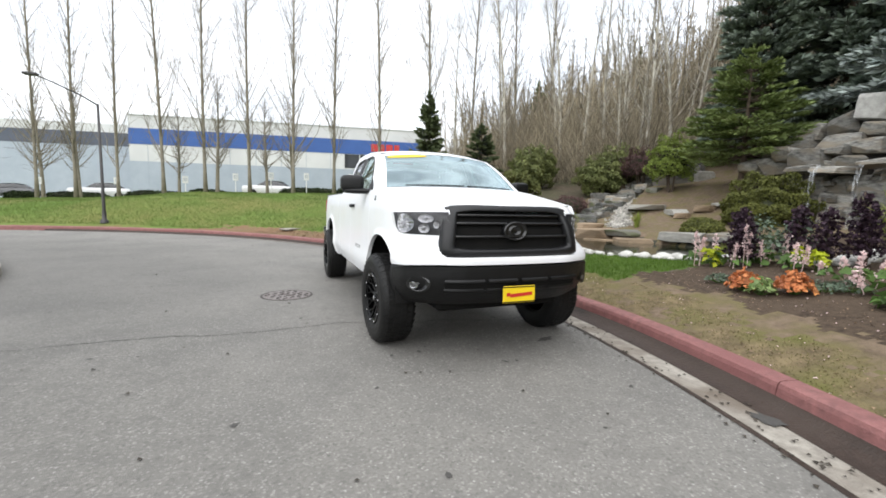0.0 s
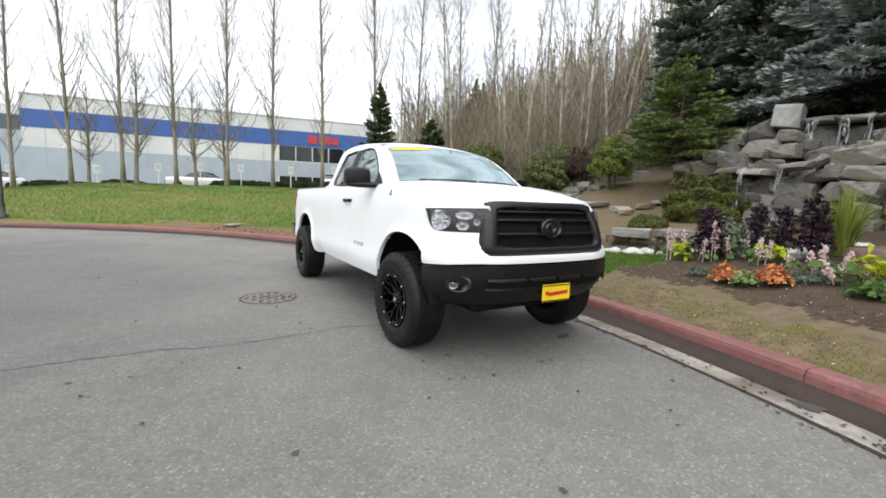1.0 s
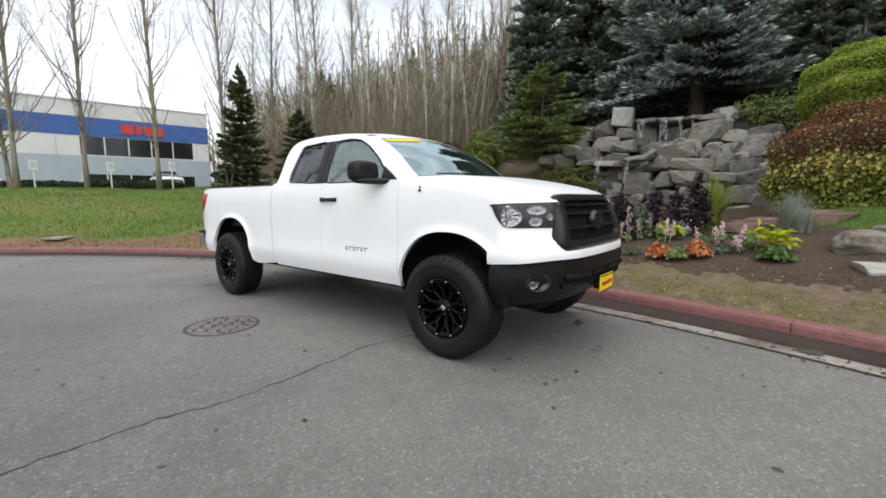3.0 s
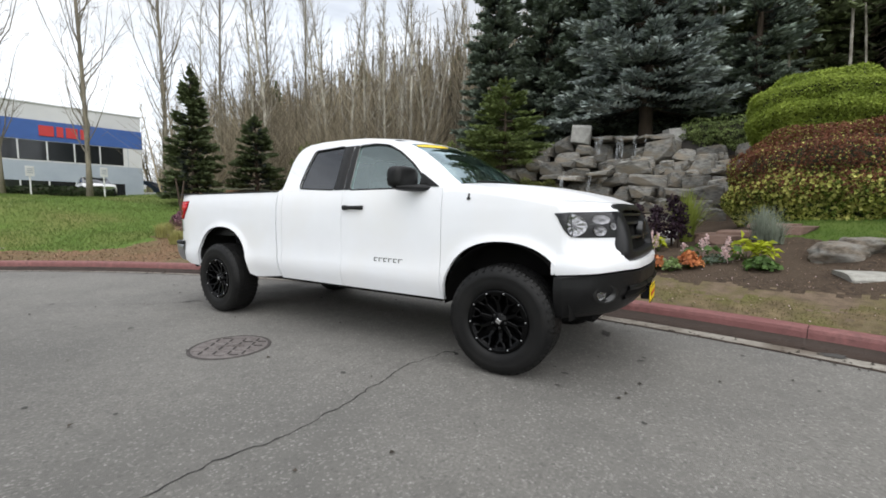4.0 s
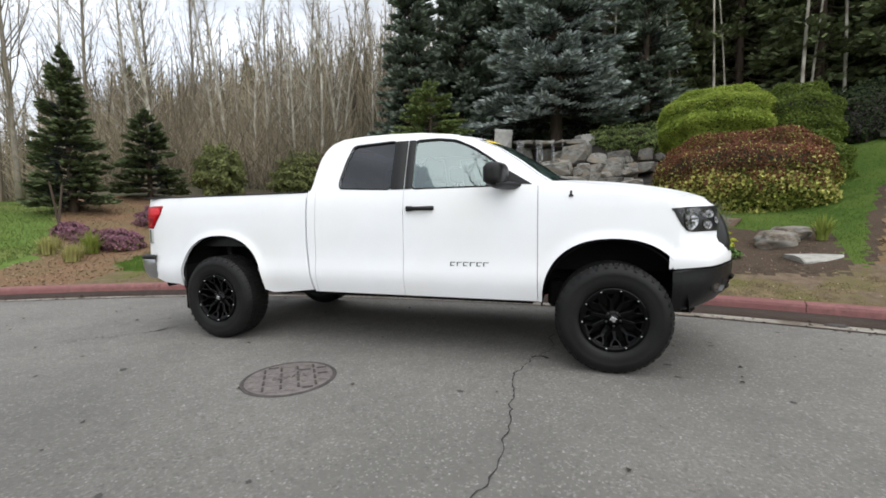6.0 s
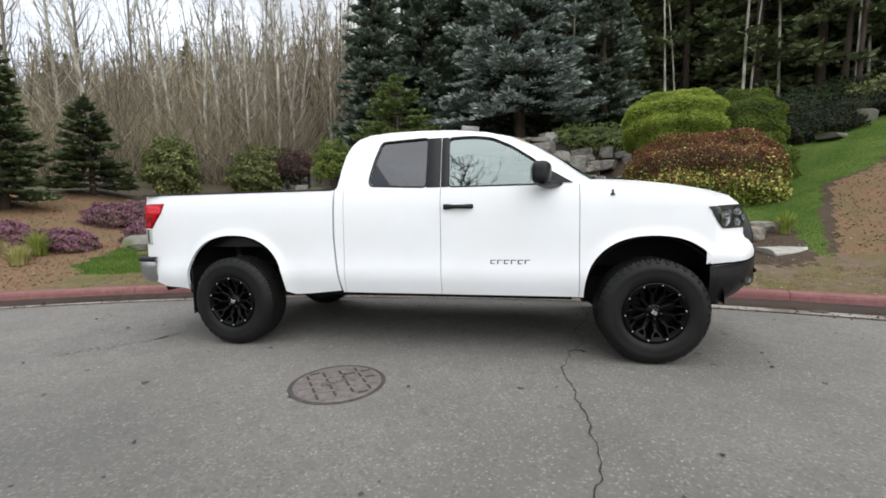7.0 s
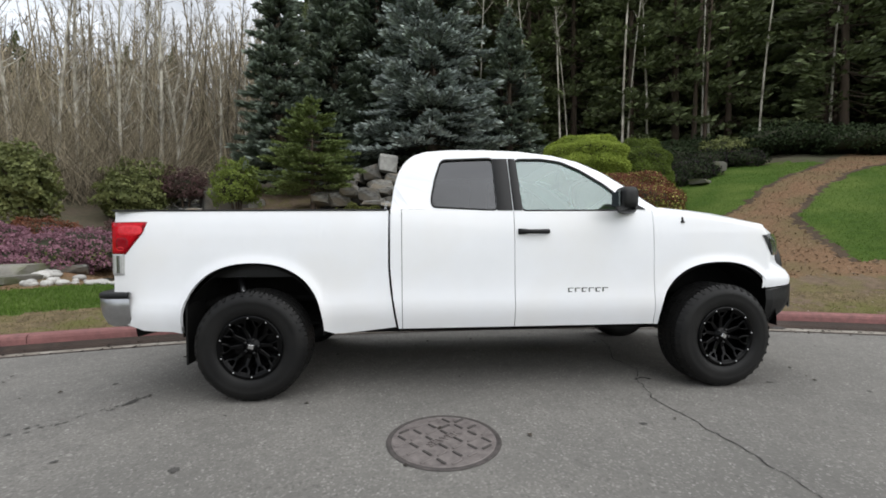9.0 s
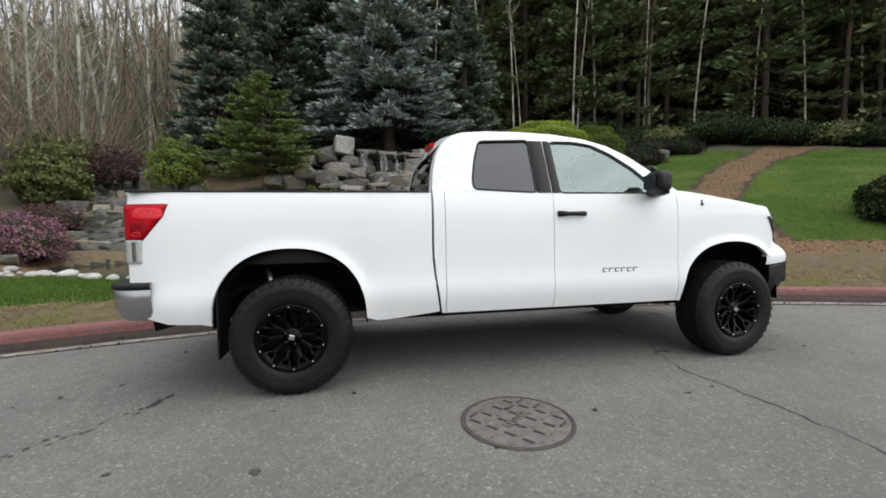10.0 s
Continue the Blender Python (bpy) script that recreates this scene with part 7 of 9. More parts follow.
# flat slabs and boulders round the pond, the dry creek and the bark slope
for x, y, s, fl_, tn, lab in ((9.3, 7.6, 1.5, 0.3, 10, "t"), (9.15, 7.2, 0.9, 0.5, 40, "t"), (9.45, 8.3, 0.9, 0.42, 80, "t"), (9.5, 6.2, 1.2, 0.34, 60, "t"), (9.4, 5.6, 0.7, 0.42, 30, "m"), (9.8, 6.8, 1.2, 0.22, 100, "m"), (9.9, 4.8, 0.9, 0.45, 30, "p"), (10.2, 3.6, 0.8, 0.5, 80, "r"), (5.6, 10.4, 1.1, 0.5, 10, "m"), (5.1, 10.0, 0.7, 0.35, 80, "m"), (6.4, 9.9, 0.6, 0.4, 120, "r"), (13.4, 9.3, 1.5, 0.16, 30, "p"), (13.3, 7.85, 0.7, 0.5, 70, "p"), (13.2, 7.5, 0.6, 0.4, 20, "t"), (13.9, 7.1, 0.8, 0.35, 10, "t"), (14.3, 6.7, 0.6, 0.4, 60, "p"), (17.5, 11.4, 1.75, 0.75, 35, "r"), (17.6, 10.2, 0.8, 0.8, 75, "p"), (12.2, 9.3, 0.55, 0.4, 50, "p"), (15.6, 11.0, 0.7, 0.5, 20, "m"), (14.4, 13.1, 0.8, 0.7, 15, "r"), (13.4, 12.4, 0.55, 0.8, 50, "m"), (13.7, 12.7, 0.7, 0.7, 30, "r"), (10.6, 11.2, 0.75, 0.6, 70, "m"), (9.6, 10.3, 0.6, 0.5, 20, "t"), (18.8, 12.1, 1.6, 0.75, 60, "r")):
    ms, text = {"m": (MOSSROCKS, "mossy grey boulder beside the pond"), "r": (ROCKS, "grey slate boulder on the bark slope"), "p": (PALEROCKS, "flat pale stone slab on the bark slope"), "t": (TANROCKS, "layered tan boulder at the water's edge")}[lab]
    put_rock(x, y, hz(x, y) + 0.1 * s * fl_, s, s * rc.uniform(0.75, 1.2), s * fl_ * 1.2, tn, rc.randrange(60), ms, text, "rocks round the pond")
CREEK = ((9.2, 9.5), (12.0, 10.9), (14.6, 12.1), (19.2, 13.9))
for k in range(235):
    t = rc.uniform(0, 2.999)
    i, f = int(t), t % 1
    x = CREEK[i][0] + (CREEK[i + 1][0] - CREEK[i][0]) * f + rc.uniform(-0.42, 0.42)
    y = CREEK[i][1] + (CREEK[i + 1][1] - CREEK[i][1]) * f - 0.12 + rc.uniform(-0.42, 0.42)
    s = rc.choice((0.25, 0.35, 0.4, 0.5, 0.65))
    put_rock(x, y, hz(x, y) + 0.08 * s, s, s * rc.uniform(0.8, 1.4), s * rc.uniform(0.5, 1.0), rc.uniform(0, 180), rc.randrange(60), rc.choice((WETROCKS, WETROCKS, WETROCKS, WETROCKS, WETROCKS, WETROCKS, ROCKS, ROCKS, MOSSROCKS)), "dark wet stone tumbled down the dry creek", "stones of the dry creek", tilt=rc.uniform(-12, 12))


M_GRAVEL = mat("pale_creek_gravel", (0.34, 0.325, 0.29), (0.16, 0.15, 0.13), scale=3, rough=0.85, bump=0.4, bscale=60, rnd=0.5, island=True)


def gravel_run():
    """Pale gravel washed down beside the bark mound."""
    rng = np.random.default_rng(15)
    run = np.array(((18.9, 14.5), (16.9, 13.6), (14.0, 11.15), (11.65, 8.95), (10.4, 7.7)))
    n = 3000
    t = rng.uniform(0, 3.999, n)
    i = t.astype(int)
    P = run[i] + (run[i + 1] - run[i]) * (t - i)[:, None] + rng.normal(0, 0.17, (n, 2))
    bm = bmesh.new()
    bmesh.ops.create_icosphere(bm, subdivisions=1, radius=1.0)
    base = np.array([v.co[:] for v in bm.verts])
    faces = np.array([[v.index for v in f.verts] for f in bm.faces])
    bm.free()
    S = rng.uniform(0.018, 0.06, (n, 1, 1)) * rng.uniform(0.6, 1.3, (n, 1, 3))
    C = np.stack([P[:, 0], P[:, 1], H(P[:, 0], P[:, 1]) + 0.01], 1)
    V = (base[None] * rng.uniform(0.8, 1.15, (n, len(base), 1)) * S + C[:, None]).reshape(-1, 3)
    F = (faces[None] + (np.arange(n) * len(base))[:, None, None]).reshape(-1, 3)
    tagged(new("gravel", fast_mesh("gravel", V, F, M_GRAVEL)), "pale gravel washed down beside the bark mound", "gravel", kind="stuff")


gravel_run()
put_rock(4.2, -3.0, hz(4.2, -3.0) - 0.03, 0.42, 0.66, 0.22, 15, 4, PALEROCKS, "flat pale stepping slab beside the lawn")
put_rock(5.0, -2.8, hz(5.0, -2.8) + 0.06, 0.52, 0.7, 0.46, 40, 1, BOULDERS, "low weathered brown rock at the bed's edge")
put_rock(5.35, -3.15, hz(5.35, -3.15) + 0.05, 0.45, 0.55, 0.4, 10, 2, BOULDERS, "low layered brown rock at the bed's edge")
put_rock(12.9, -9.45, hz(12.9, -9.45) + 0.18, 0.5, 0.66, 0.8, 20, 1, MOSSROCKS, "pale upright boulder at the lawn's end")
put_rock(11.7, -8.0, hz(11.7, -8.0) + 0.05, 0.6, 0.9, 0.3, 40, 4, MOSSROCKS, "flat pale stone beside the lawn")
M_FLAG = mat("reddish_flagstone", (0.20, 0.125, 0.095), (0.13, 0.08, 0.062), scale=7, rough=0.9, bump=0.5, bscale=30, rnd=0.2)
FLAGS = [me.copy() for me in ROCKS[:4]]
for me in FLAGS:
    me.materials[0] = M_FLAG
for x, y, s in ((6.6, -1.5, 0.6), (7.1, -1.9, 0.7), (6.8, -2.5, 0.6), (7.5, -2.4, 0.7), (7.3, -1.3, 0.5)):
    put_rock(x, y, hz(x, y) + 0.02, s, s * 1.3, 0.22, s * 100, int(s * 10), FLAGS, "reddish flagstone set in the soil", "flagstones", name="flagstone")


# ---- clipped shrubs behind the bed ----
bush("clipped_shrub", 9.2, -3.5, 1.72, 1.6, 1.8, 1.28, [(L_VARIEG, 17000, 0.072, 0.0, 0.58, "leaf_cover"), (L_OLIVE, 12000, 0.06, 0.0, 0.62, "leaf_cover"), (L_VARIEG, 5000, 0.042, 0.5, 1.2, "young_foliage"), (L_RED, 34000, 0.045, 0.48, 1.2, "red_foliage")], 21, "clipped shrub with red young shoots over yellow-edged leaves", turn=-20, power=2.8, low=-0.8)
bush("clipped_shrub", 11.5, -3.5, 3.68, 1.35, 1.42, 0.96, [(L_LIME, 56000, 0.048, 0.0, 1.2, "leaf_cover")], 22, "lime-green clipped cloud-shaped shrub", turn=-15, power=2.8, low=-0.7)
bush("clipped_shrub", 11.4, -5.35, 3.4, 1.15, 1.0, 1.15, [(L_OLIVE, 34000, 0.048, 0.0, 1.2, "leaf_cover")], 23, "dark olive-green clipped rounded shrub", power=2.6, low=-0.9)
bush("clipped_shrub", 10.0, -5.05, 2.05, 0.95, 0.95, 1.05, [(L_OLIVE, 26000, 0.048, 0.0, 1.2, "leaf_cover")], 24, "olive-green clipped shrub beside the lawn", power=2.6, low=-0.9)
bush("shrub", 3.3, -8.5, hz(3.3, -8.5) + 0.3, 1.35, 1.35, 0.8, [(L_RHODO, 1500, 0.08, 0.0, 1.2, "leaf_cover"), (L_HEDGE, 8000, 0.08, 0.0, 1.2, "leaf_cover")], 25, "low dark evergreen shrub on the lawn", turn=30)

# ---- shrubs past the pond ----
for x, y, z, rx, ry, rz, seed in ((11.1, 14.9, 2.95, 0.72, 0.8, 1.05, 31), (17.1, 14.9, 3.75, 1.15, 1.15, 0.9, 33), (13.6, 17.4, 3.6, 0.8, 0.8, 1.0, 34), (15.2, 14.2, 2.9, 0.95, 0.95, 0.8, 35)):
    bush("rhododendron", x, y, z, rx, ry, rz, [(L_RHODO, 5200, 0.13, 0.0, 1.2, "leaf_cover")], seed, "loose green rhododendron on the bark slope", group="rhododendrons", core=0.68, power=2.0, low=-0.8, lump=0.26)
bush("shrub", 15.6, 10.15, 3.3, 0.85, 0.85, 1.15, [(L_FRESH, 7000, 0.08, 0.0, 1.2, "leaf_cover")], 36, "bright green feathery shrub among the rocks", core=0.72, power=2.0, lump=0.2)
bush("shrub", 16.6, 12.8, 3.45, 0.75, 0.9, 0.85, [(L_DULLRED, 5200, 0.07, 0.0, 1.2, "leaf_cover")], 37, "dull purple-brown shrub beside the dry creek", core=0.7, power=2.0, lump=0.22)
bush("shrub", 11.9, 12.3, 1.35, 0.75, 0.8, 0.5, [(L_DULLRED, 2600, 0.06, 0.0, 1.2, "leaf_cover")], 41, "low russet shrub beside the dry creek", core=0.8, power=2.0, lump=0.16)
bush("shrub", 9.0, 12.6, 1.35, 0.8, 0.9, 0.45, [(L_RED, 3000, 0.06, 0.0, 1.2, "leaf_cover")], 38, "low russet shrub above the heather", core=0.8, power=2.0, lump=0.12)
bush("juniper", 13.2, 4.6, 1.35, 0.85, 1.1, 1.05, [(L_MOSSY, 22000, 0.066, 0.0, 1.2, "leaf_cover")], 39, "spreading mossy green juniper beside the waterfall", core=0.8, power=1.6, low=-0.7, lump=0.2, turn=25)
for k, (x, y, z, r) in enumerate(((17.3, -0.9, 4.35, 0.7), (17.1, -2.0, 4.2, 0.85), (16.9, -3.1, 4.0, 0.9), (16.6, -4.2, 3.8, 0.9))):
    bush("juniper", x, y, z, r, r * 1.1, r * 0.75, [(L_GREEN, 5000, 0.07, 0.0, 1.2, "leaf_cover")], 44 + k, "dark green juniper over the rock wall", group="junipers over the wall", core=0.8, power=2.0, low=-0.8, lump=0.2)
bush("juniper", 11.0, 5.0, 0.75, 0.5, 0.6, 0.35, [(L_MOSSY, 4000, 0.05, 0.0, 1.2, "leaf_cover")], 40, "low mossy juniper at the water's edge", core=0.85, power=2.0, low=-0.7)
for k, (x, y, r) in enumerate(((4.15, 11.1, 0.44), (3.95, 11.7, 0.40), (4.35, 13.2, 0.35), (6.0, 10.85, 0.55), (6.6, 10.6, 0.8), (7.25, 10.35, 0.9), (7.1, 13.4, 0.65), (7.8, 12.9, 0.8), (8.3, 12.0, 0.6), (8.3, 10.9, 0.7))):
    bush("heather", x, y, hz(x, y) + 0.3 * r, r, r * 1.15, 0.62 * r + 0.08, [(L_HEATH, 5200, 0.055, 0.0, 1.2, "flower_cover"), (L_RHODO, 900, 0.05, 0.0, 0.6, "leaf_cover")], 50 + k, "rounded heather cushion in dull pink flower", group="heathers by the pond", core=0.86, power=2.0, low=-0.6, lump=0.1)

L_FIR = leaf_mat("young_fir_needles", (0.13, 0.16, 0.075), (0.065, 0.085, 0.04), rnd=0.45, through=0.1)
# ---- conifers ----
stand(conifer("blue_spruce", 16.5, 4.8, L_BLUE, 1, "large frosty blue spruce behind the waterfall", shoots=78000, droop=0.40, bare=0.115, levels=16, per=15, rod=(0.22, 0.42), thick=0.050, inner=L_SPRUCESHADE, jitter=0.006), 19.2, 1.5, 40)
dark = conifer("spruce", 14.0, 2.35, L_DARK, 2, "dark narrow spruce behind the garden", shoots=40000, droop=0.34, levels=26, per=11, rod=(0.24, 0.42), thick=0.058, power=0.72, inner=L_SPRUCESHADE)
stand(dark, 20.2, 9.7, 0)
stand_copy(dark, 21.6, 7.0, 130, 1.08)
stand_copy(dark, 22.5, 4.6, 60, 1.15)
stand(conifer("spruce", 9.0, 2.5, L_DARK, 3, "dark green spruce with drooping branches", shoots=22000, droop=0.42, levels=18, per=9, rod=(0.18, 0.32), thick=0.042, inner=L_SPRUCESHADE), 19.2, -2.6, 0)
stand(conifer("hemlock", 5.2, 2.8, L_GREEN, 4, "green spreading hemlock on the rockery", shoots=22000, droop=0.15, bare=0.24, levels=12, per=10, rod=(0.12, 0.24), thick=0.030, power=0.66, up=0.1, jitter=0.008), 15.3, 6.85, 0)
stand(conifer("young_fir", 5.3, 1.12, L_FIR, 5, "slim dark young fir on the grass slope", shoots=17000, droop=0.02, bare=0.03, levels=22, per=9, rod=(0.14, 0.26), thick=0.036, up=0.75, power=1.0, inner=L_SPRUCESHADE), 6.3, 16.3, 0)
stand(conifer("young_fir", 3.6, 1.2, L_FIR, 6, "broad dark young fir on the slope", shoots=13000, droop=0.05, bare=0.05, levels=14, per=9, rod=(0.14, 0.26), thick=0.040, up=0.4, power=0.8, inner=L_SPRUCESHADE), 9.6, 17.1, 0)

# ---- dark wood behind the lawns ----
ced = conifer("cedar", 19.0, 2.9, L_CEDAR, 7, "tall dark cedar in the wood", shoots=9000, droop=0.7, bare=0.10, levels=30, per=7, rod=(0.2, 0.42), thick=0.065, power=0.35, jitter=0.03, girth=0.5)
ced2 = conifer("cedar", 17.0, 1.9, L_CEDAR, 8, "tall ivy-clad trunk in the wood", shoots=8500, droop=0.9, bare=0.03, levels=34, per=7, rod=(0.16, 0.34), thick=0.07, power=0.2, jitter=0.03, girth=0.45)
rw = random.Random(3)
spots = []
for row, (d0, n) in enumerate(((19.5, 13), (24, 15), (29, 16))):
    for k in range(n):
        th = -54 + 60 * (k + 0.5 + rw.uniform(-0.4, 0.4)) / n
        d = d0 + rw.uniform(-1.3, 1.3)
        if row == 0 and th > -8:
            continue
        spots.append((th, d))
for i, (th, d) in enumerate(spots):
    x, y = xy_of(th, d)
    src = (ced, ced2)[i % 2]
    if i < 2:
        stand(src, x, y, rw.uniform(0, 360), rw.uniform(0.9, 1.1))
    else:
        stand_copy(src, x, y, rw.uniform(0, 360), rw.uniform(0.85, 1.3))
# bare brown stems among the cedars
stems = [bare_tree("alder", 16.0, 60 + k, "tall bare brown-barked tree in the dark wood", M_TRUNK, M_TRUNK, r0=0.11, limbs=30, steep=45, first=0.25, reach=0.16, sub=7, lean=0.9) for k in range(2)]
for k in range(34):
    x, y = xy_of(-52 + 50 * (k + 0.5 + rw.uniform(-0.45, 0.45)) / 34, rw.uniform(17.5, 27))
    (stand if k < 2 else stand_copy)(stems[k % 2], x, y, rw.uniform(0, 360), rw.uniform(0.8, 1.2))
# ivy-green undergrowth along the wood's edge
for k in range(26):
    th = -50 + 44 * k / 25 + rw.uniform(-0.6, 0.6)
    d = 15.2 + rw.uniform(-0.6, 1.6) + (1.5 if th > -18 else 0)
    x, y = xy_of(th, d)
    r = rw.uniform(0.9, 1.5)
    bush("shrub", x, y, hz(x, y) + 0.35 * r, r, r * 1.3, r * rw.uniform(0.35, 0.7), [(L_HEDGE if k % 7 else L_RHODO, 2600, 0.11, 0.0, 1.2, "leaf_cover")], 100 + k, "dark evergreen undergrowth at the wood's edge", group="undergrowth", core=0.82, power=2.0, low=-0.7, lump=0.14)
for k, (x, y, r) in enumerate(((12.6, -8.4, 0.7), (13.6, -8.6, 0.8), (13.8, -9.8, 0.8), (13.2, -10.8, 0.7), (12.4, -7.4, 0.6), (13.4, -7.4, 0.8))):
    bush("shrub", x, y, hz(x, y) + 0.3 * r, r, r * 1.2, r * 0.6, [(L_HEDGE, 2600, 0.07, 0.0, 1.2, "leaf_cover"), (L_KALE, 1200, 0.06, 0.0, 1.2, "leaf_cover")], 140 + k, "low dark brownish shrub round the stones", group="dark low shrubs", core=0.82, power=2.0, low=-0.7, lump=0.14)
# slim pale trunks before the wood
bir = bare_tree("birch", 15.0, 5, "slim white-barked birch before the dark wood", M_BIRCH, M_TWIG, r0=0.065, limbs=14, steep=38, first=0.5, reach=0.10, sub=4, lean=0.9)
bir2 = bare_tree("birch", 14.0, 9, "slim white-barked birch before the dark wood", M_BIRCH, M_TWIG, r0=0.055, limbs=12, steep=40, first=0.55, reach=0.10, sub=4, lean=1.4)
for i, (th, d) in enumerate(((-7.5, 17.2), (-9.5, 17.0), (-12.5, 17.8), (-13.3, 18.4), (-17.5, 17.0), (-18.4, 17.4), (-20.4, 18.2), (-24.2, 17.6), (-25.4, 19.0), (-28.6, 18.0), (-33.0, 18.6), (-36.5, 17.8), (-40.5, 18.8), (-5.0, 18.5))):
    x, y = xy_of(th, d)
    src = (bir, bir2)[i % 2]
    if i < 2:
        stand(src, x, y, rw.uniform(0, 360))
    else:
        stand_copy(src, x, y, rw.uniform(0, 360), rw.uniform(0.85, 1.15))

# ---- poplars on the berm ----
pops = [bare_tree("poplar", 21.0, 10 + k, "tall bare upright poplar on the grass berm", M_GREYBARK, M_TWIG, r0=0.112, limbs=62, steep=14, first=0.09, reach=0.28, sub=10, lean=0.45, thin=0.8) for k in range(3)]
low_ = [bare_tree("young_tree", 8.5, 20 + k, "bare young tree with a rounded crown on the berm", M_GREYBARK, M_TWIG, r0=0.15, limbs=46, steep=40, first=0.22, reach=0.42, sub=9, lean=0.2) for k in range(2)]
n_p = 0
for k in range(17):
    u = (668 - 75.5 * (k - 4) - 784) / 746
    D = 30 + rw.uniform(-1.0, 1.0)
    x, y = -0.83 + D * (0.37 + u * 0.93), -3.84 + D * (0.93 - 0.37 * u)
    if k < 4:
        x, y = x + 0.8 * (4 - k), y + 1.2 * (4 - k)
    if n_p < 3:
        stand(pops[n_p], x, y, rw.uniform(0, 360), 1.0)
    else:
        stand_copy(pops[k % 3], x, y, rw.uniform(0, 360), rw.uniform(0.9, 1.12))
    n_p += 1
for i, u in enumerate((-0.95, -0.86, -0.62, -0.53, -0.42, -0.36)):
    D = 34 + rw.uniform(-2, 2)
    x, y = -0.83 + D * (0.37 + u * 0.93), -3.84 + D * (0.93 - 0.37 * u)
    if i < 2:
        stand(low_[i], x, y)
    else:
        stand_copy(low_[i % 2], x, y, rw.uniform(0, 360), rw.uniform(0.8, 1.15))

# the tree on the island, mirrored in the truck's windows
o = stand_copy(low_[0], -6.6, 3.2, 110, 1.16, 0.1 - hz(-6.5, 3.1))
tagged(o, "bare tree with a spreading crown on the middle island", "tree")

# ---- pale trunks at the foot of the wooded hill ----
ald = [bare_tree("alder", 14.0, 30 + k, "tall bare pale-barked alder on the hillside", M_BIRCH, M_WOODTWIG, r0=0.12, limbs=40, steep=26, first=0.2, reach=0.22, sub=9, lean=1.5, thin=0.8) for k in range(3)]
i = 0
for th0, th1, d0, d1, n in ((21, 32, 17.5, 24, 8), (33, 44, 17.5, 24, 4), (16, 46, 24, 32, 13), (12, 48, 32, 42, 13)):
    for k in range(n):
        th = th0 + (th1 - th0) * (k + 0.5 + rw.uniform(-0.4, 0.4)) / n
        d = rw.uniform(d0, d1)
        x, y = xy_of(th, d)
        if i < 3:
            stand(ald[i], x, y, rw.uniform(0, 360))
        else:
            stand_copy(ald[rw.randrange(3)], x, y, rw.uniform(0, 360), rw.uniform(0.8, 1.15) if d < 24 or th < 30 else rw.uniform(0.4, 0.66))
        i += 1


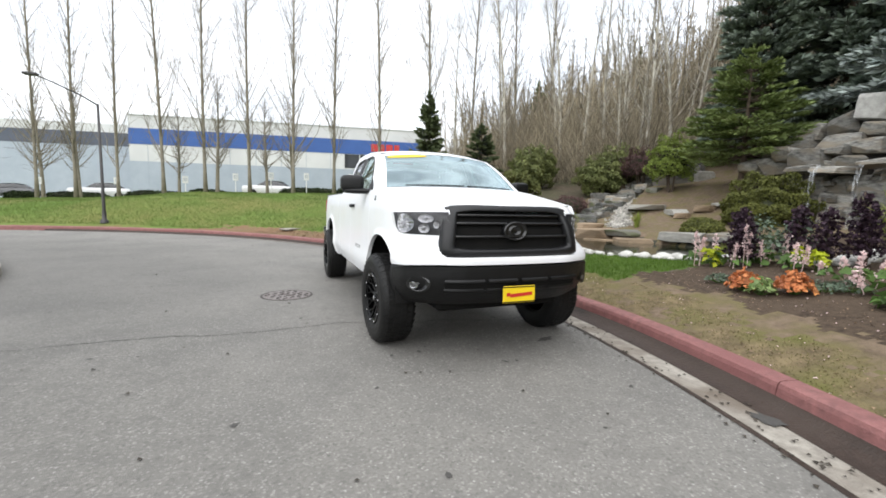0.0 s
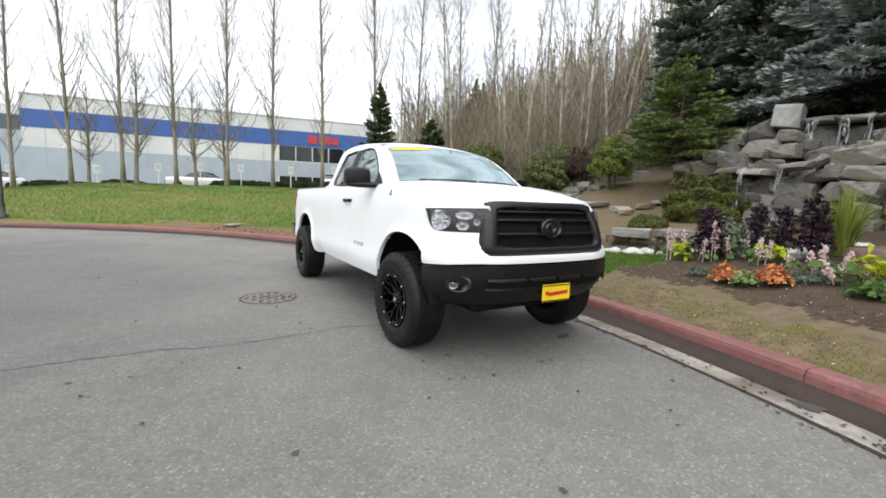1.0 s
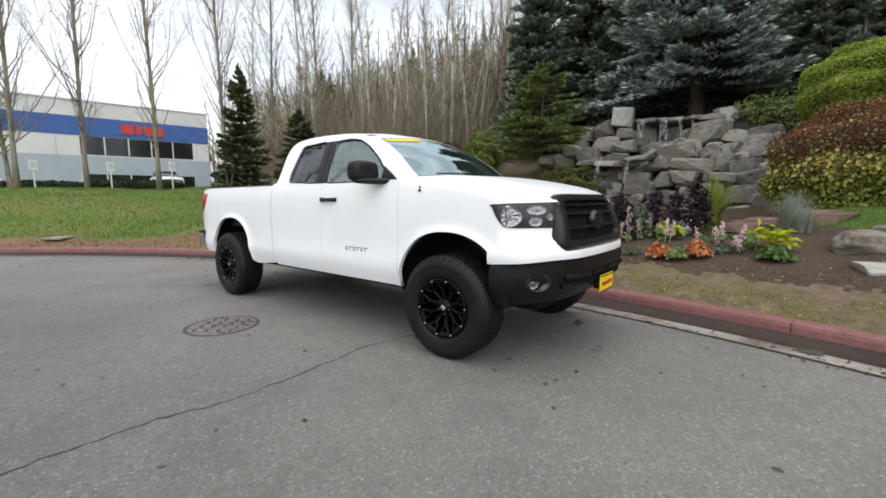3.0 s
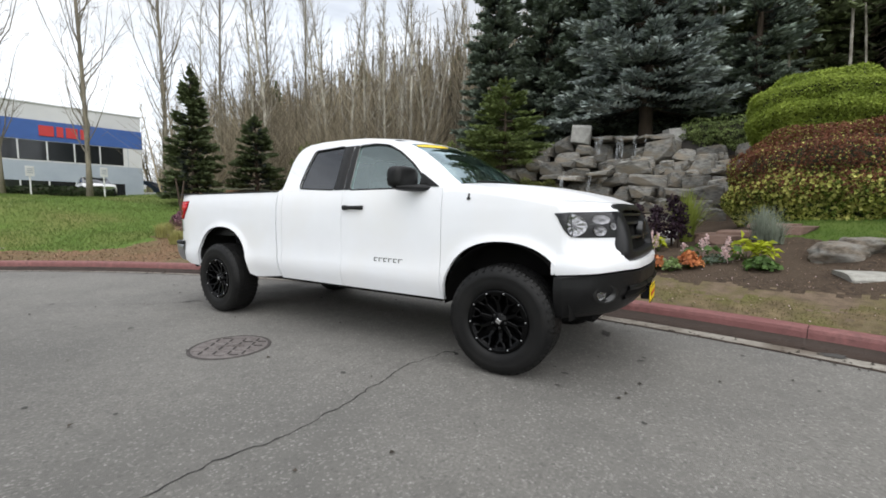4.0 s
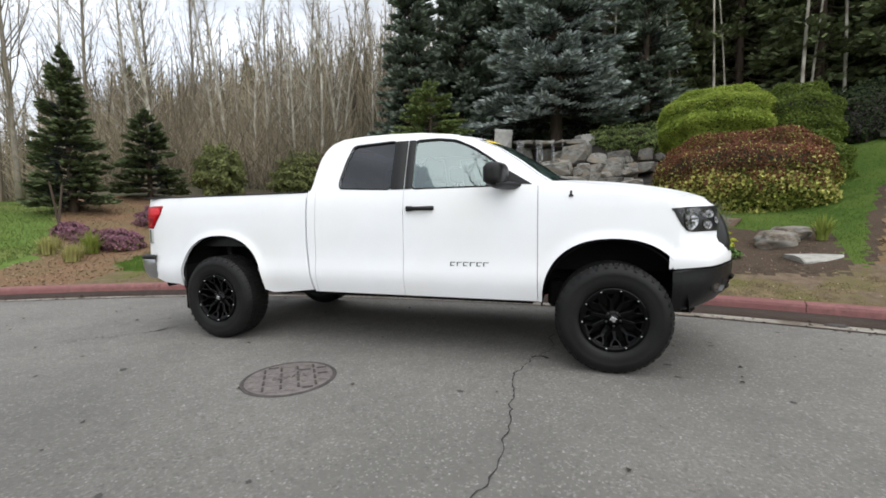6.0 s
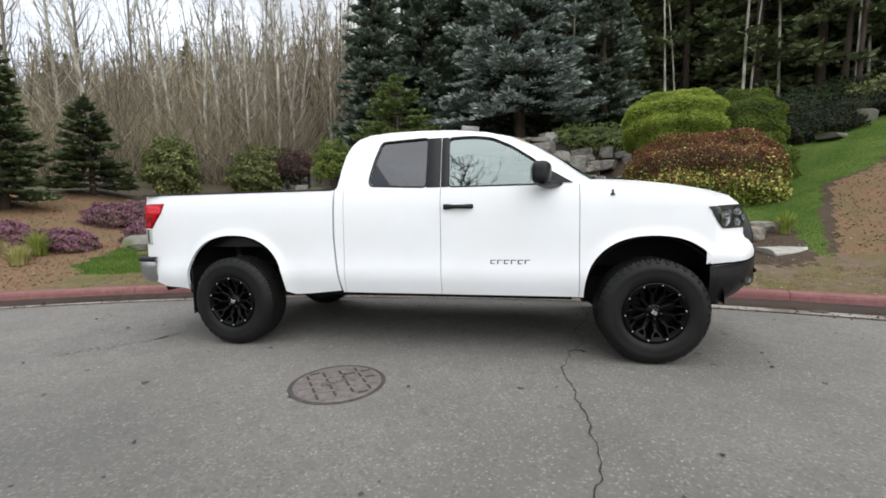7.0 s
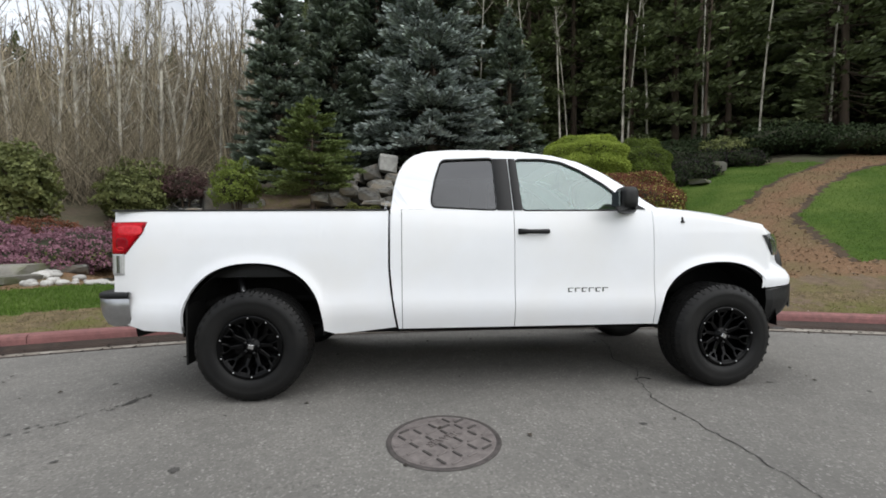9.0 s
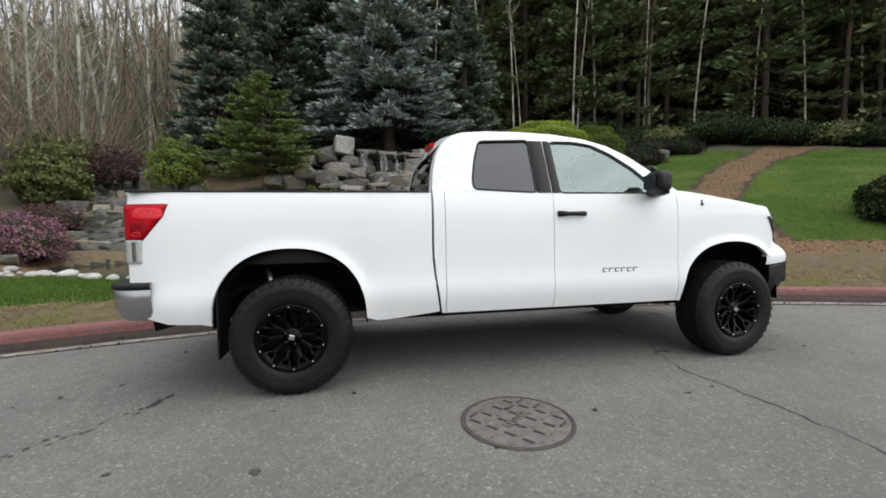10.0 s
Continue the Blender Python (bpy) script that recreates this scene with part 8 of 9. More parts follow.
# ---- the far wooded hill, one mass ----
def woodland():
    rng = np.random.default_rng(77)
    A, B, RA, RB = [], [], [], []
    n = 1560
    th = np.concatenate([rng.uniform(-8, 50, n - 300), rng.uniform(43, 60, 300)])
    d = 30 + 95 * rng.uniform(0, 1, n) ** 1.25
    X, Y = CX0 + (RK + d) * np.cos(np.radians(th)), CY0 + (RK + d) * np.sin(np.radians(th))
    keep = np.degrees(np.arctan2(Y - 0.5, X + 4)) < np.where(d > 58, 66.8, 63.5)
    X, Y, d = X[keep], Y[keep], d[keep]
    n = len(X)
    Z = H(X, Y)
    hgt = rng.uniform(0.72, 1.28, n) * np.interp(th[keep], (0, 20, 30, 40, 60), (13.5, 12.5, 11.5, 10.0, 9.0))
    base = np.stack([X, Y, Z - 0.3], 1)
    top = base + np.stack([rng.normal(0, 1.3, n), rng.normal(0, 1.3, n), hgt], 1)
    trunks = sticks(base, top, 0.05 + 0.0013 * d + 0.004 * hgt, np.full(n, 0.02))
    for k in range(26):
        f = rng.uniform(0.2, 0.97, n)[:, None]
        p = base + (top - base) * f
        az = rng.uniform(0, 2 * math.pi, n)
        L = hgt * rng.uniform(0.08, 0.22, n) * (1.15 - f[:, 0])
        q = p + np.stack([np.cos(az) * L * 0.6, np.sin(az) * L * 0.6, L * 1.0], 1)
        A.append(p), B.append(q), RA.append(0.012 + 0.00028 * d), RB.append(0.006 + 0.0002 * d)
        for s in range(2):
            g = rng.uniform(0.3, 0.9, n)[:, None]
            p2 = p + (q - p) * g
            q2 = p2 + rng.normal(0, 0.35, (n, 3)) * L[:, None] + np.array([0, 0, 0.3]) * L[:, None]
            A.append(p2), B.append(q2), RA.append(0.006 + 0.0002 * d), RB.append(0.004 + 0.00016 * d)
    V, F = join([trunks, ribbons(np.concatenate(A), np.concatenate(B), 1.3 * np.concatenate(RA), 1.3 * np.concatenate(RB), rng)])
    o = new("woodland", fast_mesh("woodland", V, F, M_WOODTWIG))
    tagged(o, "dense bare brown woodland covering the hillside", "woodland", kind="stuff")
    # brush between the trunks
    m = 18500
    th = np.concatenate([rng.uniform(21, 50, m - 4500), rng.uniform(42, 60, 4500)])
    d = 17 + 60 * rng.uniform(0, 1, m) ** 1.4
    X, Y = CX0 + (RK + d) * np.cos(np.radians(th)), CY0 + (RK + d) * np.sin(np.radians(th))
    keep = np.degrees(np.arctan2(Y - 0.5, X + 4)) < np.where(d > 58, 66.8, np.where(d > 40, 63.0, 59.0))
    X, Y, d = X[keep], Y[keep], d[keep]
    m = len(X)
    P = np.stack([X, Y, H(X, Y) - 0.1], 1)
    L = rng.uniform(1.2, 5.0, m)
    Q = P + np.stack([rng.normal(0, 0.5, m) * L, rng.normal(0, 0.5, m) * L, L], 1)
    V, F = sticks(P, Q, 0.012 + 0.0002 * d, 0.005 + 0.0001 * d)
    o = new("brushwood", fast_mesh("brushwood", V, F, M_WOODTWIG))
    tagged(o, "leafless brown brushwood under the hillside trees", "brushwood", kind="stuff")


def far_wood():
    """The dim green depth of the wood behind the nearer trees."""
    rng = np.random.default_rng(78)
    n = 42000
    th, d = rng.uniform(-60, 12, n), rng.uniform(31, 46, n)
    X, Y = CX0 + (RK + d) * np.cos(np.radians(th)), CY0 + (RK + d) * np.sin(np.radians(th))
    Z = H(X, Y) + 20 * rng.uniform(0, 1, n) ** 1.1 + 1.5 * np.sin(th * 1.7)
    V, F = leaves(np.stack([X, Y, Z], 1), rng.normal(0, 1, (n, 3)), 1.1, 0.4, rng)
    tagged(new("far_wood", fast_mesh("far_wood", V, F, L_CEDAR)), "dim evergreen wood far behind the lawns", "woodland", kind="stuff")


woodland()
far_wood()
fir = conifer("fir", 20.0, 3.6, L_CEDAR, 12, "dark fir standing out on the wooded hill", shoots=5000, droop=0.25, levels=20, per=7, rod=(0.9, 1.5), thick=0.30)
fs = [(47, 75), (48.5, 82), (30, 88), (26, 84), (38, 95), (16, 92), (44, 110), (53, 130), (54.5, 135), (10, 80)]
for i, (th, d) in enumerate(fs):
    x, y = xy_of(th, d)
    (stand if i == 0 else stand_copy)(fir, x, y, rw.uniform(0, 360), rw.uniform(0.55, 0.75))


# ---- flower bed plants ----
def rosette(name, x, y, n, size, material, seed, label, height=0.22, spread=0.2, aspect=0.45, category="plant", group=""):
    rng = np.random.default_rng(seed)
    T = empty(name, pose(x, y, hz(x, y)), label, category, group)
    az, r = rng.uniform(0, 2 * math.pi, n), np.sqrt(rng.uniform(0, 1, n))
    P = np.stack([np.cos(az) * r * spread, np.sin(az) * r * spread, height * (1.0 - 0.6 * r * r) * rng.uniform(0.5, 1.0, n)], 1)
    N = np.stack([np.cos(az) * r * 0.9, np.sin(az) * r * 0.9, np.ones(n)], 1)
    child("leaf_cover", *leaves(P, N, size, aspect, rng, 0.45), material, T, kind="stuff")
    m = max(8, n // 6)
    child("stem", *sticks(P[:m] * np.array([0.2, 0.2, 0]), P[:m], 0.004, 0.003), L_PLAIN, T, kind="stuff")
    return T


def tuft(name, x, y, n, length, material, seed, label, spread=0.25, width=0.012, category="grass", group=""):
    """Long arching blades."""
    rng = np.random.default_rng(seed)
    T = empty(name, pose(x, y, hz(x, y)), label, category, group)
    az = rng.uniform(0, 2 * math.pi, n)
    lean = np.abs(rng.normal(0.25, 0.25, n))
    L = length * rng.uniform(0.6, 1.1, n)
    base = np.stack([np.cos(az), np.sin(az), 0 * az], 1) * (0.25 * spread * rng.uniform(0, 1, n))[:, None]
    out = np.stack([np.cos(az), np.sin(az), 0 * az], 1)
    side = np.stack([-np.sin(az), np.cos(az), 0 * az], 1)
    V, k = [], 5
    for j in range(k):
        t = j / (k - 1)
        c = base + out * (L * lean * t ** 1.8)[:, None] + np.array([0, 0, 1.0]) * (L * (t - 0.45 * lean * t ** 2.5))[:, None]
        w = width * (1 - t ** 2) + 0.001
        V += [c - side * w, c + side * w]
    V = np.stack(V, 1).reshape(-1, 3)
    f = []
    for j in range(k - 1):
        a = 2 * j
        f += [(a, a + 1, a + 3), (a, a + 3, a + 2)]
    F = (np.arange(n)[:, None, None] * 2 * k + np.array(f)[None]).reshape(-1, 3)
    child("blade", V, F, material, T, kind="stuff")
    return T


def spikes(name, x, y, n, height, seed, label, group="pink flower spikes"):
    """Upright stalks with pale pink bells above a few green leaves."""
    rng = np.random.default_rng(seed)
    T = empty(name, pose(x, y, hz(x, y)), label, "flower", group)
    for k in range(n):
        bx, by = rng.normal(0, 0.10, 2)
        h = height * rng.uniform(0.75, 1.1)
        top = np.array([bx * 1.5, by * 1.5, h])
        child("stalk", *sticks(np.array([[bx, by, 0.0]]), top[None], 0.006, 0.004, 4), L_PINK, T)
        m = 70
        t = rng.uniform(0.35, 1.0, m)
        P = np.array([bx, by, 0.0]) + (top - np.array([bx, by, 0.0])) * t[:, None] + rng.normal(0, 1, (m, 3)) * (0.030 * (1.25 - t))[:, None] * np.array([1, 1, 0.3])
        child("blossom", *leaves(P, rng.normal(0, 1, (m, 3)), 0.032, 0.5, rng), L_PINK, T, kind="stuff")
    m = 12
    az = rng.uniform(0, 2 * math.pi, m)
    r = rng.uniform(0.03, 0.14, m)
    P = np.stack([np.cos(az) * r, np.sin(az) * r, rng.uniform(0.04, 0.2, m)], 1)
    child("leaf_cover", *leaves(P, np.stack([np.cos(az), np.sin(az), 1 + 0 * az], 1), 0.12, 0.4, rng, 0.3), L_PLAIN, T, kind="stuff")
    return T


def kale(x, y, height, seed):
    """A dark frilled kale: thick stem with curled leaves all the way up."""
    rng = np.random.default_rng(seed)
    T = empty("purple_kale", pose(x, y, hz(x, y)), "tall frilled dark purple ornamental kale", "plant", "purple kales")
    bm = bmesh.new()
    add_tube(bm, [(0, 0, -0.05), (0.02, 0, height * 0.5), (0, 0.02, height * 0.95)], [0.02, 0.016, 0.008], 7)
    part("stem", bm, M_TRUNK, T, smooth=True)
    pieces = []
    for k in range(22):
        f = 0.16 + 0.84 * k / 22
        az = k * 2.4 + rng.uniform(-0.3, 0.3)
        L = 0.17 * (1.15 - f) + 0.07
        o = np.array([math.cos(az), math.sin(az), 0])
        m = 30
        t = rng.uniform(0.15, 1, m)
        s = rng.normal(0, 0.22, m) * (0.3 + t) * L * 0.8
        side = np.array([-math.sin(az), math.cos(az), 0])
        P = np.array([0, 0, height * f * 0.92]) + o * (L * t)[:, None] + side * s[:, None] + np.stack([0 * t, 0 * t, L * (0.75 * t - 0.65 * t * t) + rng.normal(0, 0.012, m)], 1)
        pieces.append(leaves(P, rng.normal(0, 0.8, (m, 3)) + np.array([0, 0, 0.6]), 0.05, 0.5, rng, 0.6))
    child("leaf_cover", *join(pieces), L_KALE, T, kind="stuff")


for i, (x, y, h) in enumerate(((5.72, 0.44, 0.82), (5.6, 0.28, 0.66), (6.16, -0.08, 0.8), (6.18, -0.42, 0.76), (6.42, -0.68, 0.95), (6.3, -0.8, 0.8))):
    kale(x, y, h * 1.12, 200 + i)
for i, (x, y, n, h) in enumerate(((5.41, 0.81, 3, 0.5), (5.48, 0.49, 2, 0.42), (5.42, 0.27, 1, 0.32), (5.59, 0.17, 2, 0.6), (5.78, 0.01, 2, 0.40), (5.86, -0.15, 2, 0.42), (5.65, -0.44, 2, 0.46), (5.06, -1.16, 1, 0.22), (4.98, -1.4, 3, 0.34), (4.76, -1.75, 2, 0.2))):
    spikes("pink_flower", x, y + 0.1, n, h * 1.05, 300 + i, "pale pink flower spikes over green leaves")
for i, (x, y) in enumerate(((4.28, -0.60), (4.37, -1.06))):
    rosette("coral_bells", x, y, 260, 0.058, L_ORANGE, 400 + i, "mound of orange and copper leaves in the bed", 0.25, 0.165, group="orange mounds")
rosette("coral_bells", 4.20, -0.84, 110, 0.065, L_CHART2, 410, "mound of silvery green leaves in the bed", 0.2, 0.12)
for i, (x, y) in enumerate(((4.5, -0.15), (4.59, -1.22), (4.71, -1.4))):
    rosette("grey_catmint", x, y, 150, 0.035, L_GREYGREEN, 420 + i, "low grey-green foliage plant in the bed", 0.13, 0.17, group="grey-green edging plants")
for i, (x, y) in enumerate(((5.4, 0.64), (5.84, -0.51), (5.86, -0.29))):
    rosette("primrose", x, y, 36, 0.10, L_CHART, 430 + i, "yellow-green leafy plant among the flowers", 0.3, 0.1, group="yellow-green plants")
for i, (x, y, s) in enumerate(((4.92, -1.78, 0.24), (4.80, -1.95, 0.2))):
    rosette("hosta", x, y, 55, 0.12, L_CHART, 440 + i, "bright chartreuse leafy clump in the bed", 0.36, s * 0.75, 0.2)
rosette("green_clump", 4.42, -1.92, 120, 0.10, L_PLAIN, 445, "fresh green low clump in the bed", 0.16, 0.18)
for i, (x, y) in enumerate(((5.98, 0.32), (6.5, 0.1))):
    rosette("grey_shrub", x, y, 420, 0.06, L_GREYGREEN, 450 + i, "loose grey-green shrublet behind the flowers", 0.75, 0.36)
L_YELLOWISH = leaf_mat("straw_yellow_blades", (0.42, 0.40, 0.16), (0.26, 0.25, 0.09), through=0.3)
tuft("feather_grass", 6.9, -0.9, 260, 1.05, L_GRASSY, 460, "upright yellow-green ornamental grass clump", 0.5, 0.012)
tuft("blue_oat_grass", 6.1, -2.05, 420, 0.58, L_BLUEGRASS, 461, "blue-grey oat grass tuft in the bed", 0.7, 0.0035)
tuft("blue_oat_grass", 5.75, -2.2, 240, 0.42, L_BLUEGRASS, 462, "small blue-grey grass tuft in the bed", 0.5, 0.0035)
tuft("yucca", 5.0, -3.42, 70, 0.42, L_GRASSY, 463, "spiky yellow-green plant beside the lawn", 0.3, 0.02, "plant")
for i, (x, y, l, m) in enumerate(((2.85, 11.5, 0.42, L_YELLOWISH), (2.72, 10.5, 0.40, L_YELLOWISH), (3.05, 10.9, 0.34, L_YELLOWISH), (3.45, 11.05, 0.6, L_GRASSY), (3.2, 11.9, 0.36, L_YELLOWISH))):
    tuft("sedge", x, y, 220, l, m, 470 + i, "yellowish sedge tuft on the bark", 0.6, 0.008, group="sedges on the bark")
for i, (x, y) in enumerate(((9.2, 8.6), (10.6, 7.1), (8.1, 2.3), (7.6, 2.0))):
    tuft("reed", x, y, 120, 0.6, L_GRASSY, 480 + i, "small green reed tuft at the pond's edge", 0.3, 0.008)


# ---- stakes by the young fir, a white box on the slope ----
for x, y, dx in ((4.85, 14.6, 0.22), (5.1, 15.0, -0.12)):
    bm = bmesh.new()
    add_tube(bm, [(0, 0, -0.1), (dx * 0.5, 0.02, 0.6), (dx, 0.05, 1.2)], [0.032, 0.03, 0.027], 7)
    o = ob_of("tree_stake", bm, M_TRUNK)
    o.matrix_world = pose(x, y, hz(x, y))
    tagged(o, "leaning brown wooden stake beside the young fir", "stake", group="stakes by the fir")
x, y = 17.2, 24.4
bm = bmesh.new()
add_box(bm, -0.24, 0.24, -0.18, 0.18, -0.1, 0.42, 0.03, 2)
o = ob_of("utility_box", bm, M_COBBLE)
o.matrix_world = pose(x, y, hz(x, y), 0, 0, 20)
tagged(o, "small white utility box at the foot of the wood", "utility box")


# ---- grass blades, litter and fallen petals ----
def scatter(name, kinds, n, th0, th1, d0, d1, length, width, material, seed, label, lean=0.35):
    rng = np.random.default_rng(seed)
    th, d = rng.uniform(th0, th1, n * 3), rng.uniform(d0, d1, n * 3)
    X, Y = CX0 + radius_of(th, d) * np.cos(np.radians(th)), CY0 + radius_of(th, d) * np.sin(np.radians(th))
    keep = np.isin(kind_of_ground(X, Y), kinds)
    X, Y = X[keep][:n], Y[keep][:n]
    P = np.stack([X, Y, H(X, Y) - 0.004], 1)
    m = len(P)
    D = rng.normal(0, lean, (m, 3)) + np.array([0, 0, 1.0])
    D /= np.linalg.norm(D, axis=1, keepdims=True)
    S = np.cross(D, rng.normal(0, 1, (m, 3)))
    S /= np.linalg.norm(S, axis=1, keepdims=True)
    L = length * rng.uniform(0.5, 1.2, (m, 1))
    V = np.stack([P - S * width, P + S * width, P + D * L], 1).reshape(-1, 3)
    F = np.arange(3 * m).reshape(-1, 3)
    o = new(name, fast_mesh(name, V, F, material))
    return tagged(o, label, "grass", kind="stuff")


scatter("lawn_grass", [3], 60000, -45, -8, 1.8, 14, 0.04, 0.006, L_BLADE, 1, "short mown lawn grass blades")
scatter("lawn_grass", [3], 26000, -4, 36, 1.2, 4.8, 0.06, 0.005, L_BLADE, 2, "short grass blades round the pond")
scatter("berm_grass", [4], 110000, 32, 104, 0.6, 16, 0.075, 0.010, L_ROUGH, 3, "rough tufted grass on the berm")
scatter("moss_tuft", [0], 22000, -45, 22, 0.2, 2.0, 0.022, 0.006, L_MOSSTUFT, 4, "short moss and weeds on the bare strip", 0.8)


def litter(name, kinds, n, th0, th1, d0, d1, size, material, seed, label):
    rng = np.random.default_rng(seed)
    th, d = rng.uniform(th0, th1, n * 3), rng.uniform(d0, d1, n * 3)
    X, Y = CX0 + radius_of(th, d) * np.cos(np.radians(th)), CY0 + radius_of(th, d) * np.sin(np.radians(th))
    keep = np.isin(kind_of_ground(X, Y), kinds)
    X, Y = X[keep][:n], Y[keep][:n]
    P = np.stack([X, Y, H(X, Y) + 0.006], 1)
    V, F = leaves(P, np.tile(np.array([[0, 0, 1.0]]), (len(P), 1)), size, 0.4, rng, 0.35)
    return tagged(new(name, fast_mesh(name, V, F, material)), label, "litter", kind="stuff")


L_CHIP = leaf_mat("bark_chips", (0.29, 0.20, 0.13), (0.18, 0.125, 0.08), rnd=0.3, through=0.0)
litter("bark_chip", [2], 17000, -42, 44, 0.2, 14, 0.042, L_CHIP, 5, "scattered red-brown bark chips")
litter("fallen_petal", [0, 1], 260, -30, 6, 0.2, 2.6, 0.018, L_PINK, 6, "fallen pale petals on the bare strip")
litter("dead_leaf", [0, 1], 2600, -40, 20, 0.2, 4, 0.018, L_CHIP, 7, "small dry leaves on soil and moss")

L_DEBRIS = leaf_mat("wet_debris", (0.055, 0.045, 0.035), (0.03, 0.025, 0.02), rnd=0.5, through=0.0)


def road_litter(name, n, r0, r1, th0, th1, size, seed, label):
    """Small leaves and twigs lying flat on the road."""
    rng = np.random.default_rng(seed)
    th, r = np.radians(rng.uniform(th0, th1, n)), rng.uniform(r0, r1, n)
    P = np.stack([CX0 + r * np.cos(th), CY0 + r * np.sin(th), np.full(n, 0.006)], 1)
    V, F = leaves(P, np.tile(np.array([[0, 0, 1.0]]), (n, 1)), size, 0.4, rng, 0.12)
    return tagged(new(name, fast_mesh(name, V, F, L_DEBRIS)), label, "litter", kind="stuff")


road_litter("road_litter", 100, 10.5, 15.4, -35, 40, 0.035, 11, "small dark leaves and grit on the asphalt")
road_litter("gutter_litter", 700, 15.42, 15.79, -40, 40, 0.03, 12, "wet leaf debris gathered along the gutter")


# ---- the building beyond the berm ----
M_WALLWHITE = mat("white_wall_panels", (0.62, 0.62, 0.62), (0.56, 0.56, 0.57), scale=0.6, rough=0.8, c3=(0.52, 0.52, 0.53), scale3=0.2)
M_WALLGREY = mat("blue_grey_wall", (0.36, 0.40, 0.46), (0.31, 0.35, 0.41), scale=0.6, rough=0.8)
M_WALLBLUE = mat("blue_band_paint", (0.035, 0.10, 0.33), (0.03, 0.085, 0.28), scale=0.8, rough=0.6)
M_DULLBLUE = mat("dull_blue_band", (0.085, 0.095, 0.13), (0.07, 0.08, 0.11), scale=0.8, rough=0.7)
M_WINDARK = mat("dark_window_glass", (0.015, 0.017, 0.02), (0.01, 0.012, 0.014), scale=2, rough=0.08, coat=0.3)
M_SIGNRED = mat("red_sign_paint", (0.5, 0.03, 0.03), (0.45, 0.025, 0.025), scale=2, rough=0.5)
M_WHITE = mat("white_enamel", (0.75, 0.75, 0.75), (0.68, 0.68, 0.68), scale=3, rough=0.5)
M_POLE = mat("dark_bronze_pole", (0.035, 0.032, 0.032), (0.025, 0.023, 0.023), scale=5, rough=0.5)


def build_building():
    Bd = empty("warehouse", pose(19.6, 52.85, -0.8, 0, 0, -9.4), "long white two-storey warehouse with a blue band", "building")
    L = 37.4

    def slab(name, x0, x1, y0, y1, z0, z1, m, parent=Bd, label=""):
        bm = bmesh.new()
        add_box(bm, x0, x1, y0, y1, z0, z1)
        return part(name, bm, m, parent, label)
    slab("lower_wall", -L, 0, 0, 20, 1.0, 6.7, M_WALLGREY, label="blue-grey lower wall")
    slab("upper_wall", -L, 0, 0.01, 20, 6.7, 8.75, M_WALLWHITE)
    slab("band", -L, 0.03, -0.03, 20, 8.75, 10.65, M_WALLBLUE, label="bright blue painted band")
    slab("parapet", -L, 0, 0.01, 20, 10.65, 12.2, M_WALLWHITE)
    slab("coping", -L - 0.08, 0.08, -0.08, 20.08, 12.2, 12.32, M_WALLWHITE)
    slab("annex_wall", -L - 42, -L, 5, 20, 1.0, 8.9, M_WALLGREY)
    slab("annex_band", -L - 42, -L, 4.97, 20, 8.9, 10.6, M_DULLBLUE)
    slab("annex_parapet", -L - 42, -L, 5, 20, 10.6, 11.7, M_WALLWHITE)
    for z0, z1, n in ((6.85, 8.7, 5), (3.4, 4.85, 5)):
        for k in range(n):
            x1 = -1.7 - k * 2.05
            w = slab("window", x1 - 1.95, x1, -0.02, 0.2, z0, z1, M_WINDARK, label="dark office window")
            slab("frame", x1 - 2.05, x1 - 1.93, -0.05, 0.2, z0, z1, M_WALLWHITE, w)
    for k in range(12):
        slab("panel_joint", -L + 3.1 * k + 2, -L + 3.1 * k + 2.05, -0.012, 0.1, 2.5, 8.7, M_WALLGREY)
    for x0, x1, z0, z1 in ((-8.3, -7.2, 9.2, 10.2), (-7.0, -6.5, 9.2, 10.2), (-6.3, -5.4, 9.2, 10.2), (-5.2, -4.5, 9.2, 10.2)):
        slab("sign_bar", x0, x1, -0.12, -0.03, z0, z1, M_SIGNRED, label="red sign drawn as plain bars")
    aw = bmesh.new()
    rows = []
    for k in range(9):
        a = math.pi / 2 * k / 8
        rows.append([(0.3 + 2.2 * math.sin(a), y, 4.1 + 1.3 * math.cos(a)) for y in (1.0, 3.5, 6.0)])
    grid_mesh(aw, rows)
    part("awning", aw, M_WALLBLUE, Bd, "rounded dark blue awning", True)
    slab("porch", 0.05, 2.3, 1.2, 5.8, 2.6, 4.1, M_WALLWHITE)


build_building()


def build_street_lamp(x, y):
    T = empty("street_lamp", pose(x, y, hz(x, y)), "dark slim street lamp with a long arm", "street lamp")
    bm = bmesh.new()
    add_tube(bm, [(0, 0, -0.2), (0, 0, 0.3), (0, 0, 4.75)], [0.085, 0.062, 0.042], 12)
    part("pole", bm, M_POLE, T, smooth=True)
    bm = bmesh.new()
    add_lathe(bm, [(0.0, 0.15), (0.12, 0.14), (0.16, 0.08), (0.5, 0.075)], (0, 0, 0), 16, "z")
    part("base", bm, M_POLE, T, smooth=True)
    bm = bmesh.new()
    add_tube(bm, [(0, 0, 4.7), (-0.45, -0.22, 4.98), (-1.15, -0.5, 5.3), (-1.6, -0.7, 5.48)], [0.035, 0.03, 0.026, 0.024], 8)
    part("arm", bm, M_POLE, T, smooth=True)
    bm = bmesh.new()
    add_box(bm, -1.95, -1.52, -0.84, -0.60, 5.44, 5.54, 0.03)
    part("lamp_head", bm, M_POLE, T)


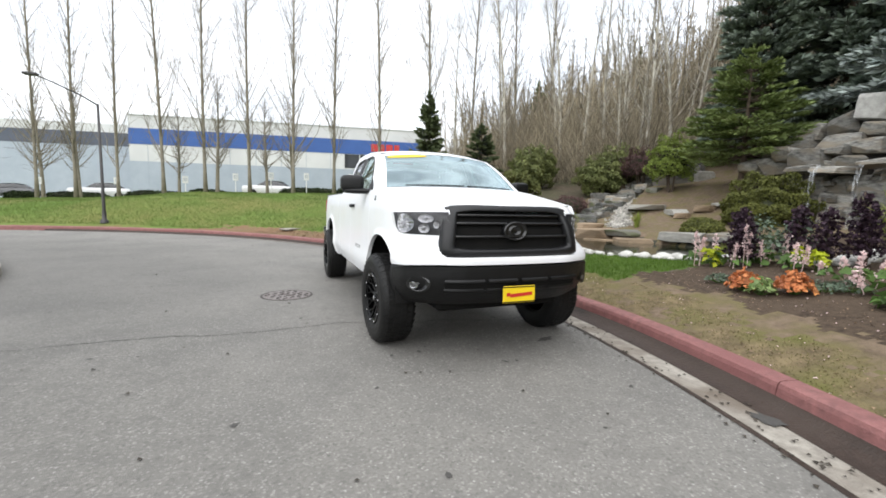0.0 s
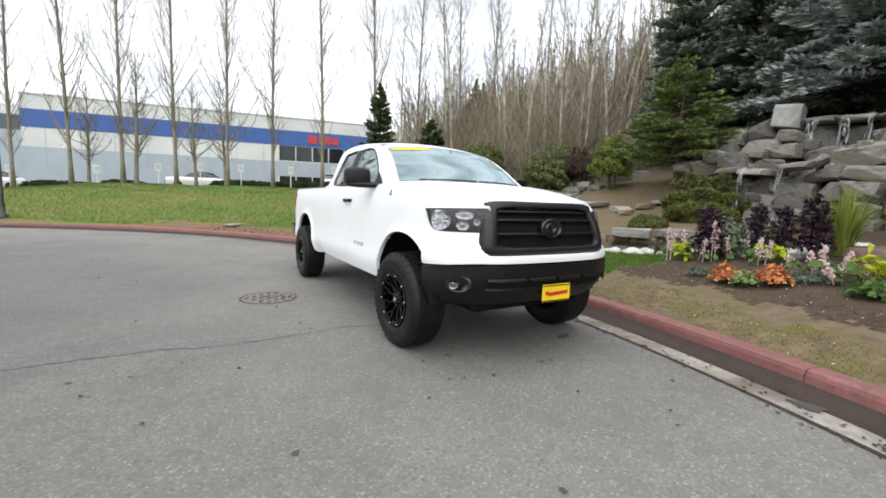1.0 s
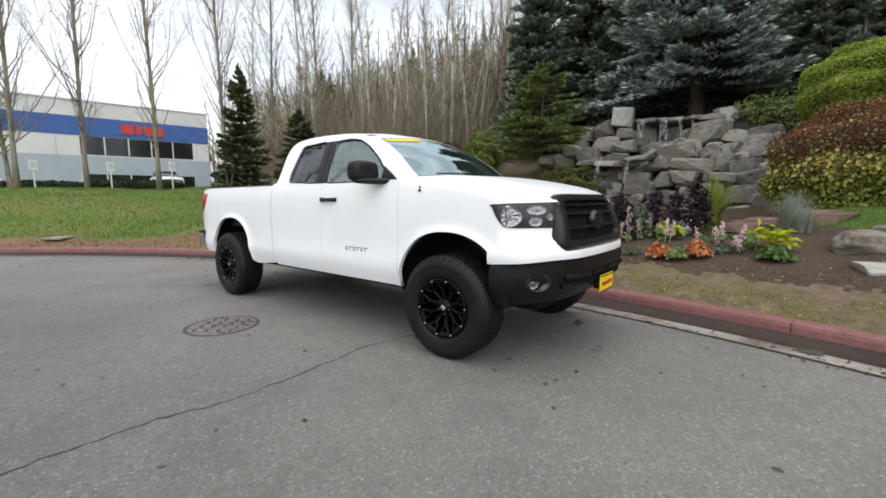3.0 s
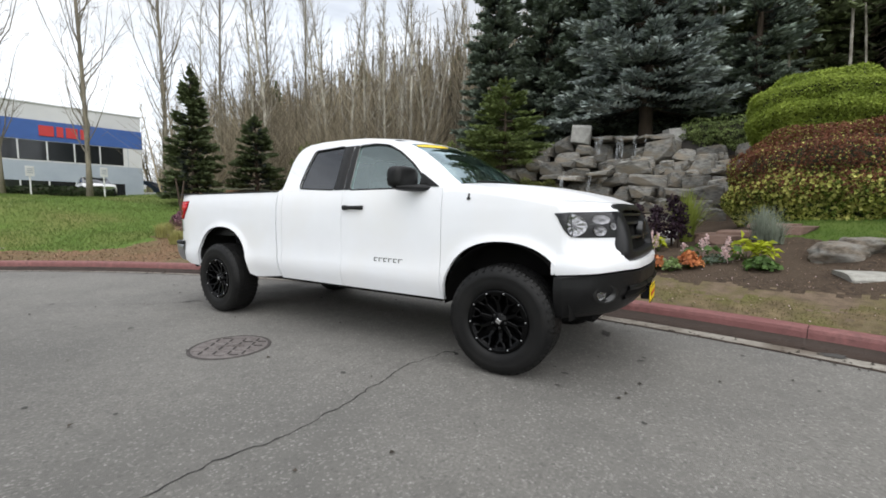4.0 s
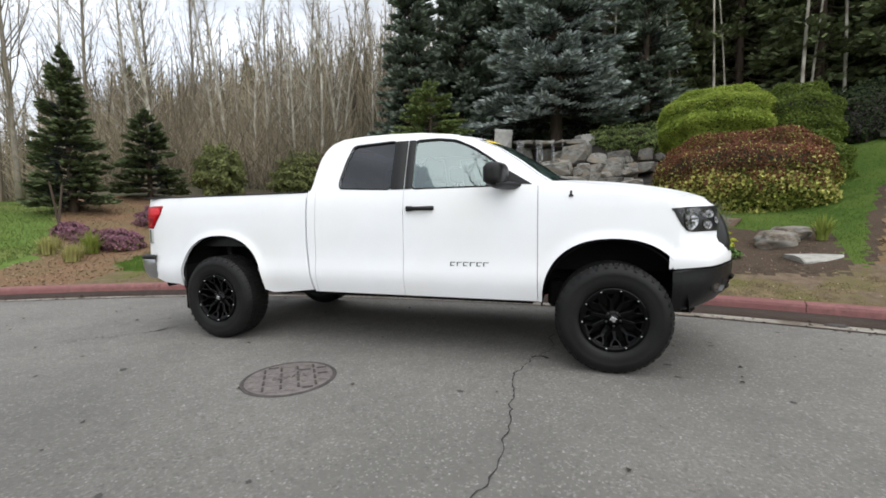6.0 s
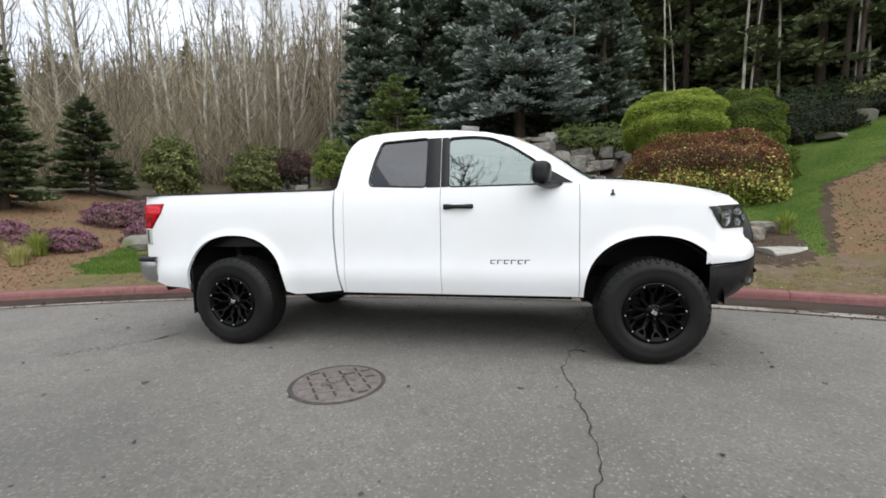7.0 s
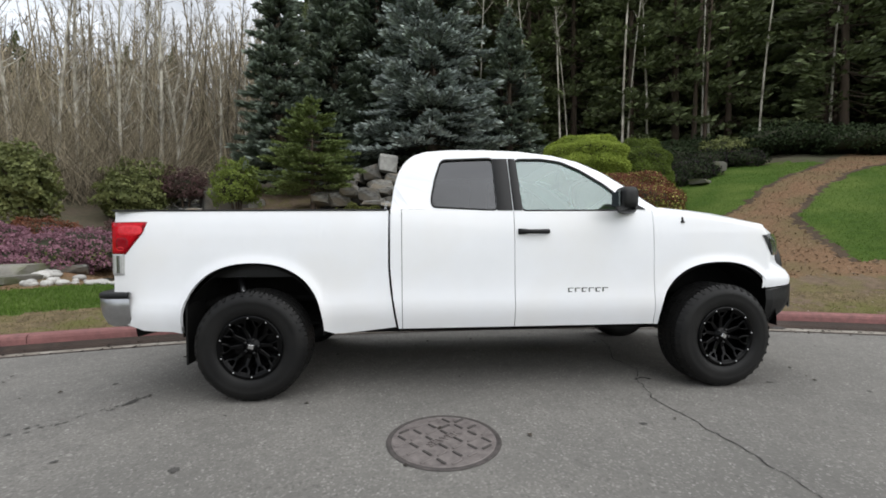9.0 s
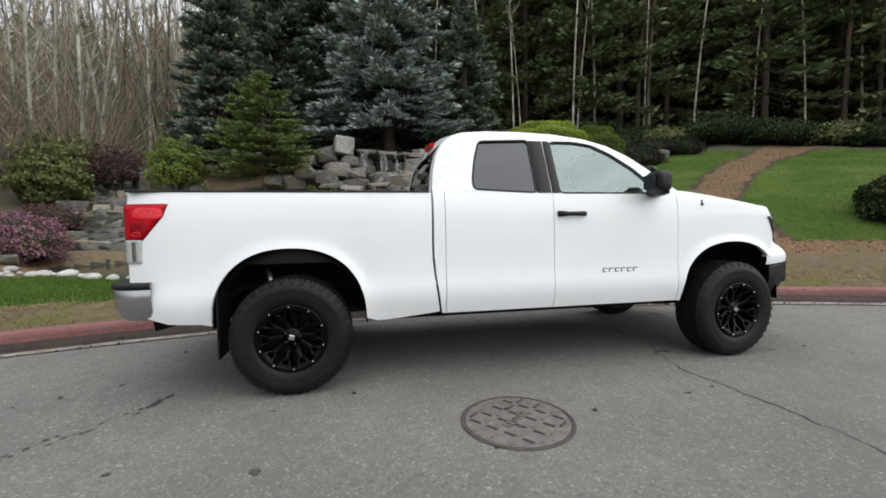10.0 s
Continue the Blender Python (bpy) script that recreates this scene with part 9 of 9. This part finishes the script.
build_street_lamp(-7.35, 17.35)


def build_sign(x, y, h=1.5):
    T = empty("parking_sign", pose(x, y, hz(x, y), 0, 0, 10), "small white parking sign on a post", "sign", "parking signs")
    bm = bmesh.new()
    add_box(bm, -0.03, 0.03, -0.03, 0.03, -0.2, h, 0.005, 1)
    part("post", bm, M_WHITE, T)
    bm = bmesh.new()
    add_box(bm, -0.2, 0.2, -0.05, -0.03, h - 0.15, h + 0.4, 0.01, 1)
    part("panel", bm, M_WHITE, T)
    bm = bmesh.new()
    for k in range(3):
        add_box(bm, -0.13, 0.13, -0.056, -0.05, h + 0.02 + 0.1 * k, h + 0.06 + 0.1 * k)
    part("lettering_bar", bm, M_WALLGREY, T)


def by_view(px, D):
    u = (px - 784) / 746
    return -0.83 + D * (0.37 + u * 0.93), -3.84 + D * (0.93 - 0.37 * u)


for px in (72, 210, 330, 418, 480, 542, 620, 690):
    build_sign(*by_view(px, 33.5), 1.35)


def build_car(x, y, turn, paint, label):
    T = empty("parked_car", pose(x, y, hz(x, y), 0, 0, turn), label, "car", "cars in the parking place")
    rows = []
    for t, zl, zr, w in ((-2.2, 0.55, 0.75, 0.75), (-2.1, 0.35, 0.9, 0.85), (-1.2, 0.3, 0.98, 0.9), (0, 0.3, 0.98, 0.9), (1.4, 0.3, 1.0, 0.9), (2.1, 0.35, 0.95, 0.84), (2.2, 0.5, 0.8, 0.75)):
        rows.append([(t, -w, zl), (t, -w - 0.03, (zl + zr) / 2), (t, -w + 0.05, zr), (t, 0, zr + 0.04), (t, w - 0.05, zr), (t, w + 0.03, (zl + zr) / 2), (t, w, zl)])
    bm = bmesh.new()
    grid_mesh(bm, rows)
    part("body", bm, paint, T, smooth=True)
    bm = bmesh.new()
    grid_mesh(bm, [[(t, -w, z), (t, -w * 0.85, z + h), (t, 0, z + h + 0.03), (t, w * 0.85, z + h), (t, w, z)] for t, z, h, w in ((-1.0, 0.95, 0.02, 0.8), (-0.3, 0.98, 0.42, 0.78), (0.7, 0.98, 0.46, 0.78), (1.3, 0.98, 0.36, 0.78), (1.8, 0.97, 0.02, 0.78))])
    part("cabin", bm, M_WINDARK, T, smooth=True)
    bm = bmesh.new()
    grid_mesh(bm, [[(t, -0.66, z), (t, 0, z + 0.04), (t, 0.66, z)] for t, z in ((-0.35, 1.40), (0.2, 1.45), (0.8, 1.46), (1.3, 1.38))])
    part("roof", bm, paint, T, smooth=True)
    for wx in (-1.35, 1.35):
        for wy in (-0.85, 0.85):
            bm = bmesh.new()
            add_lathe(bm, [(-0.1, 0.05), (-0.1, 0.3), (-0.06, 0.33), (0.06, 0.33), (0.1, 0.3), (0.1, 0.05)], (wx, wy, 0.33), 18, "y")
            part("wheel", bm, M_RUBBER, T, smooth=True)


M_CARWHITE = mat("white_car_paint", (0.7, 0.7, 0.7), (0.66, 0.66, 0.66), scale=2, rough=0.3, coat=0.6)
M_CARDARK = mat("dark_car_paint", (0.04, 0.045, 0.05), (0.03, 0.033, 0.037), scale=2, rough=0.3, coat=0.6)
build_car(*by_view(475, 39), 5, M_CARWHITE, "white saloon parked beyond the berm")
build_car(*by_view(180, 38), 12, M_CARWHITE, "white saloon parked beyond the berm")
build_car(*by_view(15, 38), 10, M_CARDARK, "dark hatchback parked beyond the berm")
build_car(*by_view(690, 40), 80, M_CARWHITE, "white saloon parked near the warehouse")
for i, (a, b) in enumerate(((20, 60), (88, 190), (230, 330), (340, 400), (500, 600), (600, 700))):
    x0, y0 = by_view(a, 35.5)
    x1, y1 = by_view(b, 35.5)
    bush("hedge", (x0 + x1) / 2, (y0 + y1) / 2, hz((x0 + x1) / 2, (y0 + y1) / 2) + 0.22, math.hypot(x1 - x0, y1 - y0) / 2, 0.7, 0.42, [(L_HEDGE, 3000, 0.14, 0.0, 1.2, "leaf_cover")], 600 + i, "low dark clipped hedge before the parking place", "hedge", turn=math.degrees(math.atan2(y1 - y0, x1 - x0)), group="hedges by the parking place", core=0.9, power=4.0, low=-0.9)

# utility lid in the verge
bm = bmesh.new()
add_box(bm, -0.35, 0.35, -0.25, 0.25, 0.0, 0.06, 0.02)
o = tagged(ob_of("utility_hatch", bm, M_CONCRETE), "flat concrete utility hatch in the verge", "utility hatch")
vx, vy = xy_of(41, 1.3)
o.matrix_world = pose(vx, vy, hz(vx, vy) - 0.01, 0, 0, 40)
